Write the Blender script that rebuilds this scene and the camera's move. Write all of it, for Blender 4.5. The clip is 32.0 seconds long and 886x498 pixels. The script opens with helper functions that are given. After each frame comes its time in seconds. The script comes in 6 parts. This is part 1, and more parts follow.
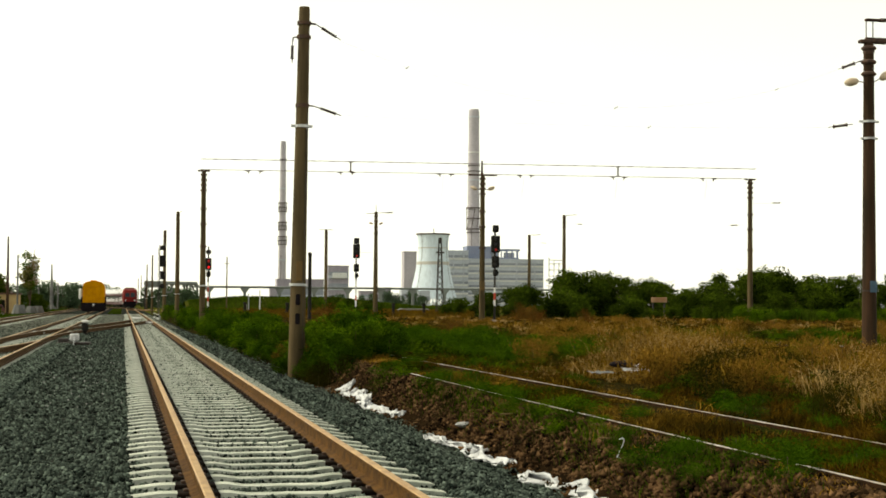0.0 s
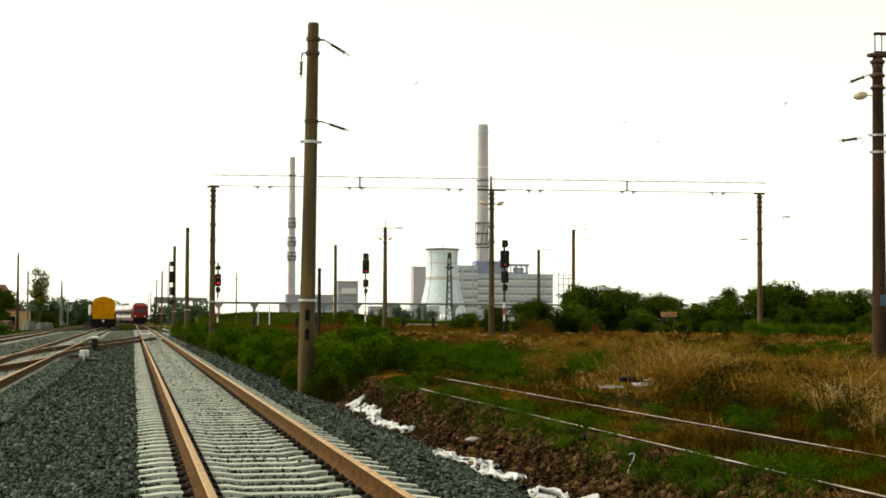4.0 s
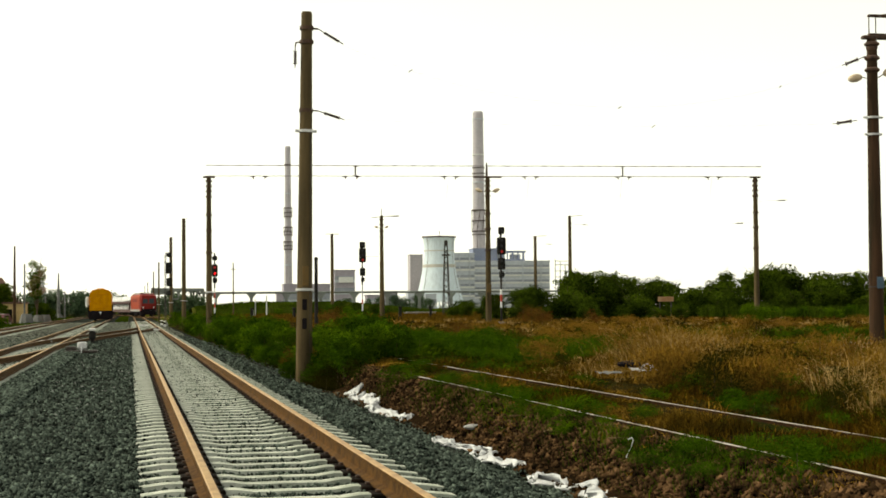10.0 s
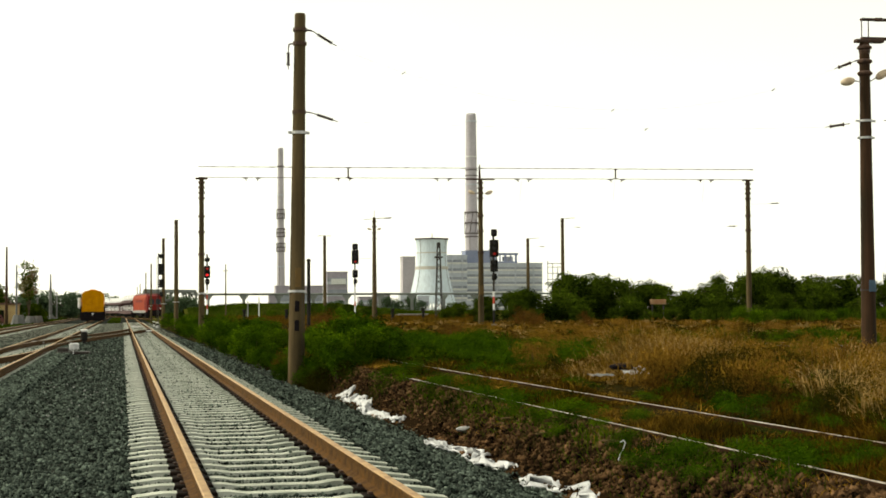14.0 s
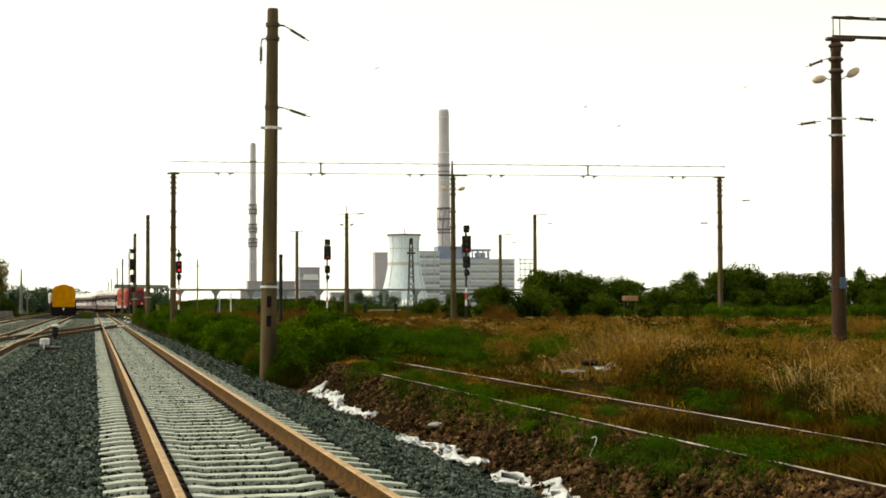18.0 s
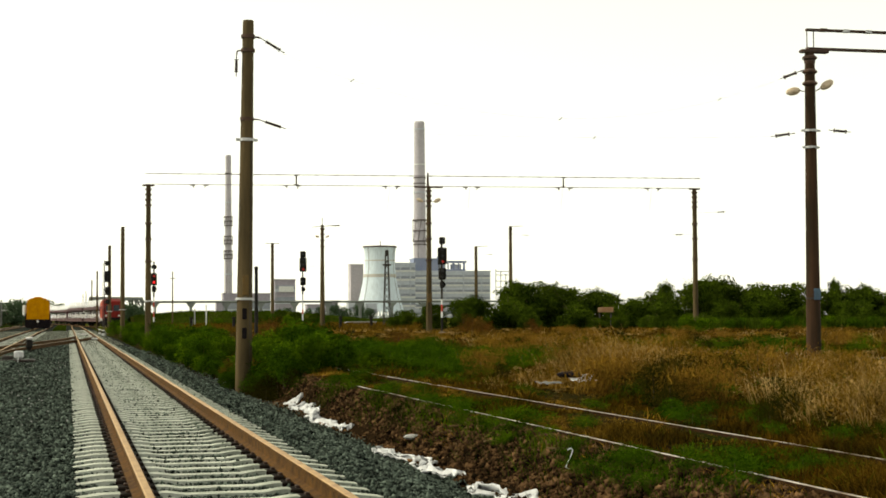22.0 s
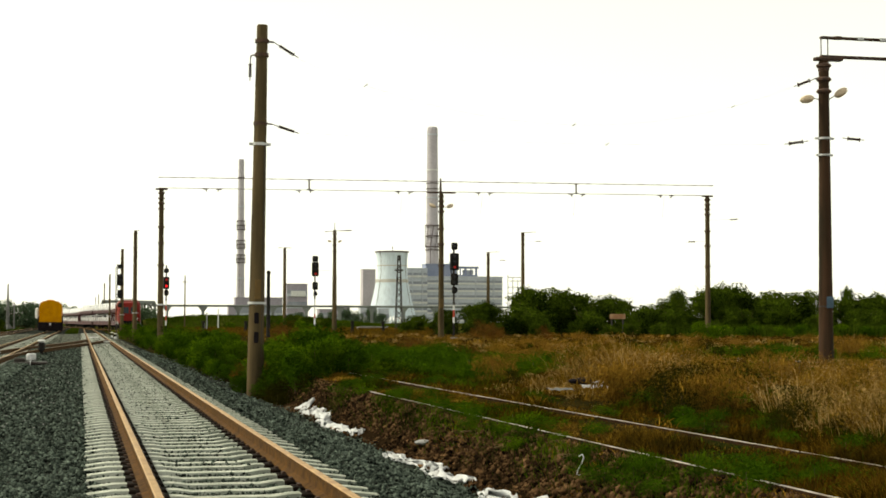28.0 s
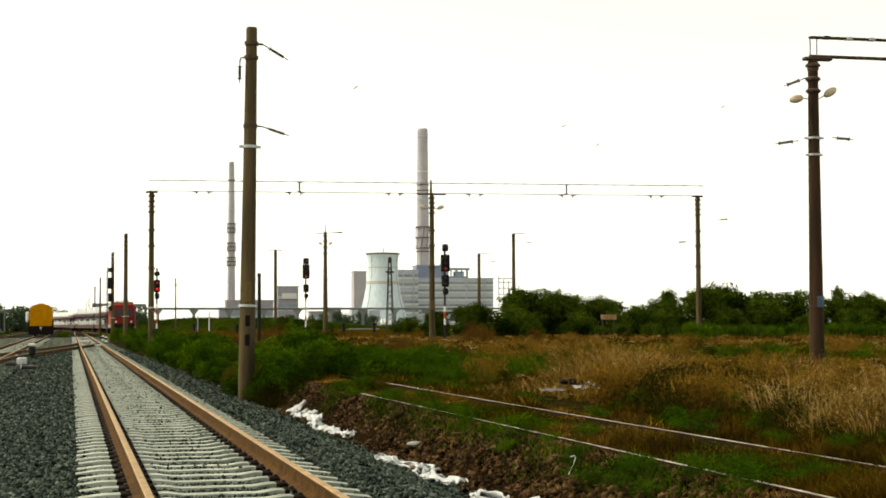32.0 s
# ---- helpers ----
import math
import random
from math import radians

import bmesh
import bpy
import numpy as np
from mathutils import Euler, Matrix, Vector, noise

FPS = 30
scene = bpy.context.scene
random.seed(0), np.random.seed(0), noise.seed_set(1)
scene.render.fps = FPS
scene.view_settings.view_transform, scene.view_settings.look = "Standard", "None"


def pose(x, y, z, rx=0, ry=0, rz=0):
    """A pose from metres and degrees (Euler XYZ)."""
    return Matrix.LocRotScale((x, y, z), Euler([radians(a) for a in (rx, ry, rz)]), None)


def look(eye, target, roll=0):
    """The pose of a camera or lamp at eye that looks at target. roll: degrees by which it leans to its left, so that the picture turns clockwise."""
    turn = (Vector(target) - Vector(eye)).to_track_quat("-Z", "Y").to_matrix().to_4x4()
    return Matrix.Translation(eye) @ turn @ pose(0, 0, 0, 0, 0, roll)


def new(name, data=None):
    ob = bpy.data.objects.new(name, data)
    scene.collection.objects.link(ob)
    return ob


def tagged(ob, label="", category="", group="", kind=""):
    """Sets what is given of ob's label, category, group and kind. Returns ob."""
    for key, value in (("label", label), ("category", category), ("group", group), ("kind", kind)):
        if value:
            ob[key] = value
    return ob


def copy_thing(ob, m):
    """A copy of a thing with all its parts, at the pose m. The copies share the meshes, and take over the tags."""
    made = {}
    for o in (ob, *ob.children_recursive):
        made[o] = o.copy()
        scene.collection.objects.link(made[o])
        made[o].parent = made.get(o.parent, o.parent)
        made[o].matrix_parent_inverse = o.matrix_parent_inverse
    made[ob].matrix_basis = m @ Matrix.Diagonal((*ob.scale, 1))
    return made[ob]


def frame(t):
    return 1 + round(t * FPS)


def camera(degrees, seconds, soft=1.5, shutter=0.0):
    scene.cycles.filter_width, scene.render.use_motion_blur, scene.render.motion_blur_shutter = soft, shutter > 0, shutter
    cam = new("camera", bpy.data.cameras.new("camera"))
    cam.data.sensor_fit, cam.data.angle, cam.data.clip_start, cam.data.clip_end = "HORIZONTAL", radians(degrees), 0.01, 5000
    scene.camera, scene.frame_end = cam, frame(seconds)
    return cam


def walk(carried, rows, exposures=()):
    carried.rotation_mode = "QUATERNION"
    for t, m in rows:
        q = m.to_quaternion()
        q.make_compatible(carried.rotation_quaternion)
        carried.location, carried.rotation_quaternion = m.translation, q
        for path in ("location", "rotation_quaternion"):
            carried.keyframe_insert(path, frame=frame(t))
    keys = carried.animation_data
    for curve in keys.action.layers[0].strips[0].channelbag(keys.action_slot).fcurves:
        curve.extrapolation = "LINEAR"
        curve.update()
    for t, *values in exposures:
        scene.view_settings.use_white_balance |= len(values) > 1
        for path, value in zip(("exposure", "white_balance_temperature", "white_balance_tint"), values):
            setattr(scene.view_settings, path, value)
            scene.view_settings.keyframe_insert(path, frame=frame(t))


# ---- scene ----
cam = camera(31.0, 32.0, soft=1.7)
EYE = Vector((0.0, 0.0, 1.54))


def aim(yaw, pitch, roll):
    """Camera pose: degrees to the right of +Y, degrees up, lean."""
    return pose(*EYE, 0, 0, -yaw) @ pose(0, 0, 0, 90 + pitch) @ pose(0, 0, 0, 0, 0, roll)


SWAY = [
    (0, 11.299, 1.977, 0.396),
    (0.5, 11.281, 2.058, 0.312),
    (1, 11.227, 2.190, 0.442),
    (1.5, 11.188, 2.324, 0.071),
    (2, 11.162, 2.375, 0.064),
    (2.5, 11.166, 2.344, 0.125),
    (3, 11.173, 2.358, 0.511),
    (3.5, 11.055, 2.454, 0.378),
    (5.5, 10.943, 2.554, -0.002),
    (6, 10.883, 2.431, -0.000),
    (6.5, 10.886, 2.366, 0.035),
    (7, 10.983, 2.271, -0.110),
    (7.5, 11.112, 2.149, -0.248),
    (8, 11.141, 2.098, -0.312),
    (8.5, 11.160, 2.091, -0.193),
    (9, 11.139, 2.090, -0.248),
    (9.5, 11.132, 2.085, -0.435),
    (10, 11.089, 2.073, -0.489),
    (10.5, 11.121, 2.098, -0.255),
    (11, 11.130, 2.117, -0.332),
    (11.5, 11.115, 2.113, -0.434),
    (12, 11.173, 2.077, -0.455),
    (12.5, 11.237, 2.106, -0.374),
    (13, 11.292, 2.166, -0.443),
    (13.5, 11.303, 2.171, -0.393),
    (14, 11.352, 2.145, -0.338),
    (14.5, 11.424, 2.097, -0.099),
    (16.5, 12.029, 2.013, -0.320),
    (17, 12.138, 1.994, -0.229),
    (17.5, 12.217, 1.978, -0.344),
    (18, 12.340, 1.996, -0.201),
    (18.5, 12.508, 2.001, -0.085),
    (19, 12.637, 1.994, -0.076),
    (19.5, 12.762, 2.026, -0.317),
    (20, 12.844, 2.165, -0.593),
    (20.5, 12.964, 2.254, -0.600),
    (21, 13.045, 2.298, -0.655),
    (21.5, 13.143, 2.351, -0.533),
    (22, 13.213, 2.414, -0.299),
    (22.5, 13.234, 2.474, -0.289),
    (23, 13.228, 2.555, -0.143),
    (23.5, 13.165, 2.657, -0.410),
    (24, 13.037, 2.739, -0.102),
    (24.5, 12.940, 2.726, 0.179),
    (25, 12.939, 2.707, 0.030),
    (25.5, 12.982, 2.702, 0.071),
    (27.5, 12.868, 2.646, 0.292),
    (28, 12.772, 2.614, 0.107),
    (28.5, 12.729, 2.557, 0.208),
    (29, 12.695, 2.478, 0.010),
    (29.5, 12.666, 2.334, -0.159),
    (30, 12.622, 2.237, -0.200),
    (30.5, 12.653, 2.314, -0.034),
    (31, 12.802, 2.451, 0.162),
    (31.5, 13.020, 2.535, -0.047),
    (32, 13.105, 2.668, -0.222),
]
walk(cam, [(t, aim(a, b, c)) for t, a, b, c in SWAY], exposures=[(0, 0.85, 7600, 0), (32, 0.85, 7600, 0)])

# ---------------------------------------------------------------- light
world = bpy.data.worlds.new("sky")
scene.world = world
world.use_nodes = True
wn = world.node_tree.nodes
sky = wn.new("ShaderNodeTexSky")
sky.sky_type, sky.sun_disc = "NISHITA", False
sky.sun_elevation, sky.sun_rotation = radians(45), radians(-70)
sky.air_density, sky.dust_density, sky.ozone_density = 1.0, 0.4, 1.0
veil = wn.new("ShaderNodeHueSaturation")
veil.inputs["Saturation"].default_value = 0.12
world.node_tree.links.new(sky.outputs["Color"], veil.inputs["Color"])
world.node_tree.links.new(veil.outputs["Color"], wn["Background"].inputs["Color"])
wn["Background"].inputs["Strength"].default_value = 0.118
sun = new("sun", bpy.data.lights.new("sun", "SUN"))
sun.data.energy, sun.data.angle, sun.data.color = 1.5, radians(10), (1.0, 0.94, 0.84)
sun.matrix_world = look((-66, 24, 70), (0, 0, 0))


# ---------------------------------------------------------------- materials
def mat(name, c1, c2=None, scale=3.0, fine=60.0, rough=0.7, metal=0.0, bump=0.15, rnd=0.0, island=0.0, glow=0.0, dist=0.02, stretch=(1, 1, 1), spec=0.3):
    """Two colours mixed by coarse noise, broken by fine grain, with relief."""
    m = bpy.data.materials.new(name)
    m.use_nodes = True
    nt, n, l = m.node_tree, m.node_tree.nodes, m.node_tree.links
    b = n["Principled BSDF"]
    c2 = c2 or tuple(v * 0.7 for v in c1)
    tc, mp = n.new("ShaderNodeTexCoord"), n.new("ShaderNodeMapping")
    mp.inputs["Scale"].default_value = stretch
    l.new(tc.outputs["Object"], mp.inputs["Vector"])
    big, small = n.new("ShaderNodeTexNoise"), n.new("ShaderNodeTexNoise")
    for tex, s, d in ((big, scale, 5), (small, fine, 3)):
        tex.inputs["Scale"].default_value, tex.inputs["Detail"].default_value = s, d
        l.new(mp.outputs["Vector"], tex.inputs["Vector"])
    ramp = n.new("ShaderNodeMapRange")
    ramp.inputs["From Min"].default_value, ramp.inputs["From Max"].default_value = 0.36, 0.64
    l.new(big.outputs["Fac"], ramp.inputs["Value"])
    mix = n.new("ShaderNodeMix")
    mix.data_type = "RGBA"
    mix.inputs["A"].default_value, mix.inputs["B"].default_value = (*c1, 1), (*c2, 1)
    l.new(ramp.outputs["Result"], mix.inputs["Factor"])
    hsv = n.new("ShaderNodeHueSaturation")
    l.new(mix.outputs["Result"], hsv.inputs["Color"])
    val = n.new("ShaderNodeMath")
    val.operation = "MULTIPLY_ADD"
    l.new(small.outputs["Fac"], val.inputs[0])
    val.inputs[1].default_value, val.inputs[2].default_value = 0.5, 0.75
    last = val
    if rnd or island:
        src = n.new("ShaderNodeNewGeometry").outputs["Random Per Island"] if island else n.new("ShaderNodeObjectInfo").outputs["Random"]
        more = n.new("ShaderNodeMath")
        more.operation = "MULTIPLY_ADD"
        l.new(src, more.inputs[0])
        more.inputs[1].default_value, more.inputs[2].default_value = 2 * (island or rnd), 1 - (island or rnd)
        last = n.new("ShaderNodeMath")
        last.operation = "MULTIPLY"
        l.new(val.outputs[0], last.inputs[0])
        l.new(more.outputs[0], last.inputs[1])
    l.new(last.outputs[0], hsv.inputs["Value"])
    l.new(hsv.outputs["Color"], b.inputs["Base Color"])
    b.inputs["Specular IOR Level"].default_value = spec
    b.inputs["Roughness"].default_value, b.inputs["Metallic"].default_value = rough, metal
    if bump:
        bp = n.new("ShaderNodeBump")
        bp.inputs["Strength"].default_value, bp.inputs["Distance"].default_value = bump, dist
        l.new(small.outputs["Fac"], bp.inputs["Height"])
        l.new(bp.outputs["Normal"], b.inputs["Normal"])
    if glow:
        b.inputs["Emission Color"].default_value = (*c1, 1)
        b.inputs["Emission Strength"].default_value = glow
    return m


# near-black bed and stone tones hold the shade between stones
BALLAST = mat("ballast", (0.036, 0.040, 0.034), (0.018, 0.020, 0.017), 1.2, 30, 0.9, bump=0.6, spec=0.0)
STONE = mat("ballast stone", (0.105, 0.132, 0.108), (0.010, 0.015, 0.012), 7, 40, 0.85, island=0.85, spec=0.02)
SLEEPER = mat("sleeper concrete", (0.58, 0.60, 0.52), (0.31, 0.335, 0.275), 3, 80, 0.85, rnd=0.12, spec=0.12)
RUST = mat("rusty rail flank", (0.118, 0.055, 0.012), (0.052, 0.024, 0.006), 8, 90, 0.8, spec=0.08)
RAILTOP = mat("worn rail head", (0.50, 0.31, 0.12), (0.34, 0.19, 0.065), 5, 50, 0.5, 0.25, bump=0.03)
DULL = mat("dull rail head", (0.26, 0.16, 0.065), (0.17, 0.10, 0.04), 5, 50, 0.55, 0.2, bump=0.03)
# pale tone paints a glint on old rail tops, mottled with rust
SHINY = mat("old rail head with painted glint", (0.74, 0.67, 0.56), (0.16, 0.10, 0.05), 3, 50, 0.45, 0.3, bump=0.05)
# ground under clods and grass is darkened to carry the shade of gaps
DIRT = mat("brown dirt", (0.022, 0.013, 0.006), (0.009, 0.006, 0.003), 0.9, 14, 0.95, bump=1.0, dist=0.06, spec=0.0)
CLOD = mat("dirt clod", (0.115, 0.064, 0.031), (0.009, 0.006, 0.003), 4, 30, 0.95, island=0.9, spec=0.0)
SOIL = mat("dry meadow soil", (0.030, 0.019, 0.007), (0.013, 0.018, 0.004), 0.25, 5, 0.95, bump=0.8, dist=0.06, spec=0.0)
FARLAND = mat("far meadow", (0.050, 0.074, 0.009), (0.068, 0.050, 0.013), 0.02, 0.8, 0.95, bump=0.3, spec=0.0)
# the near-black second tone paints shade between grass clumps
DRY = mat("dry grass blade", (0.30, 0.162, 0.022), (0.032, 0.022, 0.004), 0.9, 12, 0.8, island=0.6, bump=0, spec=0.0)
STRAW = mat("pale straw blade", (0.53, 0.345, 0.130), (0.22, 0.130, 0.035), 0.9, 12, 0.8, island=0.4, bump=0, spec=0.0)
# wide tone range paints lit tops and shaded insides into these greens
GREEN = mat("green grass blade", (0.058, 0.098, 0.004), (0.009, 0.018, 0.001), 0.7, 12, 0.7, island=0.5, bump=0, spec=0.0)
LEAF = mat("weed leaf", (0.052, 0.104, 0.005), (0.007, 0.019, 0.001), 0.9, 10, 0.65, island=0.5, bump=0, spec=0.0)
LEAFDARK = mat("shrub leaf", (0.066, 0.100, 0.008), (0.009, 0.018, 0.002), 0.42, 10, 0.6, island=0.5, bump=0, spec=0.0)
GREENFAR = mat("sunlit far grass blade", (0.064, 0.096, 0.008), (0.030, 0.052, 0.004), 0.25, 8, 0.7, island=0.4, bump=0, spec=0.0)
# near-black leaf: shade among the weeds is put into its colour
DARKWEED = mat("dark weed leaf with shade", (0.038, 0.034, 0.005), (0.008, 0.009, 0.001), 0.9, 10, 0.7, island=0.6, bump=0, spec=0.0)
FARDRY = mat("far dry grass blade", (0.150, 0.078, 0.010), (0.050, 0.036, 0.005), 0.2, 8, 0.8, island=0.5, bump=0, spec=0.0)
LEAFRED = mat("brown weed leaf", (0.15, 0.06, 0.012), (0.07, 0.05, 0.01), 0.7, 10, 0.7, island=0.5, bump=0, spec=0.0)
STAIN = mat("ochre rust stain", (0.16, 0.095, 0.03), (0.11, 0.075, 0.035), 3, 30, 0.85)
RUSTDARK = mat("brown rail flank", (0.095, 0.048, 0.014), (0.05, 0.026, 0.009), 8, 90, 0.85, spec=0.08)
OLDRUST = mat("dark old rust", (0.034, 0.016, 0.006), (0.016, 0.009, 0.004), 6, 60, 0.95, spec=0.05)
# brighter copy of the weed leaf, with light on its tops in the colour
LEAFLIGHT = mat("lit weed leaf", (0.082, 0.142, 0.006), (0.013, 0.032, 0.001), 1.0, 10, 0.65, island=0.5, bump=0, spec=0.0)
# darkened so the undergrowth carries shade below taller clumps
DRYDARK = mat("dark brown grass blade with shade", (0.088, 0.046, 0.005), (0.020, 0.014, 0.002), 0.8, 12, 0.85, island=0.6, bump=0, spec=0.0)
DRYLEAF = mat("dried weed leaf", (0.26, 0.135, 0.022), (0.10, 0.055, 0.009), 1.2, 10, 0.8, island=0.6, bump=0, spec=0.0)
# sunlight on the slender tree is put into this leaf colour
TREELEAF = mat("sunlit tree leaf", (0.15, 0.19, 0.05), (0.24, 0.13, 0.065), 0.5, 10, 0.7, island=0.5, bump=0, spec=0.0)
# greyed: distance haze is mixed into the leaf colour
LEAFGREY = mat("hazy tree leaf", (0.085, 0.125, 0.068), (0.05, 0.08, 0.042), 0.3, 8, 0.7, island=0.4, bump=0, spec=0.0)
BARK = mat("bark", (0.11, 0.08, 0.05), (0.06, 0.045, 0.03), 3, 30, 0.9, bump=0.5, spec=0.04)
POLE = mat("weathered pole concrete", (0.116, 0.082, 0.039), (0.054, 0.040, 0.020), 1.3, 40, 0.85, stretch=(3, 3, 0.35), spec=0.12)
POLERED = mat("stained reddish pole concrete", (0.062, 0.032, 0.017), (0.024, 0.017, 0.009), 1.3, 40, 0.85, stretch=(3, 3, 0.35), spec=0.12)
STEEL = mat("dark steel", (0.06, 0.055, 0.05), (0.04, 0.03, 0.025), 4, 50, 0.6, 0.4)
RUSTY = mat("rusty steel fitting", (0.10, 0.055, 0.035), (0.055, 0.035, 0.028), 6, 60, 0.75, 0.2)
GALV = mat("pale metal band", (0.62, 0.62, 0.62), (0.45, 0.45, 0.45), 6, 60, 0.5, 0.3)
INSUL = mat("brown glazed insulator", (0.06, 0.032, 0.024), (0.04, 0.022, 0.018), 8, 60, 0.3)
BLACK = mat("black signal housing", (0.014, 0.013, 0.012), (0.024, 0.021, 0.017), 4, 60, 0.7, spec=0.1)
REDLAMP = mat("lit red signal lens", (0.9, 0.01, 0.015), (0.8, 0.01, 0.015), 4, 40, 0.3, bump=0, glow=0.85)
REDDIM = mat("red signal lens", (0.35, 0.012, 0.01), (0.25, 0.01, 0.01), 4, 40, 0.3, bump=0, glow=0.35)
LENS = mat("unlit signal lens", (0.05, 0.05, 0.055), (0.03, 0.03, 0.03), 4, 40, 0.2, bump=0)
WHITE = mat("white paint", (0.80, 0.80, 0.78), (0.68, 0.68, 0.65), 3, 50, 0.6)
REDPAINT = mat("red paint", (0.52, 0.06, 0.03), (0.40, 0.05, 0.03), 3, 50, 0.6)
LAMPGLASS = mat("cream lamp bowl", (0.72, 0.58, 0.42), (0.60, 0.46, 0.32), 5, 50, 0.35)
SHEET = mat("white geotextile", (0.70, 0.71, 0.72), (0.52, 0.53, 0.54), 5, 30, 0.7, bump=0.3)
BLUESIGN = mat("blue grey plate", (0.070, 0.125, 0.175), (0.05, 0.09, 0.13), 5, 50, 0.5)
# far plant colours are lightened so that they hold the distance haze
STACK = mat("hazy grey chimney concrete", (0.54, 0.50, 0.535), (0.47, 0.44, 0.47), 0.05, 0.6, 0.9, bump=0.1, spec=0.12)
STACKDARK = mat("dark chimney band", (0.10, 0.08, 0.08), (0.17, 0.14, 0.14), 0.2, 1, 0.9)
TOWER = mat("hazy pale cooling tower concrete", (0.72, 0.81, 0.87), (0.66, 0.75, 0.81), 0.06, 0.8, 0.9, stretch=(1, 1, 0.25), spec=0.12)
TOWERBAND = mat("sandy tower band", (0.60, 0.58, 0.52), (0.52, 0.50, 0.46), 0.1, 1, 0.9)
CLAD = mat("hazy grey plant cladding", (0.58, 0.61, 0.66), (0.50, 0.53, 0.58), 0.05, 0.5, 0.8, spec=0.12)
CLADDARK = mat("dark plant glazing", (0.25, 0.27, 0.31), (0.33, 0.35, 0.39), 0.1, 1, 0.5)
BLUEROOF = mat("blue grey penthouse", (0.22, 0.26, 0.38), (0.28, 0.31, 0.42), 0.1, 1, 0.7)
CLADPINK = mat("mauve plant cladding", (0.40, 0.36, 0.41), (0.34, 0.31, 0.36), 0.05, 0.5, 0.8)
PIPE = mat("pipeline steel", (0.22, 0.24, 0.22), (0.16, 0.17, 0.16), 0.5, 6, 0.7)
YELLOW = mat("yellow vehicle paint", (0.62, 0.27, 0.002), (0.50, 0.20, 0.002), 1.5, 30, 0.6, spec=0.08)
UNDER = mat("black underframe", (0.016, 0.012, 0.013), (0.009, 0.007, 0.008), 3, 40, 0.8, spec=0.06)
LOCO = mat("red locomotive paint", (0.37, 0.058, 0.02), (0.28, 0.042, 0.016), 0.6, 20, 0.6, spec=0.08)
# the loco's red, darkened to hold the shade of its front
LOCODARK = mat("loco red with cab shade", (0.21, 0.016, 0.012), (0.14, 0.011, 0.009), 0.6, 20, 0.6, spec=0.12)
GLASS = mat("dark window glass", (0.03, 0.035, 0.04), (0.02, 0.025, 0.03), 2, 30, 0.12, bump=0)
WAGON = mat("brown red wagon paint", (0.085, 0.03, 0.03), (0.055, 0.022, 0.022), 0.8, 20, 0.7)
WAGONPALE = mat("dusty pale red wagon edge", (0.20, 0.115, 0.11), (0.13, 0.075, 0.07), 0.8, 20, 0.75)
CARWHITE = mat("white car paint", (0.90, 0.90, 0.89), (0.84, 0.84, 0.84), 1, 20, 0.25, bump=0)
# the sky's reflection is painted in as a pale base colour
CARGLASS = mat("car glass paled by sky reflection", (0.80, 0.81, 0.82), (0.62, 0.64, 0.66), 1, 20, 0.15, bump=0, spec=0.5)
LOCOROOF = mat("dusty dull red roof paint", (0.24, 0.08, 0.07), (0.17, 0.06, 0.055), 0.8, 20, 0.7)
OCHRE = mat("ochre plaster", (0.50, 0.36, 0.17), (0.42, 0.29, 0.13), 0.8, 20, 0.9)
ROOF = mat("brown roof tiles", (0.13, 0.07, 0.05), (0.09, 0.05, 0.04), 1.5, 12, 0.85, bump=0.5)
CARRED = mat("dark red car paint", (0.11, 0.025, 0.03), (0.08, 0.02, 0.022), 1, 20, 0.3, bump=0)
CONCDARK = mat("dark weathered concrete", (0.17, 0.17, 0.162), (0.11, 0.11, 0.105), 1.5, 30, 0.9)
PLATE = mat("near-black base plate", (0.017, 0.011, 0.008), (0.009, 0.007, 0.005), 6, 60, 0.9, spec=0.05)
STONEPALE = mat("dusty pale ballast stone", (0.19, 0.20, 0.165), (0.055, 0.06, 0.048), 5, 30, 0.9, island=0.6, spec=0.02)
CONC = mat("grey concrete", (0.36, 0.36, 0.35), (0.28, 0.28, 0.27), 1.5, 30, 0.9)
RUSTYSIGN = mat("rusty cream board", (0.45, 0.30, 0.16), (0.30, 0.15, 0.07), 1.2, 20, 0.8)


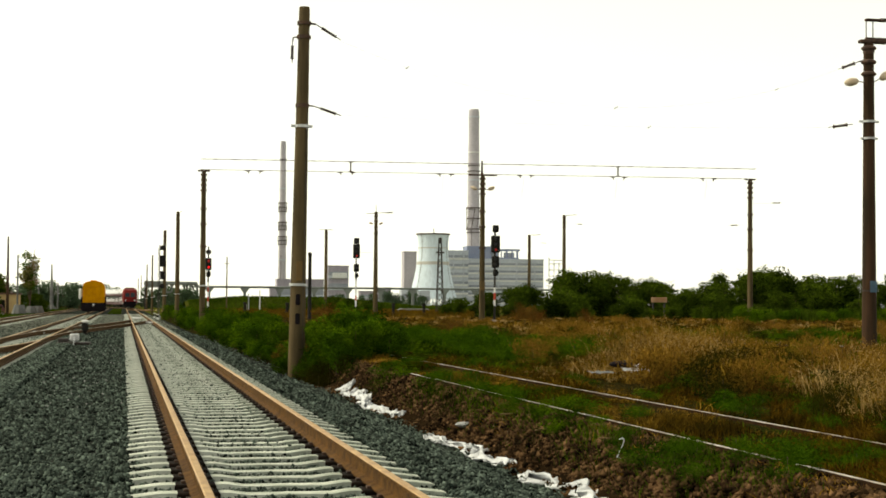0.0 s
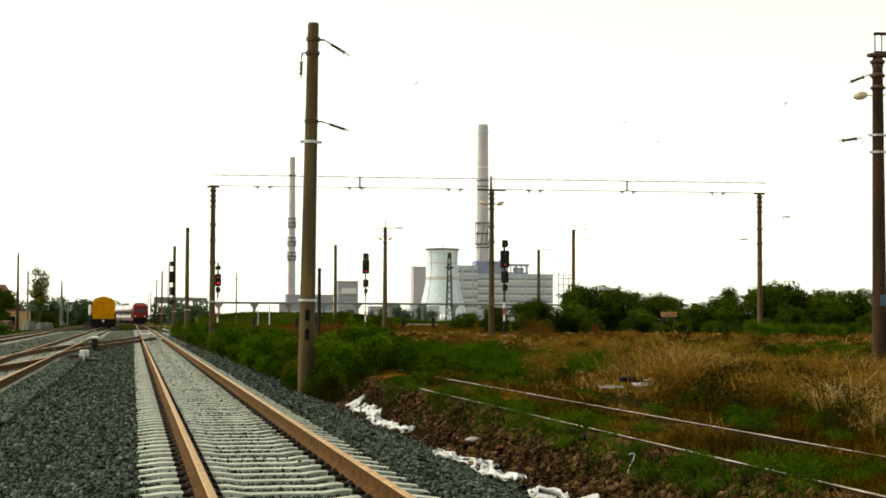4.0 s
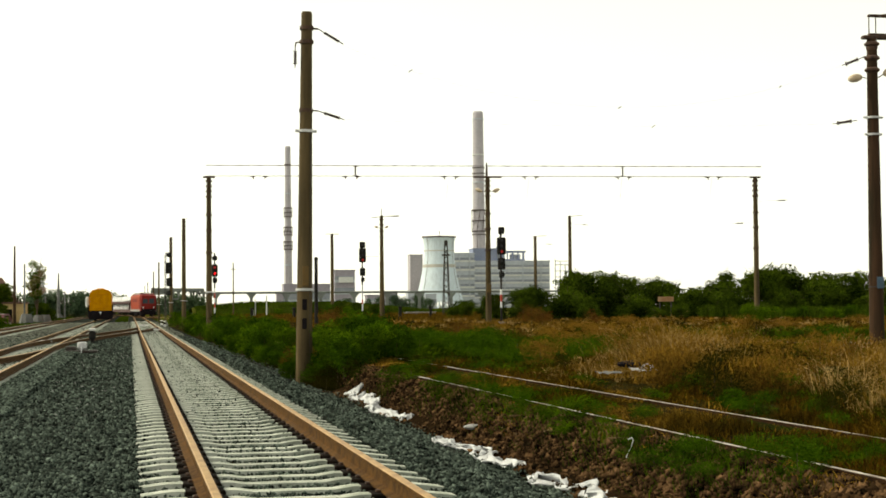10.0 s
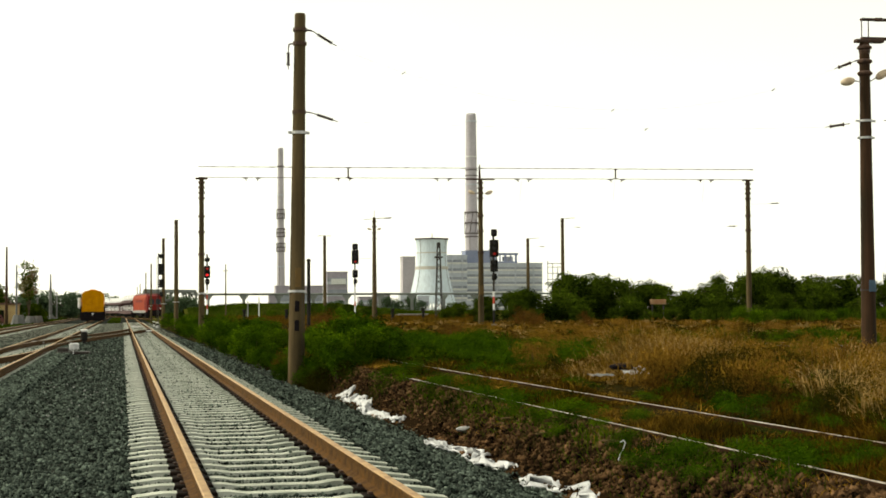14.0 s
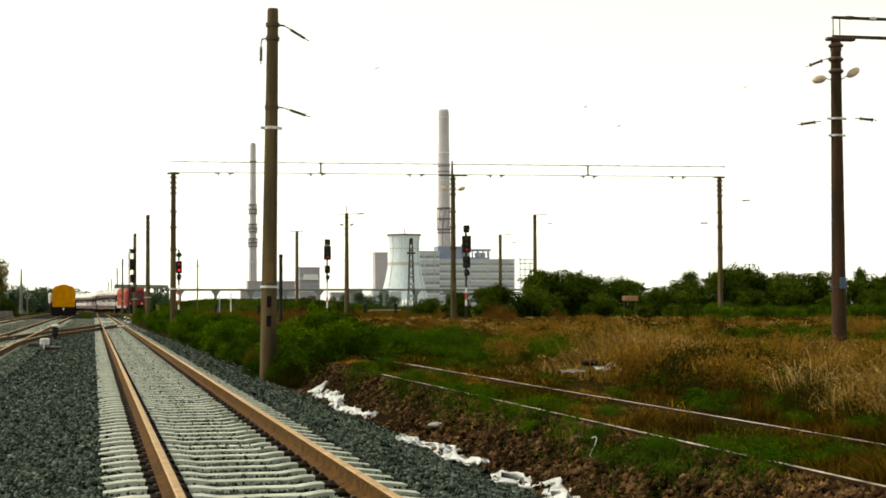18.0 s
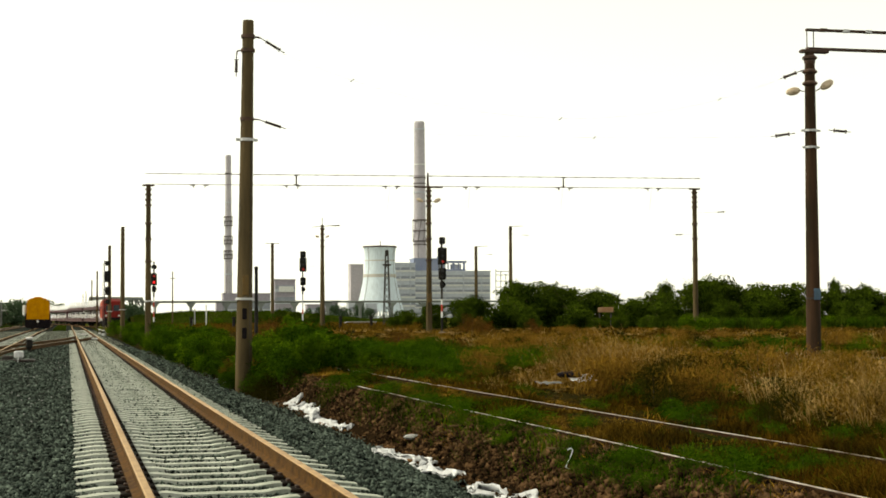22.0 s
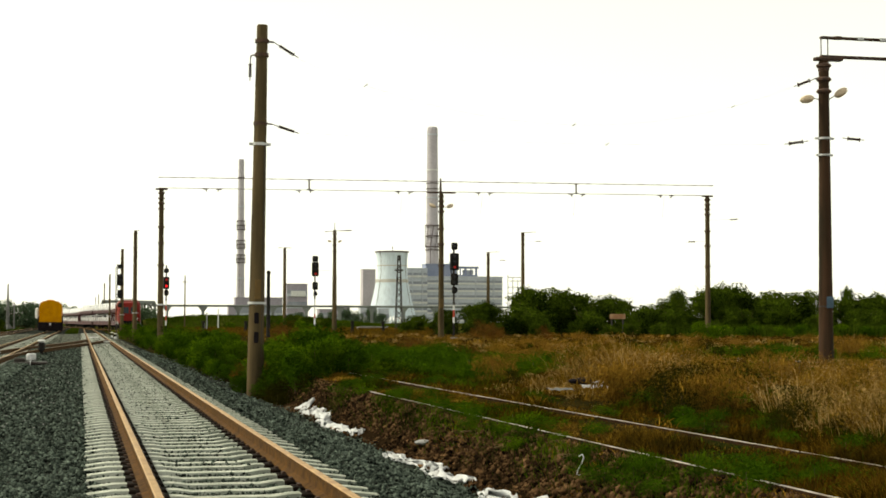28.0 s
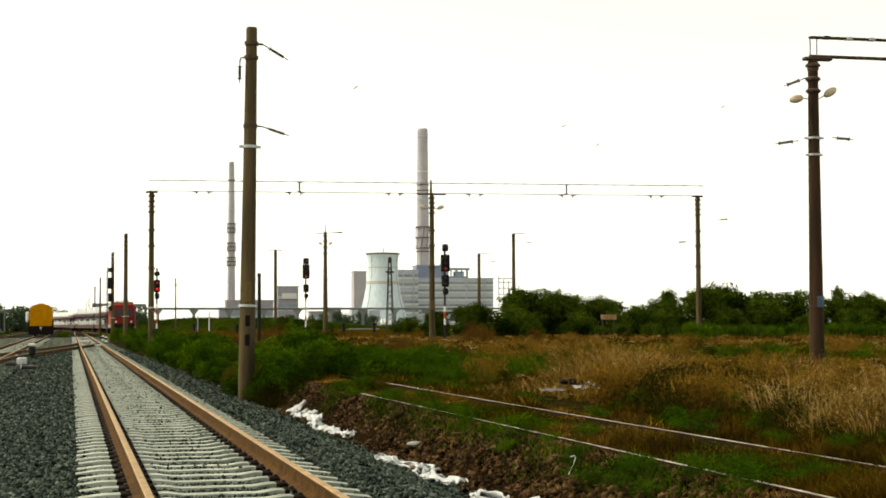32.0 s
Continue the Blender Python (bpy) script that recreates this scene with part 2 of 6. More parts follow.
# ---------------------------------------------------------------- mesh helpers
class Geo:
    """A growing mesh: points, faces, and each face's material slot."""

    def __init__(self):
        self.v, self.f, self.s = [], [], []

    def add(self, pts, faces, slot=0, m=None):
        k = len(self.v)
        self.v += [tuple(m @ Vector(p)) if m else tuple(p) for p in pts]
        self.f += [tuple(i + k for i in f) for f in faces]
        self.s += [slot] * len(faces)
        return self

    def box(self, c, s, slot=0, m=None, bev=0.0):
        """Box about c of size s; bev cuts its edges."""
        bm = bmesh.new()
        bmesh.ops.create_cube(bm, size=1, matrix=Matrix.Translation(c) @ Matrix.Diagonal((*s, 1)))
        if bev:
            bmesh.ops.bevel(bm, geom=bm.edges[:], offset=bev, segments=1, affect="EDGES", profile=0.5)
        bm.verts.index_update()
        self.add([v.co for v in bm.verts], [[v.index for v in f.verts] for f in bm.faces], slot, m)
        bm.free()
        return self

    def rod(self, p, q, r0, r1=None, n=8, slot=0, m=None):
        """Round bar from p to q."""
        r1 = r0 if r1 is None else r1
        p, q = Vector(p), Vector(q)
        turn = (q - p).to_track_quat("Z", "Y").to_matrix()
        pts = []
        for c, r in ((p, r0), (q, r1)):
            pts += [c + turn @ Vector((r * math.cos(i * math.tau / n), r * math.sin(i * math.tau / n), 0)) for i in range(n)]
        fs = [(i, (i + 1) % n, n + (i + 1) % n, n + i) for i in range(n)] + [tuple(range(n))[::-1], tuple(range(n, 2 * n))]
        return self.add(pts, fs, slot, m)

    def lathe(self, prof, n=24, slot=0, m=None, caps=True):
        """Turned shape: prof lists (radius, height)."""
        pts = [(r * math.cos(i * math.tau / n), r * math.sin(i * math.tau / n), z) for r, z in prof for i in range(n)]
        fs = [(k * n + i, k * n + (i + 1) % n, (k + 1) * n + (i + 1) % n, (k + 1) * n + i) for k in range(len(prof) - 1) for i in range(n)]
        if caps:
            fs += [tuple(range(n))[::-1], tuple(range((len(prof) - 1) * n, len(prof) * n))]
        return self.add(pts, fs, slot, m)

    def sweep(self, prof, path, slots=None, closed=True):
        """Cross-section prof (sideways, up) drawn along path of points (level sideways)."""
        n, pts = len(prof), []
        for i, p in enumerate(path):
            a, b = Vector(path[max(i - 1, 0)]), Vector(path[min(i + 1, len(path) - 1)])
            d = (b - a).normalized()
            side = Vector((d.y, -d.x, 0)).normalized()
            pts += [Vector(p) + side * u + Vector((0, 0, w)) for u, w in prof]
        k0 = len(self.v)
        self.v += [tuple(p) for p in pts]
        for i in range(len(path) - 1):
            for j in range(n if closed else n - 1):
                self.f.append((k0 + i * n + j, k0 + i * n + (j + 1) % n, k0 + (i + 1) * n + (j + 1) % n, k0 + (i + 1) * n + j))
                self.s.append(slots[j] if slots else 0)
        if closed:
            for fcs in (tuple(range(k0, k0 + n))[::-1], tuple(range(len(self.v) - n, len(self.v)))):
                self.f.append(fcs)
                self.s.append(0)
        return self

    def data(self, name, mats, smooth=False):
        me = bpy.data.meshes.new(name)
        me.from_pydata(self.v, [], self.f)
        for m in mats if isinstance(mats, (list, tuple)) else [mats]:
            me.materials.append(m)
        if any(self.s):
            me.polygons.foreach_set("material_index", self.s)
        if smooth:
            me.polygons.foreach_set("use_smooth", [True] * len(self.f))
        me.validate()
        me.update()
        return me


def part(name, geo, mats, parent, label="", smooth=False):
    """One mesh under a thing or a part."""
    ob = new(name, geo if isinstance(geo, bpy.types.Mesh) else geo.data(name, mats, smooth))
    ob.parent = parent
    return tagged(ob, label)


def thing(name, at, label, category, group="", kind="", turn=0.0):
    ob = new(name)
    ob.empty_display_size = 0.2
    ob.matrix_basis = pose(*at, 0, 0, turn)
    return tagged(ob, label, category, group, kind)


def solo(name, geo, mats, label, category="", group="", kind="", at=(0, 0, 0), smooth=False):
    ob = new(name, geo if isinstance(geo, bpy.types.Mesh) else geo.data(name, mats, smooth))
    ob.matrix_basis = pose(*at)
    return tagged(ob, label, category, group, kind)


def smooth_step(a, b, x):
    u = min(max((x - a) / (b - a), 0.0), 1.0)
    return u * u * (3 - 2 * u)


# ---------------------------------------------------------------- ground
X_MAIN, X_SECOND, X_THIRD, X_OLD = 1.37, -3.6, -8.6, 6.2


def hollow(x, y):
    """Depth of the hollow added for shade under the weeds beside the near pole."""
    return 0.42 * np.clip(1 - np.abs(x - 4.85) / 0.55, 0, 1) * np.clip(1 - np.abs(y - 39.6) / 3.6, 0, 1) ** 0.5


def ground_z(x, y):
    """Height of the ground: ballast bed, ditch, old track and meadow."""
    if x < -11.5:
        z = -0.05 - 0.25 * smooth_step(-11.5, -13.0, x) if x > -13 else -0.30
        return z
    if x < 3.0:
        inside = min(abs(x - X_MAIN), abs(x - X_SECOND), abs(x - X_THIRD)) < 1.28
        return -0.085 if inside else -0.045
    if x < 4.3:
        return -0.045 - 0.33 * smooth_step(3.0, 4.3, x) - float(hollow(x, y))
    if x < 4.55:
        return -0.375 - float(hollow(x, y))
    if x < 5.25:
        return -0.375 + 0.525 * smooth_step(4.55, 5.25, x) - float(hollow(x, y))
    z = 0.15 - float(hollow(x, y)) + 0.05 * smooth_step(5.6, 6.0, x) + 0.22 * smooth_step(40, 110, y) * smooth_step(7.5, 12, x)
    return z


def build_ground():
    xs = sorted(set([-3000, -800, -250, -100, -50, -25, -16, -13, -12.3, -11.5] + [round(-11.5 + 0.25 * i, 3) for i in range(1, 105)] + [15, 16, 17, 18, 20, 22, 25, 28, 32, 36, 40, 46, 52, 60, 70, 85, 110, 160, 300, 800, 3000]
                    + [round(c + s, 3) for c in (X_MAIN, X_SECOND, X_THIRD) for s in (-1.30, -1.27, 1.27, 1.30)]))
    ys = [-300, -60, -20, -5, 0, 5, 8, 10] + [10.5 + 0.5 * i for i in range(70)] + [46 + 2 * i for i in range(50)] + [150, 160, 175, 200, 250, 300, 400, 600, 1000, 2000, 4200]
    g = Geo()
    for y in ys:
        for x in xs:
            z = ground_z(x, y)
            if 3.0 < x < 60 and 8 < y < 160 and not 5.2 < x < 8:
                z += 0.07 * noise.noise((x * 0.9, y * 0.9, 3)) + (0.10 * noise.noise((x * 0.25, y * 0.25, 7)) if x > 8 else 0)
            elif -12 < x <= 3.0 and z > -0.06:
                z += 0.025 * noise.noise((x * 1.5, y * 1.5, 5))
            g.v.append((x, y, z))
    nx = len(xs)
    for j in range(len(ys) - 1):
        for i in range(nx - 1):
            g.f.append((j * nx + i, j * nx + i + 1, (j + 1) * nx + i + 1, (j + 1) * nx + i))
            x, y = (xs[i] + xs[i + 1]) / 2, (ys[j] + ys[j + 1]) / 2
            wob = 0.25 * noise.noise((0, y * 0.7, 1))
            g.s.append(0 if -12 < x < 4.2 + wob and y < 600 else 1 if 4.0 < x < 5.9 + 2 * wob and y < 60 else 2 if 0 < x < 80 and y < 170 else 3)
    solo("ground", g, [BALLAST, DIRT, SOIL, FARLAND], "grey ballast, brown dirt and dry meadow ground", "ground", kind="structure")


build_ground()

# ---------------------------------------------------------------- tracks
RAIL_PROF = [(-0.075, 0.0), (0.075, 0.0), (0.075, 0.012), (0.012, 0.035), (0.010, 0.125), (0.036, 0.137), (0.036, 0.166), (0.026, 0.176), (-0.026, 0.176), (-0.036, 0.166), (-0.036, 0.137), (-0.010, 0.125), (-0.012, 0.035), (-0.075, 0.012)]
RAIL_SLOT = [0, 0, 0, 0, 0, 0, 1, 1, 1, 0, 0, 0, 0, 0]
OLD_SLOT = [0, 0, 0, 0, 0, 0, 0, 1, 0, 0, 0, 0, 0, 0]


def train_x(y):
    """Sideways place of the line on which the train comes, by distance."""
    x = 6.45 - 5.08 * smooth_step(256.7, 321.6, y)
    if y > 352:
        x -= (y - 352) ** 2 / 660
    return x


def rail(parent, path, name="rail", mats=None, slots=RAIL_SLOT):
    return part(name, Geo().sweep(RAIL_PROF, path, slots), mats or [RUST, RAILTOP], parent)


def straight(x, y0, y1, z=0.0, step=40):
    n = max(int((y1 - y0) / step), 1)
    return [(x, y0 + (y1 - y0) * i / n, z) for i in range(n + 1)]


def sleeper_geo(y=0.0, x=0.0, g=None):
    """Concrete sleeper: high rail seats, dipped middle, sloping flanks."""
    g = g or Geo()
    prof = [(-1.3, -0.03), (-1.05, 0.0), (-0.5, 0.0), (-0.34, -0.022), (0.34, -0.022), (0.5, 0.0), (1.05, 0.0), (1.3, -0.03)]
    k = len(g.v)
    for u, w in prof:
        g.v += [(x + u, y - 0.15, -0.22), (x + u, y - 0.10, w), (x + u, y + 0.10, w), (x + u, y + 0.15, -0.22)]
    n = len(prof)
    for i in range(n - 1):
        a, b = k + 4 * i, k + 4 * i + 4
        for j in range(3):
            g.f.append((a + j, b + j, b + j + 1, a + j + 1))
            g.s.append(0)
    g.f += [(k, k + 1, k + 2, k + 3), (k + 4 * n - 1, k + 4 * n - 2, k + 4 * n - 3, k + 4 * n - 4)]
    g.s += [0, 0]
    return g


SLEEPER_MESH = sleeper_geo().data("sleeper", SLEEPER)


def track(x, y0, y1, label, near, far_end, mats=None):
    """Track with two rails; sleepers singly from near[0] to near[1], joined beyond."""
    tr = thing("railway_track", (x, 0, 0), label, "railway track", "railway tracks", "structure")
    for s in (-0.75, 0.75):
        rail(tr, straight(s, y0, y1), mats=mats)
    y = near[0]
    while y < near[1]:
        ob = new("sleeper", SLEEPER_MESH)
        ob.parent, ob.matrix_basis = tr, pose(random.uniform(-0.015, 0.015), y + random.uniform(-0.012, 0.012), random.uniform(-0.006, 0.004), 0, 0, random.uniform(-0.4, 0.4))
        y += 0.6
    g = Geo()
    while y < far_end:
        sleeper_geo(y, 0, g)
        y += 0.6
    if g.v:
        tagged(part("far_sleepers", g, SLEEPER, tr), kind="stuff")
    return tr


main_track = track(X_MAIN, -16, 330, "new railway track with tan rails on concrete sleepers", (11.4, 132), 210)
second_track = track(X_SECOND, -16, 330, "neighbouring railway track with rusty rails on pale sleepers", (36, 126), 190, [RUSTDARK, RAILTOP])
third_track = track(X_THIRD, -16, 330, "outer railway track with rusty rails in ballast", (60, 60), 180, [RUSTDARK, RAILTOP])

# the same tracks go on beside and behind the camera
for tr, end in ((main_track, 11.1), (second_track, 35.8), (third_track, 59.8)):
    g, y = Geo(), end - 0.3
    while y > -15.5:
        sleeper_geo(y, 0, g)
        y -= 0.6
    tagged(part("back_sleepers", g, SLEEPER, tr), kind="stuff")

# rail clips along the main line
g = Geo()
for i in range(110):
    for s in (-0.75, 0.75):
        for d in (-0.1, 0.1):
            g.box((s + d, 11.4 + 0.6 * i, 0.016), (0.04, 0.06, 0.026), bev=0.006)
plates = Geo()
for i in range(205):
    for s in (-0.75, 0.75):
        plates.box((s, 11.4 + 0.6 * i, -0.045), (0.35, 0.29, 0.10), bev=0.012)
tagged(part("base_plates", plates, PLATE, main_track, "dark base plates under the rails"), kind="stuff")
tagged(part("rail_clips", g, RUSTY, main_track, "dark rusty rail clips"), kind="stuff")


def crossover_x(y):
    return X_SECOND + (X_MAIN - X_SECOND) * smooth_step(60, 132, y)


crossover = thing("crossover_track", (0, 0, 0), "crossover track with rusty rails joining two tracks", "railway track", "", "structure")
for s in (-0.75, 0.75):
    rail(crossover, [(crossover_x(y) + s, y, 0.006) for y in range(58, 136, 3)], mats=[RUSTDARK, DULL])
turnout = thing("turnout_track", (0, 0, 0), "turnout rails leaving the neighbouring track", "railway track", "", "structure")
for s in (-0.75, 0.75):
    rail(turnout, [(X_SECOND + (X_THIRD - X_SECOND) * smooth_step(62, 6, y) + s, y, 0.004) for y in range(26, 66, 3)], mats=[RUSTDARK, RAILTOP])
siding = thing("siding_track", (0, 0, 0), "far curving track on which the train runs", "railway track", "", "structure")
for s in (-0.75, 0.75):
    rail(siding, [(train_x(y) + s, y, 0.0) for y in range(60, 640, 8)])

old_track = thing("old_railway_track", (X_OLD, 0, 0), "disused rusty railway track sunk in grass", "railway track", "", "structure")
rail(old_track, [(-0.35, -16, 0.045), (-0.60, 9, 0.045), (-0.66, 14.5, 0.045), (-0.74, 22, 0.045), (-0.83, 30.5, 0.045)], mats=[OLDRUST, SHINY], slots=OLD_SLOT)
rail(old_track, [(1.2, -16, 0.062), (0.98, 9, 0.062), (0.92, 14.5, 0.062), (0.76, 22, 0.062), (0.62, 30, 0.062), (0.50, 42, 0.062), (0.48, 46, 0.062)], mats=[OLDRUST, SHINY], slots=OLD_SLOT)
old_track_far = thing("overgrown_railway_track", (21.4, 0, 0), "overgrown rails showing through the grass", "railway track", "", "structure")
for s in (-0.75, 0.75):
    rail(old_track_far, straight(s, 40, 66, 0.14), mats=[OLDRUST, SHINY], slots=OLD_SLOT)

# ---------------------------------------------------------------- poles and signals
def insulator(parent, p, q, name="insulator"):
    """Rod insulator with sheds between p and q, with thin end rods."""
    p, q = Vector(p), Vector(q)
    d = q - p
    g = Geo().rod(p, p + d * 0.28, 0.014, n=6, slot=1).rod(q - d * 0.2, q, 0.012, n=6, slot=1).rod(p + d * 0.25, q - d * 0.18, 0.03, n=8)
    for i in range(7):
        u = 0.27 + 0.53 * i / 6
        g.rod(p + d * (u - 0.015), p + d * (u + 0.015), 0.05 if i not in (0, 6) else 0.07, 0.035, n=8)
    return part(name, g, [INSUL, RUSTY], parent)


def collar(parent, z, r, mats, h=0.08, name="collar", ears=0.0):
    g = Geo().lathe([(r, z - h / 2), (r + 0.035, z - h / 2), (r + 0.035, z + h / 2), (r, z + h / 2)], 14, caps=False)
    if ears:
        g.box((r + ears / 2, 0, z), (ears, 0.06, h)).box((-r - ears / 2, 0, z), (ears, 0.06, h))
    return part(name, g, mats, parent)


def pole(at, height, r0, r1, label, group="", paint=None, turn=0.0, lean=0.0, name="catenary_pole", base=-0.5):
    """Tapered concrete pole standing in the ground."""
    po = thing(name, at, label, "pole", group, turn=turn)
    if lean:
        po.matrix_basis = pose(*at, 0, lean, turn)
    part("shaft", Geo().lathe([(r0, base), (r0, 0), (r1, height - 0.04), (r1 * 0.9, height)], 20), paint or POLE, po, smooth=True)
    return po


LINE = "catenary poles along the line"
# nearest pole
p1 = pole((4.35, 40.8, -0.34), 9.5, 0.215, 0.14, "tall brown concrete pole with loose insulators beside the track", LINE, lean=0.75)
for z in (1.48, 1.97):
    part("slot", Geo().box((-0.02, -0.205, z), (0.12, 0.05, 0.28), bev=0.02), UNDER, p1, "dark slot in the shaft")
collar(p1, 2.35, 0.2, GALV, 0.06, "band")
part("rust_stain_plate", Geo().box((0.0, -0.188, 2.7), (0.16, 0.03, 0.5), bev=0.01), STAIN, p1, "faded rusty painted number patch")
collar(p1, 6.42, 0.155, GALV, 0.07, "band", ears=0.12)
for z in (9.08, 8.72, 6.95):
    collar(p1, z, 0.145, RUSTY, 0.09)
part("bracket", Geo().rod((-0.14, 0, 8.72), (-0.27, 0, 8.70), 0.018).rod((-0.27, 0, 8.70), (-0.29, 0, 8.6), 0.018), RUSTY, p1)
insulator(p1, (-0.29, 0, 8.62), (-0.29, 0, 8.04))
part("bracket", Geo().rod((0.14, 0, 9.08), (0.3, 0, 9.07), 0.025), RUSTY, p1)
insulator(p1, (0.3, 0, 9.07), (0.95, 0, 8.70))
part("bracket", Geo().rod((0.14, 0, 6.96), (0.3, 0, 6.95), 0.02), RUSTY, p1)
insulator(p1, (0.3, 0, 6.95), (1.0, 0, 6.74))
part("earth_wire", Geo().rod((0.12, -0.17, -0.1), (0.1, -0.15, 6.4), 0.008, n=5), STEEL, p1)

# plain poles along the right of the line
for x, y, z, h, n in ((4.8, 147.5, -0.3, 10.1, 6), (4.54, 183.7, -0.3, 10.0, 5), (4.47, 258, -0.3, 9.3, 3), (4.7, 333, -0.3, 9.6, 3), (5.0, 470, -0.3, 9.6, 2), (4.7, 528, -0.3, 9.6, 2)):
    po = pole((x, y, z), h, 0.215 if y < 250 else 0.17, 0.155 if y < 250 else 0.11, "weathered concrete catenary pole with metal collars", LINE)
    for i in range(n):
        collar(po, h - 0.3 - i * 0.42, 0.165 if y < 250 else 0.12, RUSTY, 0.09)
    collar(po, 2.6, 0.18 if y < 250 else 0.15, GALV, 0.06, "band", ears=0.14)
    part("top_bracket", Geo().rod((0, 0, h - 0.06), (0.35, 0, h + 0.02), 0.02), RUSTY, po)

# gantry across the field
GY, GZ0, GZ1 = 102.0, 10.05, 10.63
gantry = thing("catenary_gantry", (0, GY, 0), "wide catenary gantry of thin steel chords on three concrete poles", "gantry")
for i, (x, r, z0, up) in enumerate(((4.9, 0.20, -0.3, -0.12), (23.0, 0.20, 0.2, 0.02), (41.6, 0.19, 0.2, 0.14))):
    part("pole", Geo().lathe([(r, z0 - 0.4), (r, z0), (0.14, 9.9 + up), (0.13, 9.95 + up)], 14, m=Matrix.Translation((x, 0, 0))), POLE, gantry)
    for z in (9.75, 9.42, 9.1, 8.75, 7.6, 6.6, 5.2):
        collar(gantry, z + up, 0.165 + 0.004 * (9.75 - z), RUSTY, 0.12).matrix_basis = Matrix.Translation((x, 0, 0))
    part("cap", Geo().box((x, 0, 10.0 + up), (0.75 if i != 1 else 1.9, 0.16, 0.11), bev=0.02), RUSTY, gantry)
collar(gantry, 2.6, 0.185, GALV, 0.1, "band").matrix_basis = Matrix.Translation((4.9, 0, 0))
part("rust_patch", Geo().box((23.0, -0.195, 2.75), (0.3, 0.05, 0.6), bev=0.01), STAIN, gantry, "rusty painted number patch")


def chord_z(x, top):
    """Height of the gantry's chords, which rise a little across the field."""
    u = (x - 4.7) / 37.3
    return GZ1 + 0.23 * u if top else GZ0 - 0.09 + 0.22 * u


for top, r in ((0, 0.019), (1, 0.021)):
    part("chord", Geo().rod((4.7, 0, chord_z(4.7, top)), (42.0, 0, chord_z(42.0, top)), r, n=6), RUSTY, gantry)
part("post", Geo().rod((22.95, 0, 10.0), (22.95, 0, 10.95), 0.09, 0.05), RUSTY, gantry)
for x in (14.27, 32.25):
    lo, hi = chord_z(x, 0), chord_z(x, 1)
    g = Geo().rod((x, 0, lo), (x, 0, hi), 0.05, n=6).box((x, 0, lo + 0.02), (0.34, 0.1, 0.06)).box((x, 0, hi - 0.02), (0.3, 0.1, 0.06))
    part("hanger", g, RUSTY, gantry)
for x in (8.08, 14.0, 20.5, 25.9, 32.3, 38.6):
    lo = chord_z(x, 0)
    for s in (-0.42, 0.42):
        part("hook", Geo().rod((x + s - 0.16, 0, lo - 0.03), (x + s + 0.16, 0, lo - 0.03), 0.045, n=6).rod((x + s, 0, lo - 0.03), (x + s * 0.8, 0, lo - 0.2), 0.045, 0.03, n=6), RUSTY, gantry)
    if x > 20:
        part("dropper", Geo().rod((x - 0.1, 0, lo), (x - 0.25, 0, lo - 1.5), 0.007, n=4), GALV, gantry)
for i in range(30):
    x = 5.6 + 1.25 * i
    part("clamp", Geo().box((x, 0, chord_z(x, 1)), (0.32, 0.07, 0.05)), RUSTY, gantry)


def lamp_arm(parent, x, z, side, size=1.0, y=0.0, tilt=-20, lift=0.05):
    """Street lantern on a short arm."""
    a, b = Vector((x, y, z)), Vector((x + side * 0.32 * size, y, z + lift * size))
    part("lamp_arm", Geo().rod(a, b, 0.02 * size, n=6), RUSTY, parent)
    turn = Matrix.Translation(b + Vector((side * 0.26 * size, 0, -0.004 * tilt * size))) @ Matrix.Rotation(radians(tilt * side), 4, "Y")
    bm = bmesh.new()
    bmesh.ops.create_uvsphere(bm, u_segments=12, v_segments=8, radius=1, matrix=turn @ Matrix.Diagonal((0.34 * size, 0.17 * size, 0.17 * size, 1)))
    me = bpy.data.meshes.new("lantern")
    bm.to_mesh(me)
    bm.free()
    me.materials.append(LAMPGLASS)
    part("lantern", me, None, parent, "cream glass lantern")


for s in (-1, 1):
    lamp_arm(gantry, 23.0 + 0.15 * s, 9.05, s, 0.75)

# near gantry end with its reddish pole
near_gantry = thing("catenary_gantry", (21.94, 44.5, 0.05), "reddish concrete gantry pole carrying twin steel beams and two lanterns", "gantry")
part("pole", Geo().lathe([(0.225, -0.5), (0.225, 0), (0.15, 9.38), (0.14, 9.44)], 16), POLERED, near_gantry)
for z, r in ((9.28, 0.225), (9.18, 0.17), (8.86, 0.225), (8.5, 0.225)):
    part("flange", Geo().lathe([(0.15, z - 0.08), (r, z - 0.02), (r, z + 0.03), (0.15, z + 0.09)], 14, caps=False), RUSTY, near_gantry)
for z, e in ((7.07, 0.14), (6.56, 0.10)):
    collar(near_gantry, z, 0.172, GALV, 0.06, "band", ears=e)
for z, h in ((9.57, 0.08), (10.15, 0.07)):
    part("beam", Geo().box((9.0, 0.0, z), (18.2, 0.16, h), bev=0.01), RUSTY, near_gantry, "rusty steel beam")
for x in (-0.08, 0.14, 5.2, 10.4, 15.6):
    part("strut", Geo().rod((x, 0, 9.4), (x, 0, 10.16), 0.018 if x < 1 else 0.03, n=6), RUSTY, near_gantry)
part("beam_seat", Geo().box((0.15, 0, 9.49), (0.9, 0.24, 0.10), bev=0.02), RUSTY, near_gantry)
for i in range(22):
    part("bolt_plate", Geo().box((0.45 + i * 0.75, -0.03, 10.15), (0.22, 0.14, 0.10), bev=0.01), GALV if i % 3 else RUSTY, near_gantry)
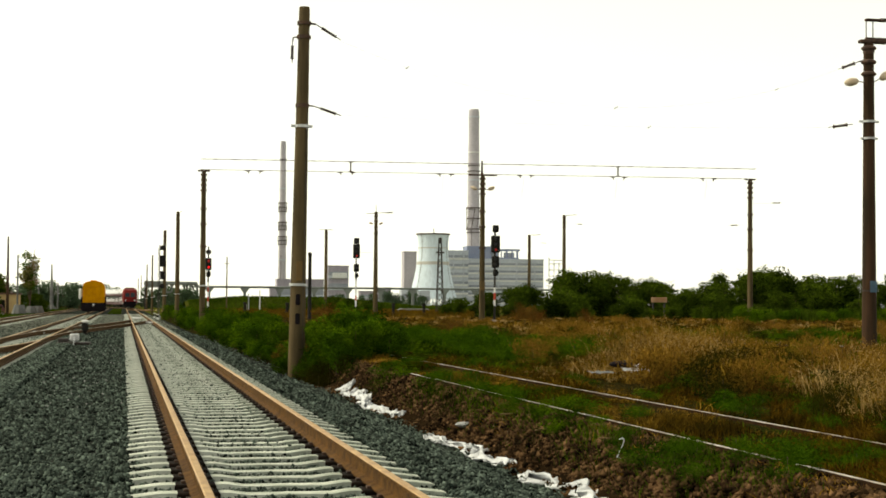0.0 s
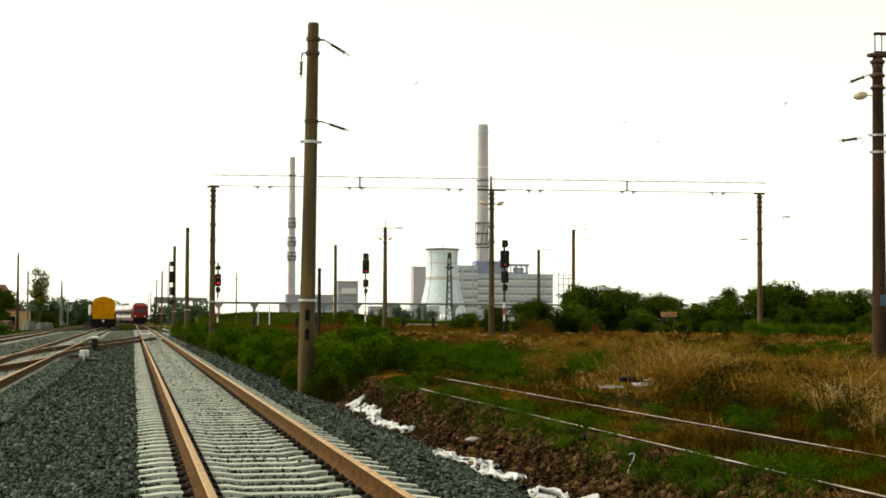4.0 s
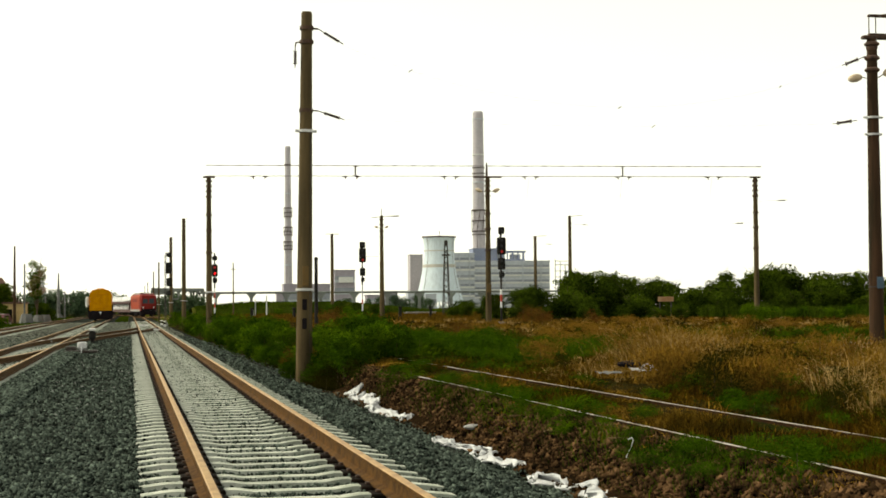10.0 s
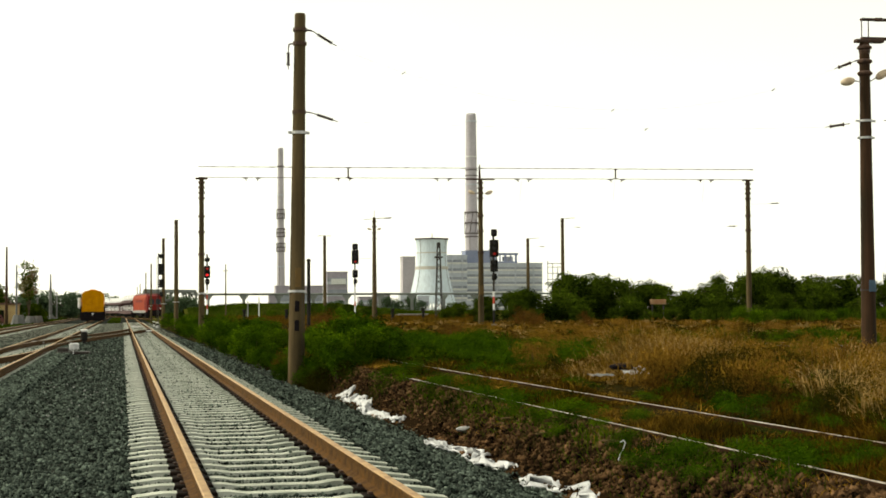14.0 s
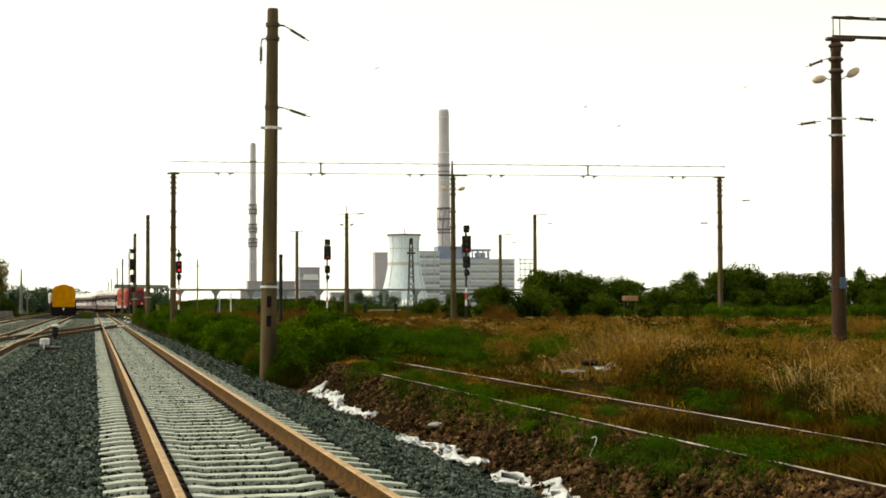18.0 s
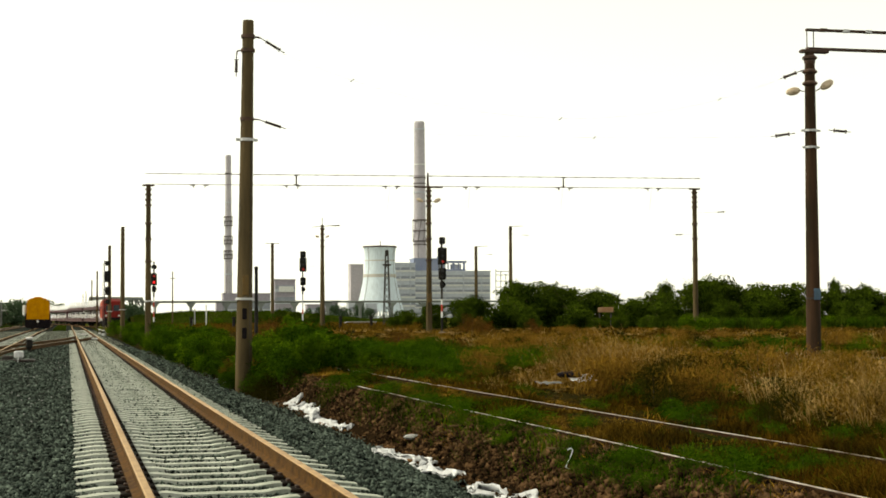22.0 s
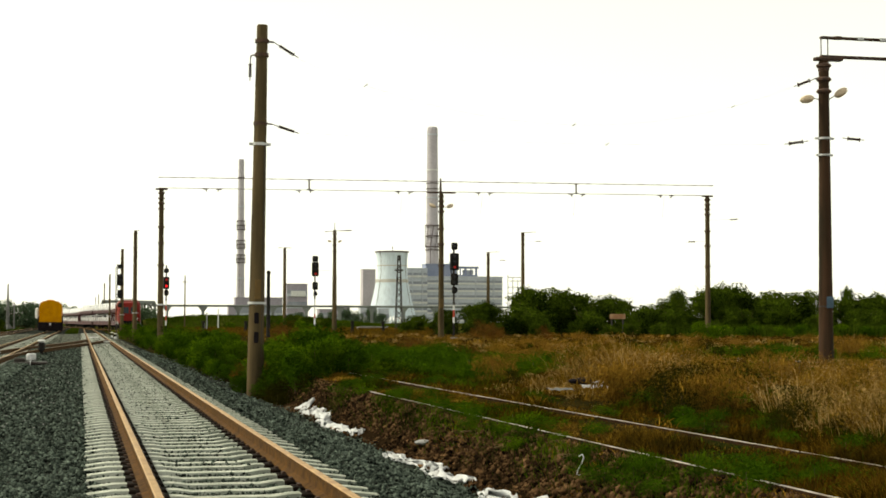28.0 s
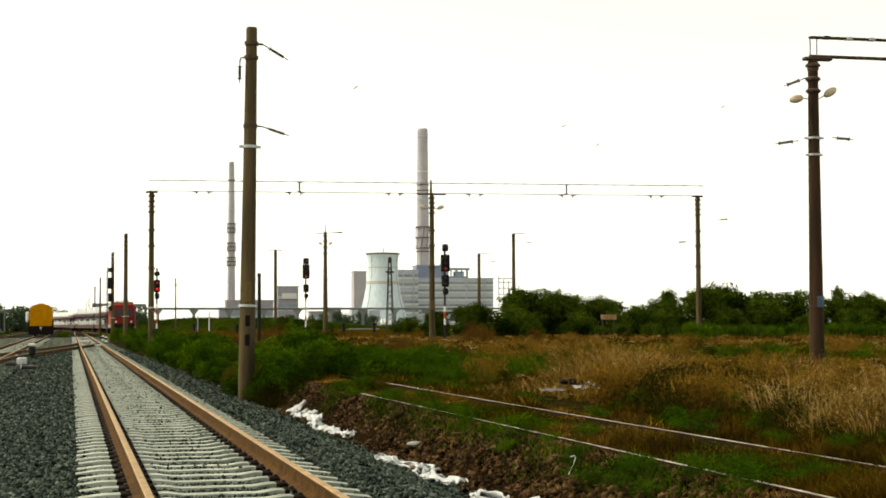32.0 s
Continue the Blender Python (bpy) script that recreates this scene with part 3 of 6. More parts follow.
part("far_pole", Geo().lathe([(0.225, -0.5), (0.225, 0), (0.15, 9.4)], 12, m=Matrix.Translation((18, 0, 0))), POLERED, near_gantry)
part("bracket", Geo().rod((-0.15, 0, 8.92), (-0.3, 0, 8.88), 0.02), RUSTY, near_gantry)
insulator(near_gantry, (-0.3, 0, 8.88), (-0.98, 0, 8.62))
insulator(near_gantry, (-0.52, 0, 6.98), (-1.3, 0, 6.86))
insulator(near_gantry, (0.6, 0, 7.10), (1.32, 0, 7.05))
lamp_arm(near_gantry, -0.14, 8.25, -1, 0.72, tilt=12)
lamp_arm(near_gantry, 0.14, 8.25, 1, 0.72, tilt=-32, lift=0.2)
part("plate", Geo().box((0.02, -0.25, 2.1), (0.22, 0.02, 0.34), bev=0.008), BLUESIGN, near_gantry, "small blue grey plate")
part("plate_strap", Geo().lathe([(0.2, 1.96), (0.222, 1.96), (0.222, 2.0), (0.2, 2.0)], 14, caps=False), STEEL, near_gantry)

# span wires between the two near poles, with their clamps
wires = thing("span_wire", (0, 0, 0), "thin span wires strung between two poles", "wire")
pa, pb = Vector((5.3, 40.8, 8.36)), Vector((20.96, 44.5, 8.67))
pc, pd = Vector((5.35, 40.8, 6.4)), Vector((20.64, 44.5, 6.91))


def sag(a, b, drop, u):
    return a.lerp(b, u) - Vector((0, 0, 4 * drop * u * (1 - u)))


for a, b, drop in ((pa, pb, 1.45), (pc, pd, 0.12)):
    g = Geo().sweep([(0.0014 * math.cos(k * 1.5708), 0.0014 * math.sin(k * 1.5708)) for k in range(4)], [sag(a, b, drop, i / 24) for i in range(25)])
    part("wire", g, GALV, wires)
for a, b, drop, u in ((pa, pb, 1.45, 0.125), (pa, pb, 1.45, 0.52), (pa, pb, 1.45, 0.86), (pc, pd, 0.12, 0.6)):
    p = sag(a, b, drop, u)
    part("clamp", Geo().rod(p + Vector((-0.05, 0, -0.04)), p + Vector((0.05, 0, 0.03)), 0.011, n=6), INSUL, wires)

# field poles
field = "poles in the field"
p598 = pole((25.6, 205.2, 0.2), 10.9, 0.24, 0.18, "distant concrete pole with a small crossarm", field)
for i in range(4):
    collar(p598, 10.4 - 0.55 * i, 0.19, RUSTY, 0.14)
part("crossarm", Geo().rod((-0.9, 0, 10.85), (0.9, 0, 10.85), 0.04, n=6), RUSTY, p598)
p686 = pole((24.1, 154.1, 0.2), 10.3, 0.25, 0.15, "concrete pole with crossarms and two lanterns", field)
for z in (9.9, 9.4, 8.8, 8.2, 5.6):
    collar(p686, z, 0.19, RUSTY, 0.12)
part("crossarm", Geo().rod((-1.0, 0, 10.1), (1.7, 0, 10.3), 0.03, n=6), RUSTY, p686)
part("spike", Geo().rod((0, 0, 10.2), (0, 0, 11.0), 0.03, n=6), RUSTY, p686)
insulator(p686, (0.9, 0, 10.2), (1.8, 0, 10.25))
for s in (-1, 1):
    lamp_arm(p686, 0.15 * s, 9.1, s * 1, 0.6)
for x, y, h in ((46.4, 180.8, 9.5), (45.9, 164.0, 10.9)):
    po = pole((x, y, 0.2), h, 0.22, 0.16, "concrete pole standing behind the shrubs", field, paint=POLE)
    for i in range(3):
        collar(po, h - 0.3 - 0.5 * i, 0.17, RUSTY, 0.1)
    part("crossarm", Geo().rod((-0.2, 0, h - 0.05), (1.4, 0, h + 0.05), 0.03, n=6), RUSTY, po)
    part("wire_arm", Geo().rod((0, 0, h - 0.9), (1.9, 0, h - 0.95), 0.008, n=4), GALV, po)
    insulator(po, (1.3, 0, h - 0.93), (2.1, 0, h - 0.96))
part("wire_arm", Geo().rod((39.9, 0, 7.0), (41.5, 0, 7.05), 0.006, n=4), GALV, gantry)
insulator(gantry, (40.1, 0, 7.0), (40.8, 0, 7.02))
part("wire_arm", Geo().rod((41.7, 0, 8.5), (43.8, 0, 8.6), 0.006, n=4), GALV, gantry)
insulator(gantry, (43.1, 0, 8.56), (43.9, 0, 8.6))
post = thing("dark_post", (9.4, 82.0, 0.1), "short dark tarred post in weeds", "post")
part("shaft", Geo().lathe([(0.10, -0.3), (0.10, 0), (0.085, 3.9), (0.05, 4.0)], 10), BLACK, post)
part("cap", Geo().lathe([(0.105, 3.9), (0.105, 4.0), (0.05, 4.06)], 10), BLACK, post)
far_mast = pole((15.1, 240, 0.0), 8.4, 0.12, 0.08, "slim distant mast standing in grass", field, paint=POLE)
part("crossbar", Geo().rod((-0.4, 0, 7.4), (0.4, 0, 7.4), 0.05), RUSTY, far_mast)
for x, y, h in ((16.7, 200, 2.9), (15.0, 196, 2.4), (12.6, 168, 1.3)):
    s = thing("marker_post", (x, y, 0.2), "small white marker post in the grass", "post", "marker posts")
    part("shaft", Geo().box((0, 0, h / 2), (0.14, 0.14, h), bev=0.02), CONC if h < 2.5 else WHITE, s)
for x, y in ((11.15, 150), (15.1, 150), (25.2, 150), (28.15, 150)):
    s = thing("marker_post", (x, y, 0.2), "small black post in the grass", "post", "marker posts")
    part("shaft", Geo().box((0, 0, 0.5), (0.26, 0.2, 1.5), bev=0.04), BLACK, s)
    part("cap", Geo().box((0, 0, 1.3), (0.34, 0.24, 0.2), bev=0.04), BLACK, s)

# lattice mast in front of the cooling tower
lat = thing("lattice_mast", (37.6, 190, 0.2), "dark steel lattice mast", "mast")
for sx, sy in ((-1, -1), (1, -1), (1, 1), (-1, 1)):
    part("leg", Geo().rod((0.42 * sx, 0.42 * sy, -0.2), (0.14 * sx, 0.14 * sy, 9.3), 0.055, n=5), STEEL, lat)
for i in range(13):
    z0, z1 = 0.7 * i, 0.7 * (i + 1)
    w0, w1 = 0.42 - 0.28 * z0 / 9.3, 0.42 - 0.28 * z1 / 9.3
    sx = 1 if i % 2 else -1
    for sy in (-1, 1):
        part("brace", Geo().rod((w0 * sx * sy, w0 * sy, z0), (-w1 * sx * sy, w1 * sy, z1), 0.035, n=4), STEEL, lat)
part("head", Geo().box((0, 0, 9.1), (0.32, 0.32, 0.6)), STEEL, lat)
part("crossarm", Geo().box((0, 0, 7.6), (0.95, 0.5, 0.2)), STEEL, lat)


def signal(at, heads, lit, mast_bands, label, height, lean=0.0, r=0.07, side=0.0):
    """Colour-light signal: mast in bands, black heads with hoods and lenses."""
    s = thing("railway_signal", at, label, "signal", "railway signals")
    for z0, z1, m in mast_bands:
        part("mast_section", Geo().rod((0, 0, z0), (0, 0, z1), r, n=10), m, s)
    for k, (zc, w, h) in enumerate(heads):
        hd = part("signal_head", Geo().box((side, -0.16, zc), (w, 0.3, h), bev=min(0.05, w * 0.15)), BLACK, s)
        part("bracket", Geo().rod((0, 0, zc), (side, -0.1, zc), 0.04, n=6), BLACK, s)
        n = max(1, round(h / 0.42))
        for i in range(n):
            z = zc + h / 2 - (i + 0.5) * h / n
            on = lit.get((k, i))
            part("lens", Geo().rod((side, -0.30, z), (side, -0.325, z), min(0.085, w * 0.2), n=14), on or LENS, hd)
            part("hood", Geo().lathe([(0.13, 0), (0.15, 0), (0.15, 0.17), (0.13, 0.17)], 12, m=Matrix.Translation((side, -0.31, z)) @ Matrix.Rotation(radians(90), 4, "X"), caps=False), BLACK, hd)
    part("foot", Geo().box((0, 0, 0.1), (0.4, 0.4, 0.4), bev=0.03), CONC, s)
    return s


# signals: beside the line, at the gantry pole, and two in the field
sig_a = signal((3.72, 172, -0.2), [(7.5, 0.5, 0.5), (6.1, 0.55, 1.2), (4.6, 0.5, 0.9), (3.45, 0.42, 0.5)], {}, [(0, 2.4, STEEL), (2.4, 7.8, BLACK)], "dark signal with several stacked heads beside the line", 7.8, r=0.05, side=0.32)
part("ladder", Geo().rod((-0.14, 0.1, 0), (-0.14, 0.1, 7.5), 0.03, n=5), STEEL, sig_a)
sig_b = signal((5.12, 99.5, -0.2), [(4.85, 0.32, 0.24), (4.1, 0.36, 0.76), (3.5, 0.24, 0.36)], {(1, 0): REDDIM, (1, 1): REDLAMP}, [(0, 1.5, BLACK), (1.5, 1.8, WHITE), (1.8, 2.1, REDPAINT), (2.1, 2.4, WHITE), (2.4, 2.7, REDPAINT), (2.7, 3.0, WHITE), (3.0, 5.2, BLACK)], "signal showing red beside a concrete pole", 5.0, r=0.045)
sig_c = signal((17.7, 123.0, 0.1), [(6.3, 0.42, 0.46), (5.5, 0.52, 1.1), (4.2, 0.40, 0.6), (3.6, 0.22, 0.36)], {(1, 2): REDDIM}, [(0, 1.2, BLACK), (1.2, 1.7, WHITE), (1.7, 2.05, REDPAINT), (2.05, 3.2, GALV), (3.2, 6.4, STEEL)], "signal with a black ribbed head and white red mast", 5.2, r=0.055)
part("arm", Geo().rod((0.1, 0, 5.4), (1.3, 0, 5.4), 0.012, n=5), GALV, sig_c)
sig_d = signal((23.62, 101.0, 0.25), [(6.2, 0.36, 0.46), (5.2, 0.56, 1.1), (4.05, 0.46, 0.75), (3.35, 0.28, 0.42)], {(1, 2): REDDIM}, [(0, 1.2, BLACK), (1.2, 1.6, WHITE), (1.6, 2.05, REDPAINT), (2.05, 2.4, WHITE), (2.4, 6.4, STEEL)], "tall signal with large black head and red white mast", 6.4, r=0.07)

# ---------------------------------------------------------------- power station
tower = thing("cooling_tower", (260.3, 1346, 0), "pale hyperbolic cooling tower with a sandy band", "cooling tower")
shell = [(20.6, 6.5), (18.6, 14), (16.6, 22), (14.9, 30), (13.6, 38), (13.0, 45), (12.9, 50), (13.2, 56), (13.9, 61.0)]
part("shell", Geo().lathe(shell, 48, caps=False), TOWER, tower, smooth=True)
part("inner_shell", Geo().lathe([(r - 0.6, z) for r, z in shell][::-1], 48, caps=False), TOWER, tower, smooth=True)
part("rim", Geo().lathe([(13.3, 60.6), (14.6, 60.8), (14.6, 62.0), (13.3, 62.0)], 48), STACKDARK, tower)
for z, r, h in ((36.5, 13.9, 1.3), (49.5, 12.95, 0.4)):
    part("band", Geo().lathe([(r, z - h), (r + 0.25, z - h), (r + 0.25, z + h), (r, z + h)], 48, caps=False), TOWERBAND, tower)
for a in (-2.55, -0.72):
    part("ladder", Geo().sweep([(-0.18, 0), (0.18, 0), (0.18, 0.4), (-0.18, 0.4)], [((r + 0.3) * math.cos(a), (r + 0.3) * math.sin(a), z) for r, z in shell]), STACKDARK, tower, "dark access ladder")
for i in range(24):
    a = i * math.tau / 24
    part("column", Geo().rod((22.3 * math.cos(a), 22.3 * math.sin(a), -1), (20.3 * math.cos(a + 0.1), 20.3 * math.sin(a + 0.1), 7), 0.55, n=6).rod((22.3 * math.cos(a), 22.3 * math.sin(a), -1), (20.3 * math.cos(a - 0.1), 20.3 * math.sin(a - 0.1), 7), 0.55, n=6), TOWER, tower)
part("rim_mast", Geo().rod((-2, -13, 62), (-2, -13, 66), 0.3, n=5), STACKDARK, tower)

tower.matrix_basis = pose(241.7, 1250, 0.1) @ Matrix.Scale(0.9287, 4)


def chimney(at, h, r0, r1, bands, label, frames=()):
    c = thing("chimney", at, label, "chimney", "power station chimneys")
    part("shaft", Geo().lathe([(r0, 0), (r0 + (r1 - r0) * 0.6, h * 0.5), (r1, h - 4), (r1 * 0.99, h - 1.5), (r1 * 0.85, h)], 28), STACK, c, smooth=False)
    for z, w, m in bands:
        r = r0 + (r1 - r0) * min(1, z / h * 1.05)
        part("gallery", Geo().lathe([(r * 0.98, z - w / 2), (r + 0.5, z - w / 2), (r + 0.5, z + w / 2), (r * 0.98, z + w / 2)], 24, caps=False), m, c)
    for z0, z1 in frames:
        rr = r0 + (r1 - r0) * z0 / h + 0.7
        for z in (z0, (z0 + z1) / 2, z1):
            part("platform", Geo().lathe([(rr - 1.2, z - 0.5), (rr + 0.3, z - 0.5), (rr + 0.3, z + 0.5), (rr - 1.2, z + 0.5)], 20, caps=False), STACKDARK, c)
        for k in range(8):
            a = k * math.tau / 8 + 0.3
            part("brace", Geo().rod((rr * math.cos(a), rr * math.sin(a), z0), (rr * math.cos(a + 0.5), rr * math.sin(a + 0.5), z1), 0.3, n=4), STACKDARK, c)
    for u in (-0.5, 0.35):
        part("ladder", Geo().rod((r0 * u, -r0 * 0.92, 6), (r1 * u, -r1 * 0.92, h * 0.56), 0.25, n=4), STACKDARK, c)
    return c


chimney((307.4, 1400, 0), 177, 6.4, 4.6, [(170, 1.2, CLAD), (138, 1.0, WHITE), (126, 1.0, STACKDARK), (121, 0.9, STACKDARK), (113, 1.0, CLAD), (66, 1.0, STACKDARK)], "tall grey concrete chimney with dark galleries", ((69, 88),))
chimney((160.3, 1650, 0), 169, 4.5, 2.9, [(150, 1.0, STACKDARK), (120, 1.0, CLAD), (46, 1.2, CLAD)], "distant slim grey chimney with dark galleries", ((96, 105), (77, 85), (62, 70)))


def slab_building(at, w, d, h, label, wall, rows=0, dark=None, name="plant_building", bays=0):
    """Industrial block with floor ribs and strips of glazing."""
    b = thing(name, at, label, "building", "power station buildings")
    part("wall", Geo().box((w / 2, d / 2, h / 2), (w, d, h)), wall, b)
    part("roof_edge", Geo().box((w / 2, d / 2, h + 0.3), (w + 0.8, d + 0.8, 0.8)), wall, b)
    for i in range(rows):
        z = h * (i + 0.7) / (rows + 0.3)
        part("window_strip", Geo().box((w / 2, -0.1, z), (w * 0.98, 0.5, h / rows * 0.28)), dark or CLADDARK, b)
        part("ledge", Geo().box((w / 2, -0.4, z - h / rows * 0.26), (w, 0.9, h / rows * 0.22)), WHITE if wall is CLAD else CLAD, b)
    for i in range(bays):
        part("pilaster", Geo().box((w * (i + 0.5) / bays, -0.5, h / 2), (1.0, 0.7, h)), wall, b)
    return b


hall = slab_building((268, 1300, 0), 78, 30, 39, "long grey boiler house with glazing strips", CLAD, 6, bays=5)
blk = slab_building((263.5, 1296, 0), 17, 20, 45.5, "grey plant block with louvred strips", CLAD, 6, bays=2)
pent = slab_building((281, 1298, 39), 20, 16, 10.5, "blue grey boiler house top", BLUEROOF, 0)
pent.matrix_basis = pose(281, 1304, 39)
top = thing("rooftop_conveyor", (301, 1306, 39.8), "blue grey steel gallery on the plant roof", "building", "power station buildings")
part("gallery_roof", Geo().box((12.5, 5, 7.6), (27, 10, 1.6)), BLUEROOF, top)
part("gallery_floor", Geo().box((12.5, 5, 0.5), (25, 10, 1.6)), BLUEROOF, top)
for i in range(6):
    part("gallery_post", Geo().box((1 + 4.6 * i, 1, 4), (1.6 if i % 2 else 0.8, 1.6, 6)), BLUEROOF, top)
part("gallery_box", Geo().box((6, 6, 4), (5, 6, 6)), CLAD, top)
part("gallery_box", Geo().box((18, 6, 3.5), (8, 6, 4)), CLAD, top)
part("vent", Geo().box((2.5, 4, 10), (2.4, 2.4, 4)), BLUEROOF, top)
slab_building((262, 1500, 0), 12, 14, 51, "plain grey silo block behind the cooling tower", STACK, 0)
pink = slab_building((151.5, 1200, 0), 15.5, 16, 29.5, "mauve grey coal tower block", CLADPINK, 3)
# white box added for the bright sky showing through an open bay
part("sky_panel", Geo().box((8.5, -1.4, 22.6), (11, 0.8, 4.2)), WHITE, pink, "white strip standing in for sky seen through")
slab_building((141, 1498, 0), 44, 16, 23.5, "low mauve plant building below a chimney", CLADPINK, 1)
slab_building((134.5, 1496, 0), 6.2, 12, 16.5, "small mauve plant annex", CLADPINK, 0)
for x, y, w, h in ((206, 1190, 12, 13), (221, 1196, 8, 11), (232, 1260, 6, 9), (196, 1230, 7, 9)):
    slab_building((x, y, 0), w, 10, h, "small grey plant shed", CLAD, 1)
for x, y, w, h in ((139.5, 950, 9, 8.5), (149, 955, 3.5, 6.5), (151.8, 960, 8, 10.8), (160.5, 962, 5, 5.5)):
    slab_building((x, y, 0), w, 9, h, "low hazy grey works building behind the pipeline", CLADPINK, 2)
low_wall = thing("loading_ramp", (40.0, 232, 0.0), "low pale concrete ramp in the grass", "ramp")
part("body", Geo().box((2.1, 1.5, 0.35), (4.4, 3.0, 0.8), bev=0.1), CONC, low_wall)
part("kerb", Geo().box((2.1, 0.1, 0.8), (4.5, 0.3, 0.12), bev=0.03), CONC, low_wall)
# steel frame right of the boiler house
fr = thing("substation_frame", (340, 1260, 0), "thin steel substation framework", "steel frame")
for i in range(4):
    part("column", Geo().box((4.2 * i, 0, 20 - i), (0.5, 0.5, 40 - 2 * i)), PIPE, fr)
for z in (20, 25, 30, 35, 38):
    part("beam", Geo().box((6.3, 0, z), (13.5, 0.4, 0.5)), PIPE, fr)

# pipe bridge on trestles across the background
pb_ = thing("pipe_bridge", (0, 345, 0), "long elevated pipeline on concrete trestles", "pipeline")
for dz, dy in ((0, 0), (-0.06, 0.8)):
    part("pipe", Geo().rod((14.0, dy, 4.95 + dz), (112, 27 + dy, 5.1 + dz), 0.2, n=8), PIPE, pb_)
for i in range(13):
    x = 18 + 7.8 * i
    y = 27 * (x - 14) / 98
    ring = [(x + a, y + b, z) for z, h in ((0, 0.3), (3.7, 0.3), (4.75, 1.05)) for a, b in ((-h, -0.25), (h, -0.25), (h, 0.25), (-h, 0.25))]
    part("trestle", Geo().add(ring, [(k + u, k + (u + 1) % 4, k + 4 + (u + 1) % 4, k + 4 + u) for k in (0, 4) for u in range(4)] + [(8, 9, 10, 11), (3, 2, 1, 0)]), PIPE, pb_)
# footbridge-like pipe portal over the far tracks
portal = thing("pipe_portal", (0, 335, 0), "dark pipe portal beside the far tracks", "pipeline")
part("deck", Geo().box((9.6, 0, 5.32), (11.0, 1.6, 0.36), bev=0.08), PIPE, portal)
part("girder", Geo().box((6.2, 0, 4.85), (4.0, 1.3, 0.6), bev=0.06), PIPE, portal)
for i in range(6):
    x = 8.6 + 1.25 * i
    part("bracket", Geo().add([(x + a, b, z) for z, h in ((3.4, 0.16), (4.6, 0.16), (5.16, 0.5)) for a, b in ((-h, -0.4), (h, -0.4), (h, 0.4), (-h, 0.4))], [(k + u, k + (u + 1) % 4, k + 4 + (u + 1) % 4, k + 4 + u) for k in (0, 4) for u in range(4)] + [(3, 2, 1, 0)]), PIPE, portal)
part("lower_pipe", Geo().rod((8.2, 0, 3.6), (15.0, 0, 3.5), 0.22, n=8), PIPE, portal)
part("pipe", Geo().rod((4.2, -0.5, 5.7), (15.0, -0.5, 5.55), 0.26, n=10), PIPE, portal)
for x in (15.0, 12.9, 4.4):
    part("leg", Geo().box((x, 0, 2.4), (0.4, 0.6, 5.6), bev=0.04), STEEL, portal)
for x in (14.4,):
    part("knee", Geo().rod((x - 0.8, 0, 5.3), (x + 0.3, 0, 3.6), 0.17, n=6), STEEL, portal)

# rusty hut roof in the shrubs
hut = thing("trackside_board", (43.4, 128, -0.1), "rusty cream board standing in the shrubs", "board")
part("board", Geo().box((0.7, 0, 2.12), (1.35, 0.12, 0.42), bev=0.02), RUSTYSIGN, hut)
for x in (0.2, 1.2):
    part("leg", Geo().box((x, 0.08, 0.9), (0.1, 0.1, 1.9)), STEEL, hut)

# ---------------------------------------------------------------- yellow rail vehicle
yv = thing("yellow_rail_vehicle", (X_SECOND - 0.06, 205, 0.176), "yellow boxy rail maintenance vehicle on the neighbouring track", "rail vehicle")
prof = [(-1.36, 1.25), (1.36, 1.25), (1.36, 3.05), (1.30, 3.5), (1.0, 3.82), (0.5, 3.95), (-0.5, 3.95), (-1.0, 3.82), (-1.30, 3.5), (-1.36, 3.05)]
part("body", Geo().sweep(prof, [(0, 0.15, 0), (0, 11, 0)]), YELLOW, yv)
part("end_wall", Geo().sweep([(u * 0.985, 1.25 + (w - 1.25) * 0.985) for u, w in prof], [(0, 0.0, 0), (0, 0.16, 0)]), YELLOW, yv)
for x in (-0.62, 0.62):
    part("door_leaf", Geo().box((x, -0.02, 2.3), (1.12, 0.06, 1.7), bev=0.02), YELLOW, yv)
part("rib", Geo().box((0, -0.03, 3.3), (2.3, 0.06, 0.06), bev=0.01), YELLOW, yv)
part("roof_ridge", Geo().box((0, 5.5, 4.0), (0.8, 10, 0.12), bev=0.03), YELLOW, yv)
part("underframe", Geo().box((0, 5.5, 0.72), (2.9, 11, 1.14), bev=0.06), UNDER, yv, "black underframe")
part("side_step", Geo().box((-1.46, 0.6, 1.2), (0.16, 0.9, 1.5), bev=0.03), UNDER, yv)
part("side_step", Geo().box((1.46, 0.6, 1.2), (0.16, 0.9, 1.5), bev=0.03), UNDER, yv)
for x in (-0.87, 0.87):
    b = part("buffer", Geo().rod((x, 0, 0.88), (x, -0.5, 0.88), 0.09, n=10).rod((x, -0.5, 0.88), (x, -0.56, 0.88), 0.23, n=16), UNDER, yv)
part("tail_lamp", Geo().rod((0, -0.02, 1.0), (0, -0.1, 1.0), 0.13, n=12), WHITE, yv, "white lamp")
part("coupling", Geo().rod((0, 0, 0.8), (0, -0.4, 0.7), 0.07, n=8), STEEL, yv)
for y in (1.6, 3.8, 7.4, 9.6):
    for x in (-0.75, 0.75):
        w = part("wheel", Geo().lathe([(0.46, -0.065), (0.46, 0.065)], 20, m=Matrix.Translation((x, y, 0.46)) @ Matrix.Rotation(radians(90), 4, "Y")), UNDER, yv)
        part("rim", Geo().lathe([(0.36, -0.075), (0.36, 0.075)], 16, m=Matrix.Translation((x, y, 0.46)) @ Matrix.Rotation(radians(90), 4, "Y")), STEEL, w)
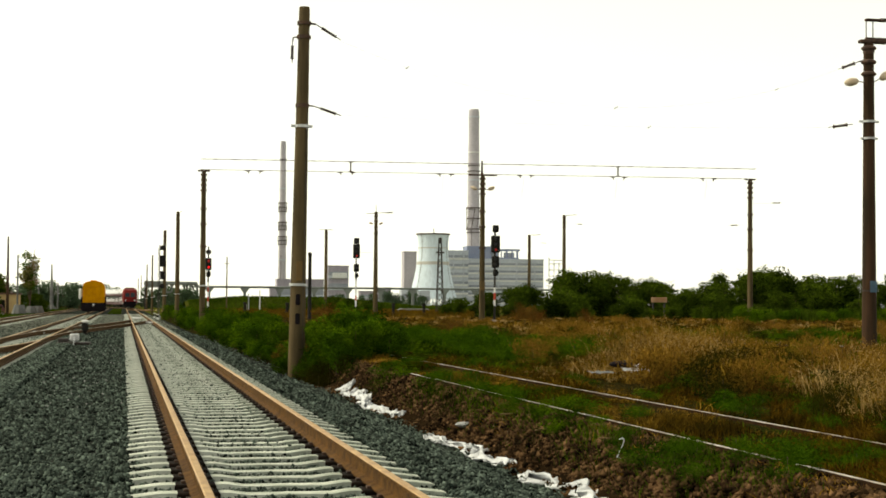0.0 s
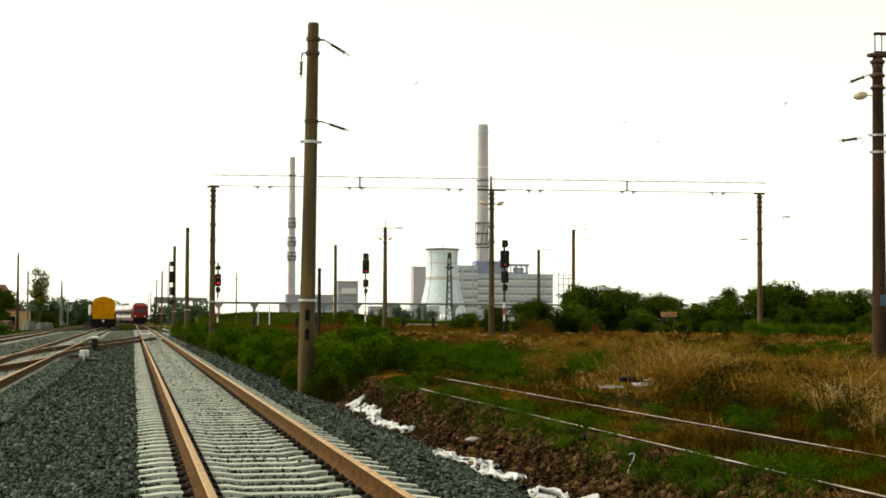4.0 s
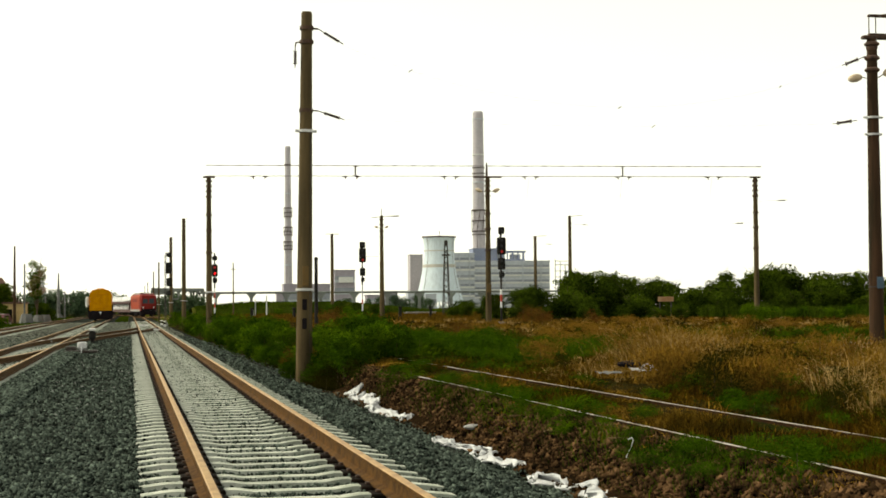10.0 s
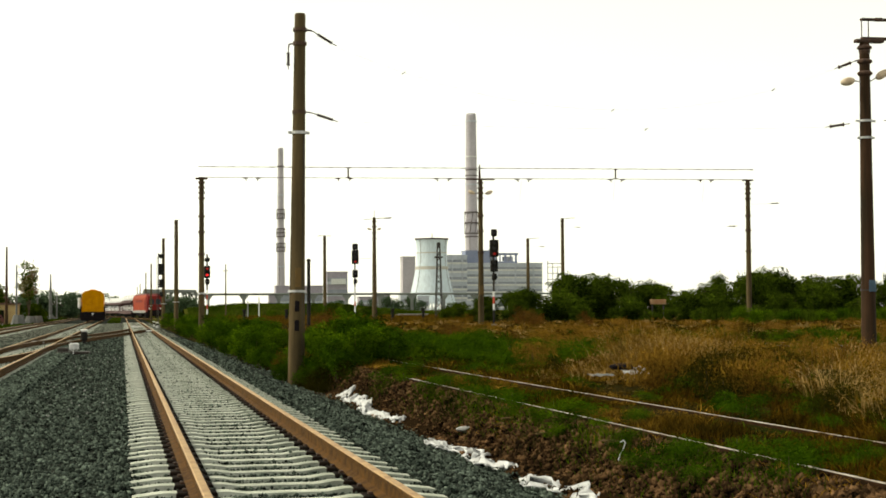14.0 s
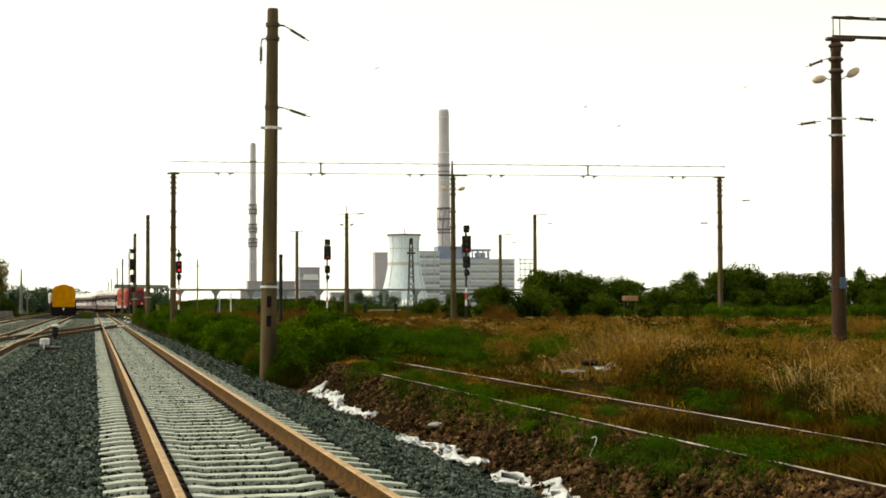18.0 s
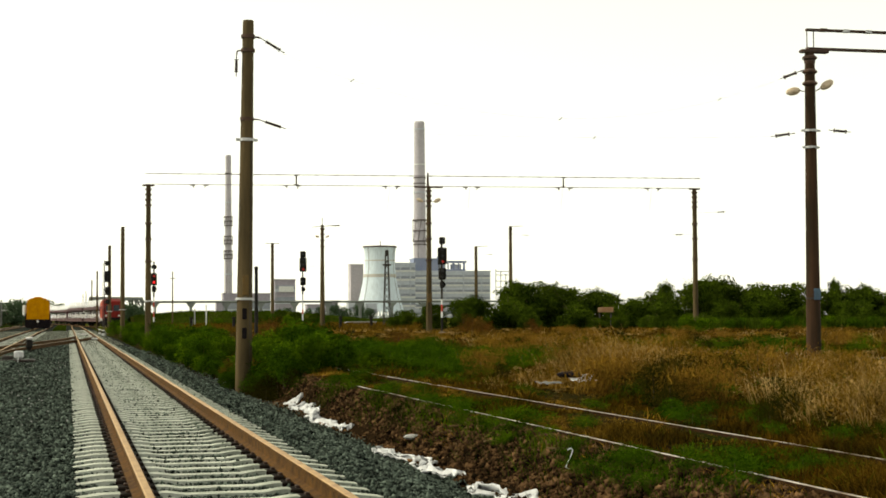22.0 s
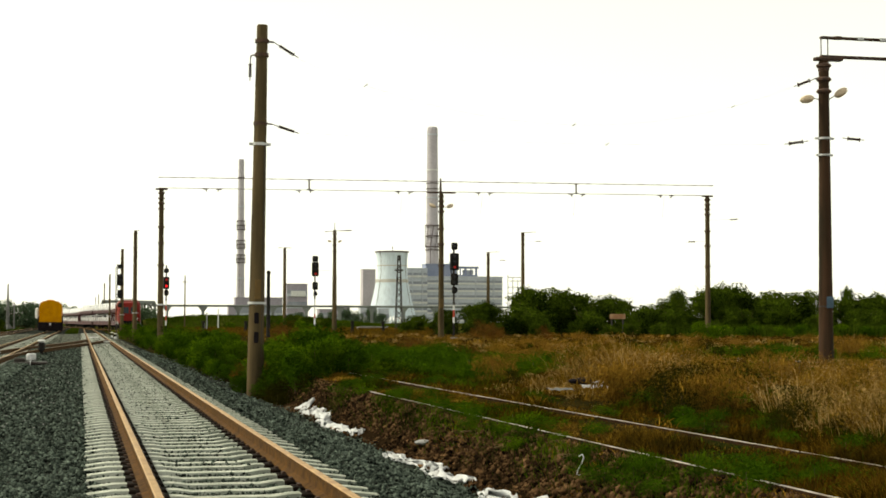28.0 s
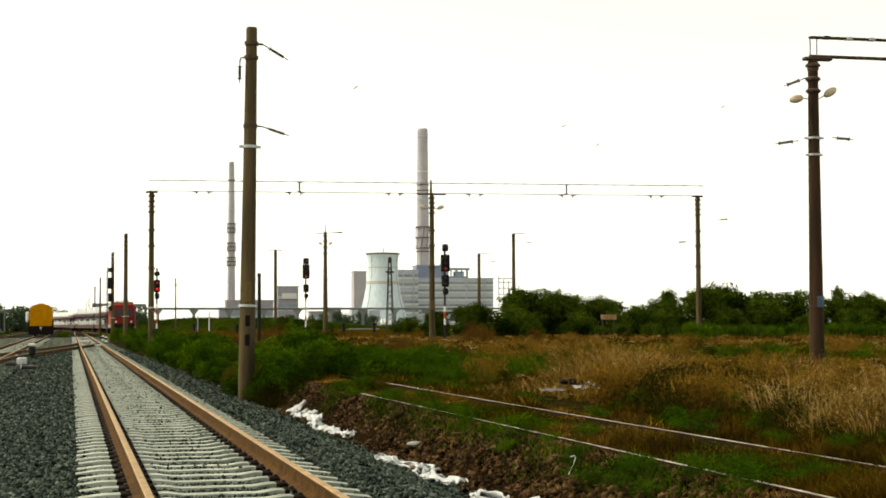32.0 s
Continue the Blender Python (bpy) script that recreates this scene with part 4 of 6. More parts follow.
part("side_locker", Geo().box((-1.62, 0.9, 2.35), (0.46, 1.2, 1.35), bev=0.14), WHITE, yv, "white rounded side locker")

# ---------------------------------------------------------------- train
PULL = "arriving train"


def bogie(parent, y):
    b = part("bogie", Geo().box((0, y, 0.62), (2.3, 2.6, 0.45), bev=0.08), UNDER, parent)
    for dy in (-1.0, 1.0):
        for x in (-0.75, 0.75):
            part("wheel", Geo().lathe([(0.46, -0.065), (0.46, 0.065)], 18, m=Matrix.Translation((x, y + dy, 0.46)) @ Matrix.Rotation(radians(90), 4, "Y")), UNDER, b)


def locomotive():
    """Heavy red electric locomotive; its front faces -y, middle at the origin."""
    lo = thing("electric_locomotive", (0, 0, 0), "red electric locomotive heading the train", "locomotive", PULL)
    side = [(-1.5, 1.1), (1.5, 1.1), (1.5, 3.6), (1.32, 4.0), (-1.32, 4.0), (-1.5, 3.6)]
    part("body", Geo().sweep(side, [(0, -8.6, 0), (0, 8.6, 0)]), LOCO, lo)
    for s in (-1, 1):
        front = Geo()
        a, b, c = 8.6 * s, 9.25 * s, 9.5 * s
        pts = [(-1.5, a, 1.1), (1.5, a, 1.1), (1.5, a, 3.6), (1.32, a, 4.0), (-1.32, a, 4.0), (-1.5, a, 3.6), (-1.3, c, 1.1), (1.3, c, 1.1), (1.35, c, 2.3), (1.15, b, 3.85), (-1.15, b, 3.85), (-1.35, c, 2.3)]
        front.add(pts, [(6, 7, 8, 11), (11, 8, 9, 10), (0, 1, 7, 6), (1, 2, 8, 7), (2, 3, 9, 8), (3, 4, 10, 9), (4, 5, 11, 10), (5, 0, 6, 11)])
        # front shade comes from the darker red, not from the lighting
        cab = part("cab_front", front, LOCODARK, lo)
        for x in (-0.56, 0.56):
            part("windscreen", Geo().add([(x - 0.46, c + 0.03 * s, 2.42), (x + 0.46, c + 0.03 * s, 2.42), (x + 0.42, b + 0.09 * s, 3.3), (x - 0.42, b + 0.09 * s, 3.3), (x - 0.46, c - 0.2 * s, 2.42), (x + 0.46, c - 0.2 * s, 2.42), (x + 0.42, b - 0.1 * s, 3.3), (x - 0.42, b - 0.1 * s, 3.3)], [(0, 1, 2, 3), (4, 7, 6, 5), (0, 4, 5, 1), (1, 5, 6, 2), (2, 6, 7, 3), (3, 7, 4, 0)]), GLASS, cab)
        for x in (-0.95, 0.95):
            part("headlight", Geo().rod((x, c, 1.72), (x, c + 0.05 * s, 1.72), 0.13, n=14), WHITE, cab)
            part("buffer", Geo().rod((x * 0.92, c, 0.98), (x * 0.92, c + 0.5 * s, 0.98), 0.1, n=8).rod((x * 0.92, c + 0.5 * s, 0.98), (x * 0.92, c + 0.56 * s, 0.98), 0.24, n=14), UNDER, lo)
        part("lower_panel", Geo().box((0, c + 0.02 * s, 1.28), (2.55, 0.05, 0.36), bev=0.01), UNDER, cab)
        part("plough", Geo().box((0, c - 0.15 * s, 0.72), (2.6, 0.35, 0.66), bev=0.06), UNDER, lo)
    part("roof", Geo().box((0, 0, 4.08), (2.5, 15.5, 0.36), bev=0.12), LOCOROOF, lo)
    for y in (-5.5, 5.5):
        part("pantograph", Geo().rod((-0.6, y, 4.25), (-0.6, y + 1.6, 4.4), 0.04, n=6).rod((0.6, y, 4.25), (0.6, y + 1.6, 4.4), 0.04, n=6).rod((-0.9, y + 1.6, 4.42), (0.9, y + 1.6, 4.42), 0.05, n=6), STEEL, lo)
    for s in (-1, 1):
        for y in (-4, -2, 0, 2, 4):
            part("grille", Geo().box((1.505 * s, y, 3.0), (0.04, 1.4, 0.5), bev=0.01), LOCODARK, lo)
        part("sill", Geo().box((1.48 * s, 0, 1.18), (0.1, 17.4, 0.42), bev=0.02), CONC, lo, "pale grey sill")
        for y in (-7.6, 7.6):
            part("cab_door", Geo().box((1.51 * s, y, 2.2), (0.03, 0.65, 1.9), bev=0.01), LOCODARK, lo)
    part("tank", Geo().box((0, 0, 0.75), (2.6, 4.5, 0.7), bev=0.08), UNDER, lo)
    for y in (-5.6, 5.6):
        bogie(lo, y)
    return lo


def loaded_car(g, y, z, flip, slot):
    """A small white car drawn as a bevelled body with cabin."""
    m = Matrix.Translation((0, y, z)) @ Matrix.Rotation(math.pi * flip, 4, "Z")
    side = [(-2.0, 0.25), (2.0, 0.25), (2.02, 0.7), (1.2, 0.92), (0.55, 1.42), (-1.2, 1.45), (-1.85, 0.95), (-2.05, 0.8)]
    pts = [(x, u, w) for x in (-0.84, 0.84) for u, w in side]
    n = len(side)
    g.add(pts, [tuple(range(n)), tuple(range(2 * n - 1, n - 1, -1))] + [(i, (i + 1) % n, n + (i + 1) % n, n + i) for i in range(n)], slot, m)


def car_wagon():
    """Two-deck car carrier with a pale roof sheet, loaded with white cars."""
    wg = thing("car_carrier_wagon", (0, 0, 0), "brown red two-deck wagon loaded with white cars", "wagon", PULL)
    for z, n in ((0.95, "lower_deck"), (2.85, "upper_deck")):
        part(n, Geo().box((0, 0, z), (2.9, 25.4, 0.2), bev=0.03), WAGON, wg)
    for s in (-1, 1):
        part("side_rail", Geo().box((1.44 * s, 0, 1.14), (0.1, 25.4, 0.46), bev=0.02), WAGON, wg)
        part("upper_rail", Geo().box((1.44 * s, 0, 3.02), (0.1, 25.4, 0.46), bev=0.02), WAGON, wg)
        part("lower_edge", Geo().box((1.46 * s, 0, 0.86), (0.12, 25.4, 0.12), bev=0.02), WAGONPALE, wg, "pale dusty red edge")
        for i in range(9):
            y = -12.6 + 3.15 * i
            part("post", Geo().box((1.42 * s, y, 2.05), (0.06, 0.14, 2.4), bev=0.01), WAGON, wg)
    for k, z in enumerate((1.05, 2.95)):
        for i in range(6):
            g = Geo()
            loaded_car(g, -10.6 + 4.24 * i, z, (i + k) % 2, 0)
            car = part("loaded_car", g, CARWHITE, wg, "white car on the deck")
            part("glasshouse", Geo().box((0, -10.6 + 4.24 * i, z + 1.14), (1.7, 2.0, 0.34), bev=0.1), CARGLASS if k else GLASS, car)
            for d in (-1.3, 1.3):
                part("wheelset", Geo().rod((-0.86, -10.6 + 4.24 * i + d, z + 0.3), (0.86, -10.6 + 4.24 * i + d, z + 0.3), 0.3, n=12), UNDER, car)
    for y in (-9.6, 9.6):
        bogie(wg, y)
    for y in (-12.8, 12.8):
        for x in (-0.87, 0.87):
            part("buffer", Geo().rod((x, y, 0.98), (x, y * 1.03, 0.98), 0.14, n=8), UNDER, wg)
    return wg


loco = locomotive()
first = car_wagon()
cars = [first] + [copy_thing(first, Matrix()) for _ in range(8)]

# ---------------------------------------------------------------- loose and growing stuff
rng = np.random.default_rng(7)


def mesh_np(name, v, f, m, smooth=False):
    """Mesh from arrays of points and equal-sided faces."""
    me = bpy.data.meshes.new(name)
    k = f.shape[1]
    me.vertices.add(len(v))
    me.vertices.foreach_set("co", v.astype(np.float32).ravel())
    me.loops.add(f.size)
    me.loops.foreach_set("vertex_index", f.astype(np.int32).ravel())
    me.polygons.add(len(f))
    me.polygons.foreach_set("loop_start", np.arange(0, f.size, k, dtype=np.int32))
    me.polygons.foreach_set("loop_total", np.full(len(f), k, dtype=np.int32))
    if smooth:
        me.polygons.foreach_set("use_smooth", np.ones(len(f), dtype=bool))
    me.materials.append(m)
    me.update(calc_edges=True)
    me.validate()
    return me


OCTA = np.array([(1, 0, 0), (0, 1, 0), (-1, 0, 0), (0, -1, 0), (0.15, 0.1, 0.9), (0, 0, -0.8)])
OCTA_F = np.array([(0, 1, 4), (1, 2, 4), (2, 3, 4), (3, 0, 4), (1, 0, 5), (2, 1, 5), (3, 2, 5), (0, 3, 5)])


def pebbles(name, centres, sizes, m):
    """Many angular stones in one mesh."""
    n = len(centres)
    v = OCTA[None] * (1 + rng.uniform(-0.4, 0.4, (n, 6, 3))) * sizes[:, None, None] * rng.uniform(0.6, 1.15, (n, 1, 3))
    a = rng.uniform(0, math.tau, n)
    c, s = np.cos(a)[:, None], np.sin(a)[:, None]
    b = rng.uniform(-0.7, 0.7, n)
    cb, sb = np.cos(b)[:, None], np.sin(b)[:, None]
    y, z = v[..., 1] * cb - v[..., 2] * sb, v[..., 1] * sb + v[..., 2] * cb
    v = np.stack([v[..., 0] * c - y * s, v[..., 0] * s + y * c, z], -1) + centres[:, None]
    f = OCTA_F[None] + 6 * np.arange(n)[:, None, None]
    return mesh_np(name, v.reshape(-1, 3), f.reshape(-1, 3), m)


def depths(n, y0, y1, p=1.5):
    """Distances thinning out away from the camera."""
    q = 1 - p
    u = rng.uniform(0, 1, n)
    return (y0 ** q + u * (y1 ** q - y0 ** q)) ** (1 / q)


def bed_z(x, y):
    """Ballast height as arrays."""
    inside = (np.abs(x - X_MAIN) < 1.28) | (np.abs(x - X_SECOND) < 1.28) | (np.abs(x - X_THIRD) < 1.28)
    z = np.where(inside, -0.05, -0.045)
    t = np.clip((x - 3.0) / 1.3, 0, 1)
    return np.where(x > 3.0, -0.045 - 0.33 * t * t * (3 - 2 * t), z) - hollow(x, y)


n = 125000
y = depths(n, 12.2, 95, 1.75)
x = rng.uniform(-0.16 * y - 1.0, 4.6 + 0 * y)
x = np.where(x < -11.5, rng.uniform(-8, 4.4, n), x)
size = rng.uniform(0.012, 0.031, n) * (1 + 0.014 * y) * np.where(np.abs(x - X_MAIN) < 1.3, 0.72, 1.0)
keep = ~((np.abs(x - X_MAIN) < 1.3) & (np.abs((y - 11.4) / 0.6 - np.round((y - 11.4) / 0.6)) < 0.215))
keep &= np.abs(x - X_SECOND - 0.9) > 0.13
beat = (y - np.where(y > 35.8, 36.0, 35.5)) / 0.6
keep &= ~((np.abs(x - X_SECOND) < 0.8) & (np.abs(beat - np.round(beat)) < 0.22))
keep &= ~((np.abs(np.abs(x - X_MAIN) - 0.75) < 0.10) | (np.abs(np.abs(x - X_SECOND) - 0.75) < 0.12))
z = bed_z(x, y) + rng.uniform(-0.022, 0.026, n) - 0.002 * (np.abs(x - X_MAIN) < 1.3)
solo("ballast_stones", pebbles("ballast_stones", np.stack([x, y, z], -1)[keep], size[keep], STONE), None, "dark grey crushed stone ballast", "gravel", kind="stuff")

# thinner far ballast
n = 26000
y = 60 + 140 * rng.uniform(0, 1, n) ** 0.8
x = np.where(y < 95, rng.uniform(-11.4, -4.9, n), rng.uniform(-11.4, 3.3, n))
ok = (np.abs(np.abs(x - X_MAIN) - 0.75) > 0.2) & (np.abs(np.abs(x - X_SECOND) - 0.75) > 0.2) & (np.abs(np.abs(x - X_THIRD) - 0.75) > 0.2)
solo("far_ballast_stones", pebbles("far_ballast_stones", np.stack([x, y, bed_z(x, y)], -1)[ok], rng.uniform(0.04, 0.08, ok.sum()), STONEPALE), None, "distant grey crushed stone ballast", "gravel", kind="stuff")

# stray stones on the sleepers
n = 120
y, x = depths(n, 24, 60, 1.2), -0.9 + rng.normal(0, 0.8, n)
solo("pale_chips", pebbles("pale_chips", np.stack([x, y, bed_z(x, y) + 0.035], -1), rng.uniform(0.010, 0.028, n), CONC), None, "pale stone chips scattered over the ballast", "gravel", kind="stuff")
n = 620
y = depths(n, 17, 90, 0.7)
y = 11.4 + np.round((y - 11.4) / 0.6) * 0.6 + rng.uniform(-0.08, 0.08, n)
x = X_MAIN + rng.uniform(-0.62, 0.62, n)
solo("stray_stones", pebbles("stray_stones", np.stack([x, y, np.where(np.abs(x - X_MAIN) < 0.4, -0.03, 0.0) + 0 * y], -1), rng.uniform(0.012, 0.03, n), STONE), None, "stray ballast stones lying on sleepers", "gravel", kind="stuff")


def dirt_z(x, y):
    t = np.clip((x - 4.55) / 0.7, 0, 1)
    return np.where(x < 4.55, -0.375, -0.375 + 0.525 * t * t * (3 - 2 * t)) - hollow(x, y)


n = 62000
y = depths(n, 10.2, 45, 1.6)
x = 4.35 + 1.3 * rng.uniform(0, 1, n) ** 0.9
size = 0.009 + 0.045 * rng.uniform(0, 1, n) ** 5
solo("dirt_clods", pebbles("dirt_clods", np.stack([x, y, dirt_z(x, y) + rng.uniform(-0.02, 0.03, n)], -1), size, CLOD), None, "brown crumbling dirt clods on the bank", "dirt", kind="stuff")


n = 900
y, x = depths(n, 11, 34, 1.4), rng.uniform(4.45, 5.5, n)
solo("bank_chips", pebbles("bank_chips", np.stack([x, y, dirt_z(x, y) + 0.02], -1), 0.008 + 0.022 * rng.uniform(0, 1, n) ** 2, STAIN), None, "pale stone chips in the dirt bank", "gravel", kind="stuff")


def blades(name, x, y, z, h, w, m, label, lean=0.35, head=0.0):
    """Grass: one bent blade of two faces at each place, some with seed heads."""
    n = len(x)
    a, b = rng.uniform(0, math.tau, n), rng.uniform(0, math.tau, n)
    side = np.stack([np.cos(a), np.sin(a), 0 * a], -1) * (w / 2)[:, None]
    tip = np.stack([np.cos(b), np.sin(b), 0 * b], -1) * (h * rng.uniform(0.05, lean, n))[:, None]
    base = np.stack([x, y, z], -1)
    mid = base + tip * 0.35 + np.stack([0 * h, 0 * h, h * 0.6], -1)
    end = base + tip + np.stack([0 * h, 0 * h, h], -1)
    v = np.stack([base - side, base + side, mid + side * (0.8 + head), mid - side * (0.8 + head), end], 1)
    k = 5 * np.arange(n)[:, None]
    f = np.concatenate([k + np.array([[0, 1, 2]]), k + np.array([[0, 2, 3]]), k + np.array([[3, 2, 4]])])
    solo(name, mesh_np(name, v.reshape(-1, 3), f, m), None, label, "grass", kind="stuff")


def patch(x, y, cx, cy, rx, ry):
    return np.exp(-((x - cx) / rx) ** 2 - ((y - cy) / ry) ** 2)


def field_z(x, y):
    z = 0.15 + 0.05 * np.clip((x - 5.6) / 0.4, 0, 1) + 0.22 * np.clip((y - 40) / 70, 0, 1) * np.clip((x - 7.5) / 4.5, 0, 1)
    return np.where(x < 5.4, dirt_z(x, y), z)


def wave(x, y, k, s):
    return np.sin(x * k + s) * np.cos(y * k * 0.6 + 2 * s) + 0.6 * np.sin(x * k * 2.3 + y * k * 1.1 + 3 * s) * np.cos(y * k * 1.7 - s)


def clumps(x, y):
    """High where the meadow stands in tall clumps, low in the hollows between."""
    return np.clip(wave(x, y * 0.5, 0.95, 5.1) + 0.4 * wave(x, y * 0.6, 2.4, 0.7), -0.8, 1.1)


def greenness(x, y):
    """Above zero the meadow is green, below it is dry."""
    g = -0.22 + 0.6 * wave(x, y * 0.5, 0.55, 1.3) + 0.55 * wave(x, y * 0.6, 1.7, 4.1)
    for cx, cy, rx, ry, s in ((9.4, 54, 3.2, 11, 1.15), (12.5, 46, 2.6, 7, 0.85), (16.4, 37, 1.5, 4, 1.5), (21.0, 46, 2.2, 6, 1.5), (26.5, 59, 3, 8, 1.4), (10.4, 25.5, 0.9, 2.2, -0.7), (8.8, 36, 1.4, 5, 0.6), (9.2, 24.4, 0.45, 1.2, 2.2), (8.9, 26.5, 0.6, 2.2, -1.2), (11.5, 22.5, 1.4, 2.2, -1.2), (9.0, 70, 3, 14, 1.3), (16.2, 49, 2.4, 6, -1.6), (15.2, 30, 1.2, 4, -1.0), (11.5, 30, 2, 4, -0.6), (24, 40, 4, 7, -1.0)):
        g = g + s * patch(x, y, cx, cy, rx, ry)
    return g - 0.55 * clumps(x, y) - 1.2 * np.clip((y - 68) / 14, 0, 1)


def tallness(x, y):
    return (0.78 + 0.5 * clumps(x, y)) * (0.29 + 0.55 * patch(x, y, 8.9, 26.2, 0.6, 2.0) + 0.45 * patch(x, y, 11.5, 22.5, 1.3, 2.4) + 0.4 * patch(x, y, 9.3, 17.6, 0.5, 1.2) - 0.2 * patch(x, y, 8.2, 29.5, 0.8, 4) - 0.12 * patch(x, y, 20.5, 44, 3, 7) + 0.25 * patch(x, y, 16.2, 46, 3.2, 5) + 0.35 * patch(x, y, 15.0, 30, 2.5, 4) + 0.12 * wave(x, y, 0.9, 2.2))




def sight(x, y):
    """Trodden lanes of low growth through the meadow."""
    q = np.where((np.abs(x / y - 0.312) < 0.030) & (y < 28.4), 0.06, 1.0)
    q = q * np.where((np.abs(x / y - 0.390) < 0.032) & (y < 22.6), 0.12, 1.0)
    return q * np.where((np.abs(x / y - 0.453) < 0.026) & (y > 24) & (y < 48), 0.3, 1.0)


def tussocks(n_t, per, cx, cy, hgt, rad, kind, spread=1.0):
    """Blades fanning out of tussock centres: place, height, lean."""
    k = np.repeat(np.arange(n_t), per)
    a, d = rng.uniform(0, math.tau, len(k)), rng.uniform(0, 1, len(k)) ** 0.5
    x, y = cx[k] + np.cos(a) * d * rad[k], cy[k] + np.sin(a) * d * rad[k]
    h = hgt[k] * (1.05 - 0.45 * d) * rng.uniform(0.6, 1.15, len(k))
    return x, y, h, np.cos(a) * d * spread, np.sin(a) * d * spread, kind[k]


def fans(name, x, y, z, h, ox, oy, w, m, label, head=0.0):
    """Grass leaning out from its tussock, each blade of three faces."""
    n = len(x)
    a = rng.uniform(0, math.tau, n)
    side = np.stack([np.cos(a), np.sin(a), 0 * a], -1) * (w / 2)[:, None]
    out = np.stack([ox + rng.normal(0, 0.25, n), oy + rng.normal(0, 0.25, n), 0 * ox], -1) * h[:, None] * 0.75
    base = np.stack([x, y, z], -1)
    up = np.stack([0 * h, 0 * h, h], -1)
    mid, end = base + out * 0.3 + up * 0.62, base + out + up * rng.uniform(0.75, 1.0, n)[:, None]
    v = np.stack([base - side, base + side, mid + side * (0.8 + head), mid - side * (0.8 + head), end], 1)
    k = 5 * np.arange(n)[:, None]
    f = np.concatenate([k + np.array([[0, 1, 2]]), k + np.array([[0, 2, 3]]), k + np.array([[3, 2, 4]])])
    solo(name, mesh_np(name, v.reshape(-1, 3), f, m), None, label, "grass", kind="stuff")


n_t, per = 11500, 26
cy = depths(n_t, 13, 128, 1.35)
cx = rng.uniform(0.035, 0.56, n_t) * cy
ok = (cx > 7.3) & (cx < 62) & (wave(cx, cy * 0.6, 1.3, 0.4) > rng.uniform(-1.2, 0.8, n_t))
cx, cy = cx[ok], cy[ok]
n_t = len(cx)
edge = np.clip((cx - 7.0) / 1.8, 0.3, 1)
hgt = np.clip(tallness(cx, cy), 0.2, 0.75) * rng.uniform(0.4, 1.3, n_t) * (1 + 0.3 * np.clip(wave(cx, cy * 0.5, 1.5, 6.0), -1, 1)) * edge * sight(cx, cy)
rad = hgt * rng.uniform(0.3, 0.8, n_t) + 0.06
kind = (greenness(cx, cy) + rng.normal(0, 0.3, n_t) > 0).astype(int)
kind = np.where((kind == 0) & (rng.uniform(0, 1, n_t) < 0.16), 2, kind)
x, y, h, ox, oy, kd = tussocks(n_t, per, cx, cy, hgt, rad, kind)
wx = (0.006 + 0.00026 * y) * rng.uniform(0.7, 1.4, len(x))
h = h * (0.36 + 0.64 * np.clip((y - 30) / 30, 0, 1))
zf = field_z(x, y) - 0.03
for k_, nm, m, lab, hd, hs, ws in ((0, "dry_grass", DRY, "brown dry meadow grass in tussocks", 0.3, 1.0, 1.0), (1, "green_grass", GREEN, "green grass tussocks in the meadow", 0.0, 0.55, 1.5), (2, "straw_tussocks", STRAW, "pale straw tussocks in the meadow", 0.4, 1.05, 0.8)):
    s_ = kd == k_
    fans(nm, x[s_], y[s_], zf[s_], h[s_] * hs, ox[s_], oy[s_], wx[s_] * ws, m, lab, hd)
# short undergrowth filling the meadow floor
n = 120000
y = depths(n, 11, 120, 1.4)
x = rng.uniform(0.035, 0.56, n) * y
ok = (x > 7.1) & (x < 60)
x, y = x[ok], y[ok]
gr = greenness(x, y) + rng.normal(0, 0.35, len(x)) - 0.05 - 0.3 * (y < 34)
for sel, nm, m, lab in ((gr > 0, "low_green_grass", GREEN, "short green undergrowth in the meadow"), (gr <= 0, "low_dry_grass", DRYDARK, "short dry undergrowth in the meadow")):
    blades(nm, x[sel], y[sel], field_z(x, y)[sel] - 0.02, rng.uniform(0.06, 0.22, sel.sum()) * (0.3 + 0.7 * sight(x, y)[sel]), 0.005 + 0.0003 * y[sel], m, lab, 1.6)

# thickets of tangled stems with small leaves and seed heads
def stand(x, y):
    """Height of the dry growth over the meadow."""
    h = 0.27 + 0.07 * wave(x, y * 0.6, 1.4, 2.2)
    for cx, cy, rx, ry, s in ((10.1, 28.7, 0.95, 1.7, 0.68), (9.5, 24.3, 0.6, 1.1, 0.34), (9.5, 19.0, 1.0, 2.0, 0.34), (11.0, 21.5, 1.2, 2.0, 0.50), (12.6, 24.5, 1.5, 2.2, 0.42), (11.6, 31.0, 1.2, 2.4, 0.40), (14.6, 29.5, 1.2, 3.0, 0.36), (16.8, 34.5, 1.6, 3.0, 0.42), (14.8, 42.0, 2.4, 5.0, 0.34), (19.5, 40.0, 2.0, 3.0, 0.30), (10.2, 38.5, 1.0, 3.0, -0.10), (22.0, 46.0, 2.5, 5.0, -0.06)):
        h = h + s * patch(x, y, cx, cy, rx, ry)
    return np.clip(h, 0.14, 1.1) * (0.82 + 0.35 * clumps(x, y)) * (0.04 + 0.96 * sight(x, y)) * np.clip((x - 7.1) / 1.1, 0.25, 1.0)


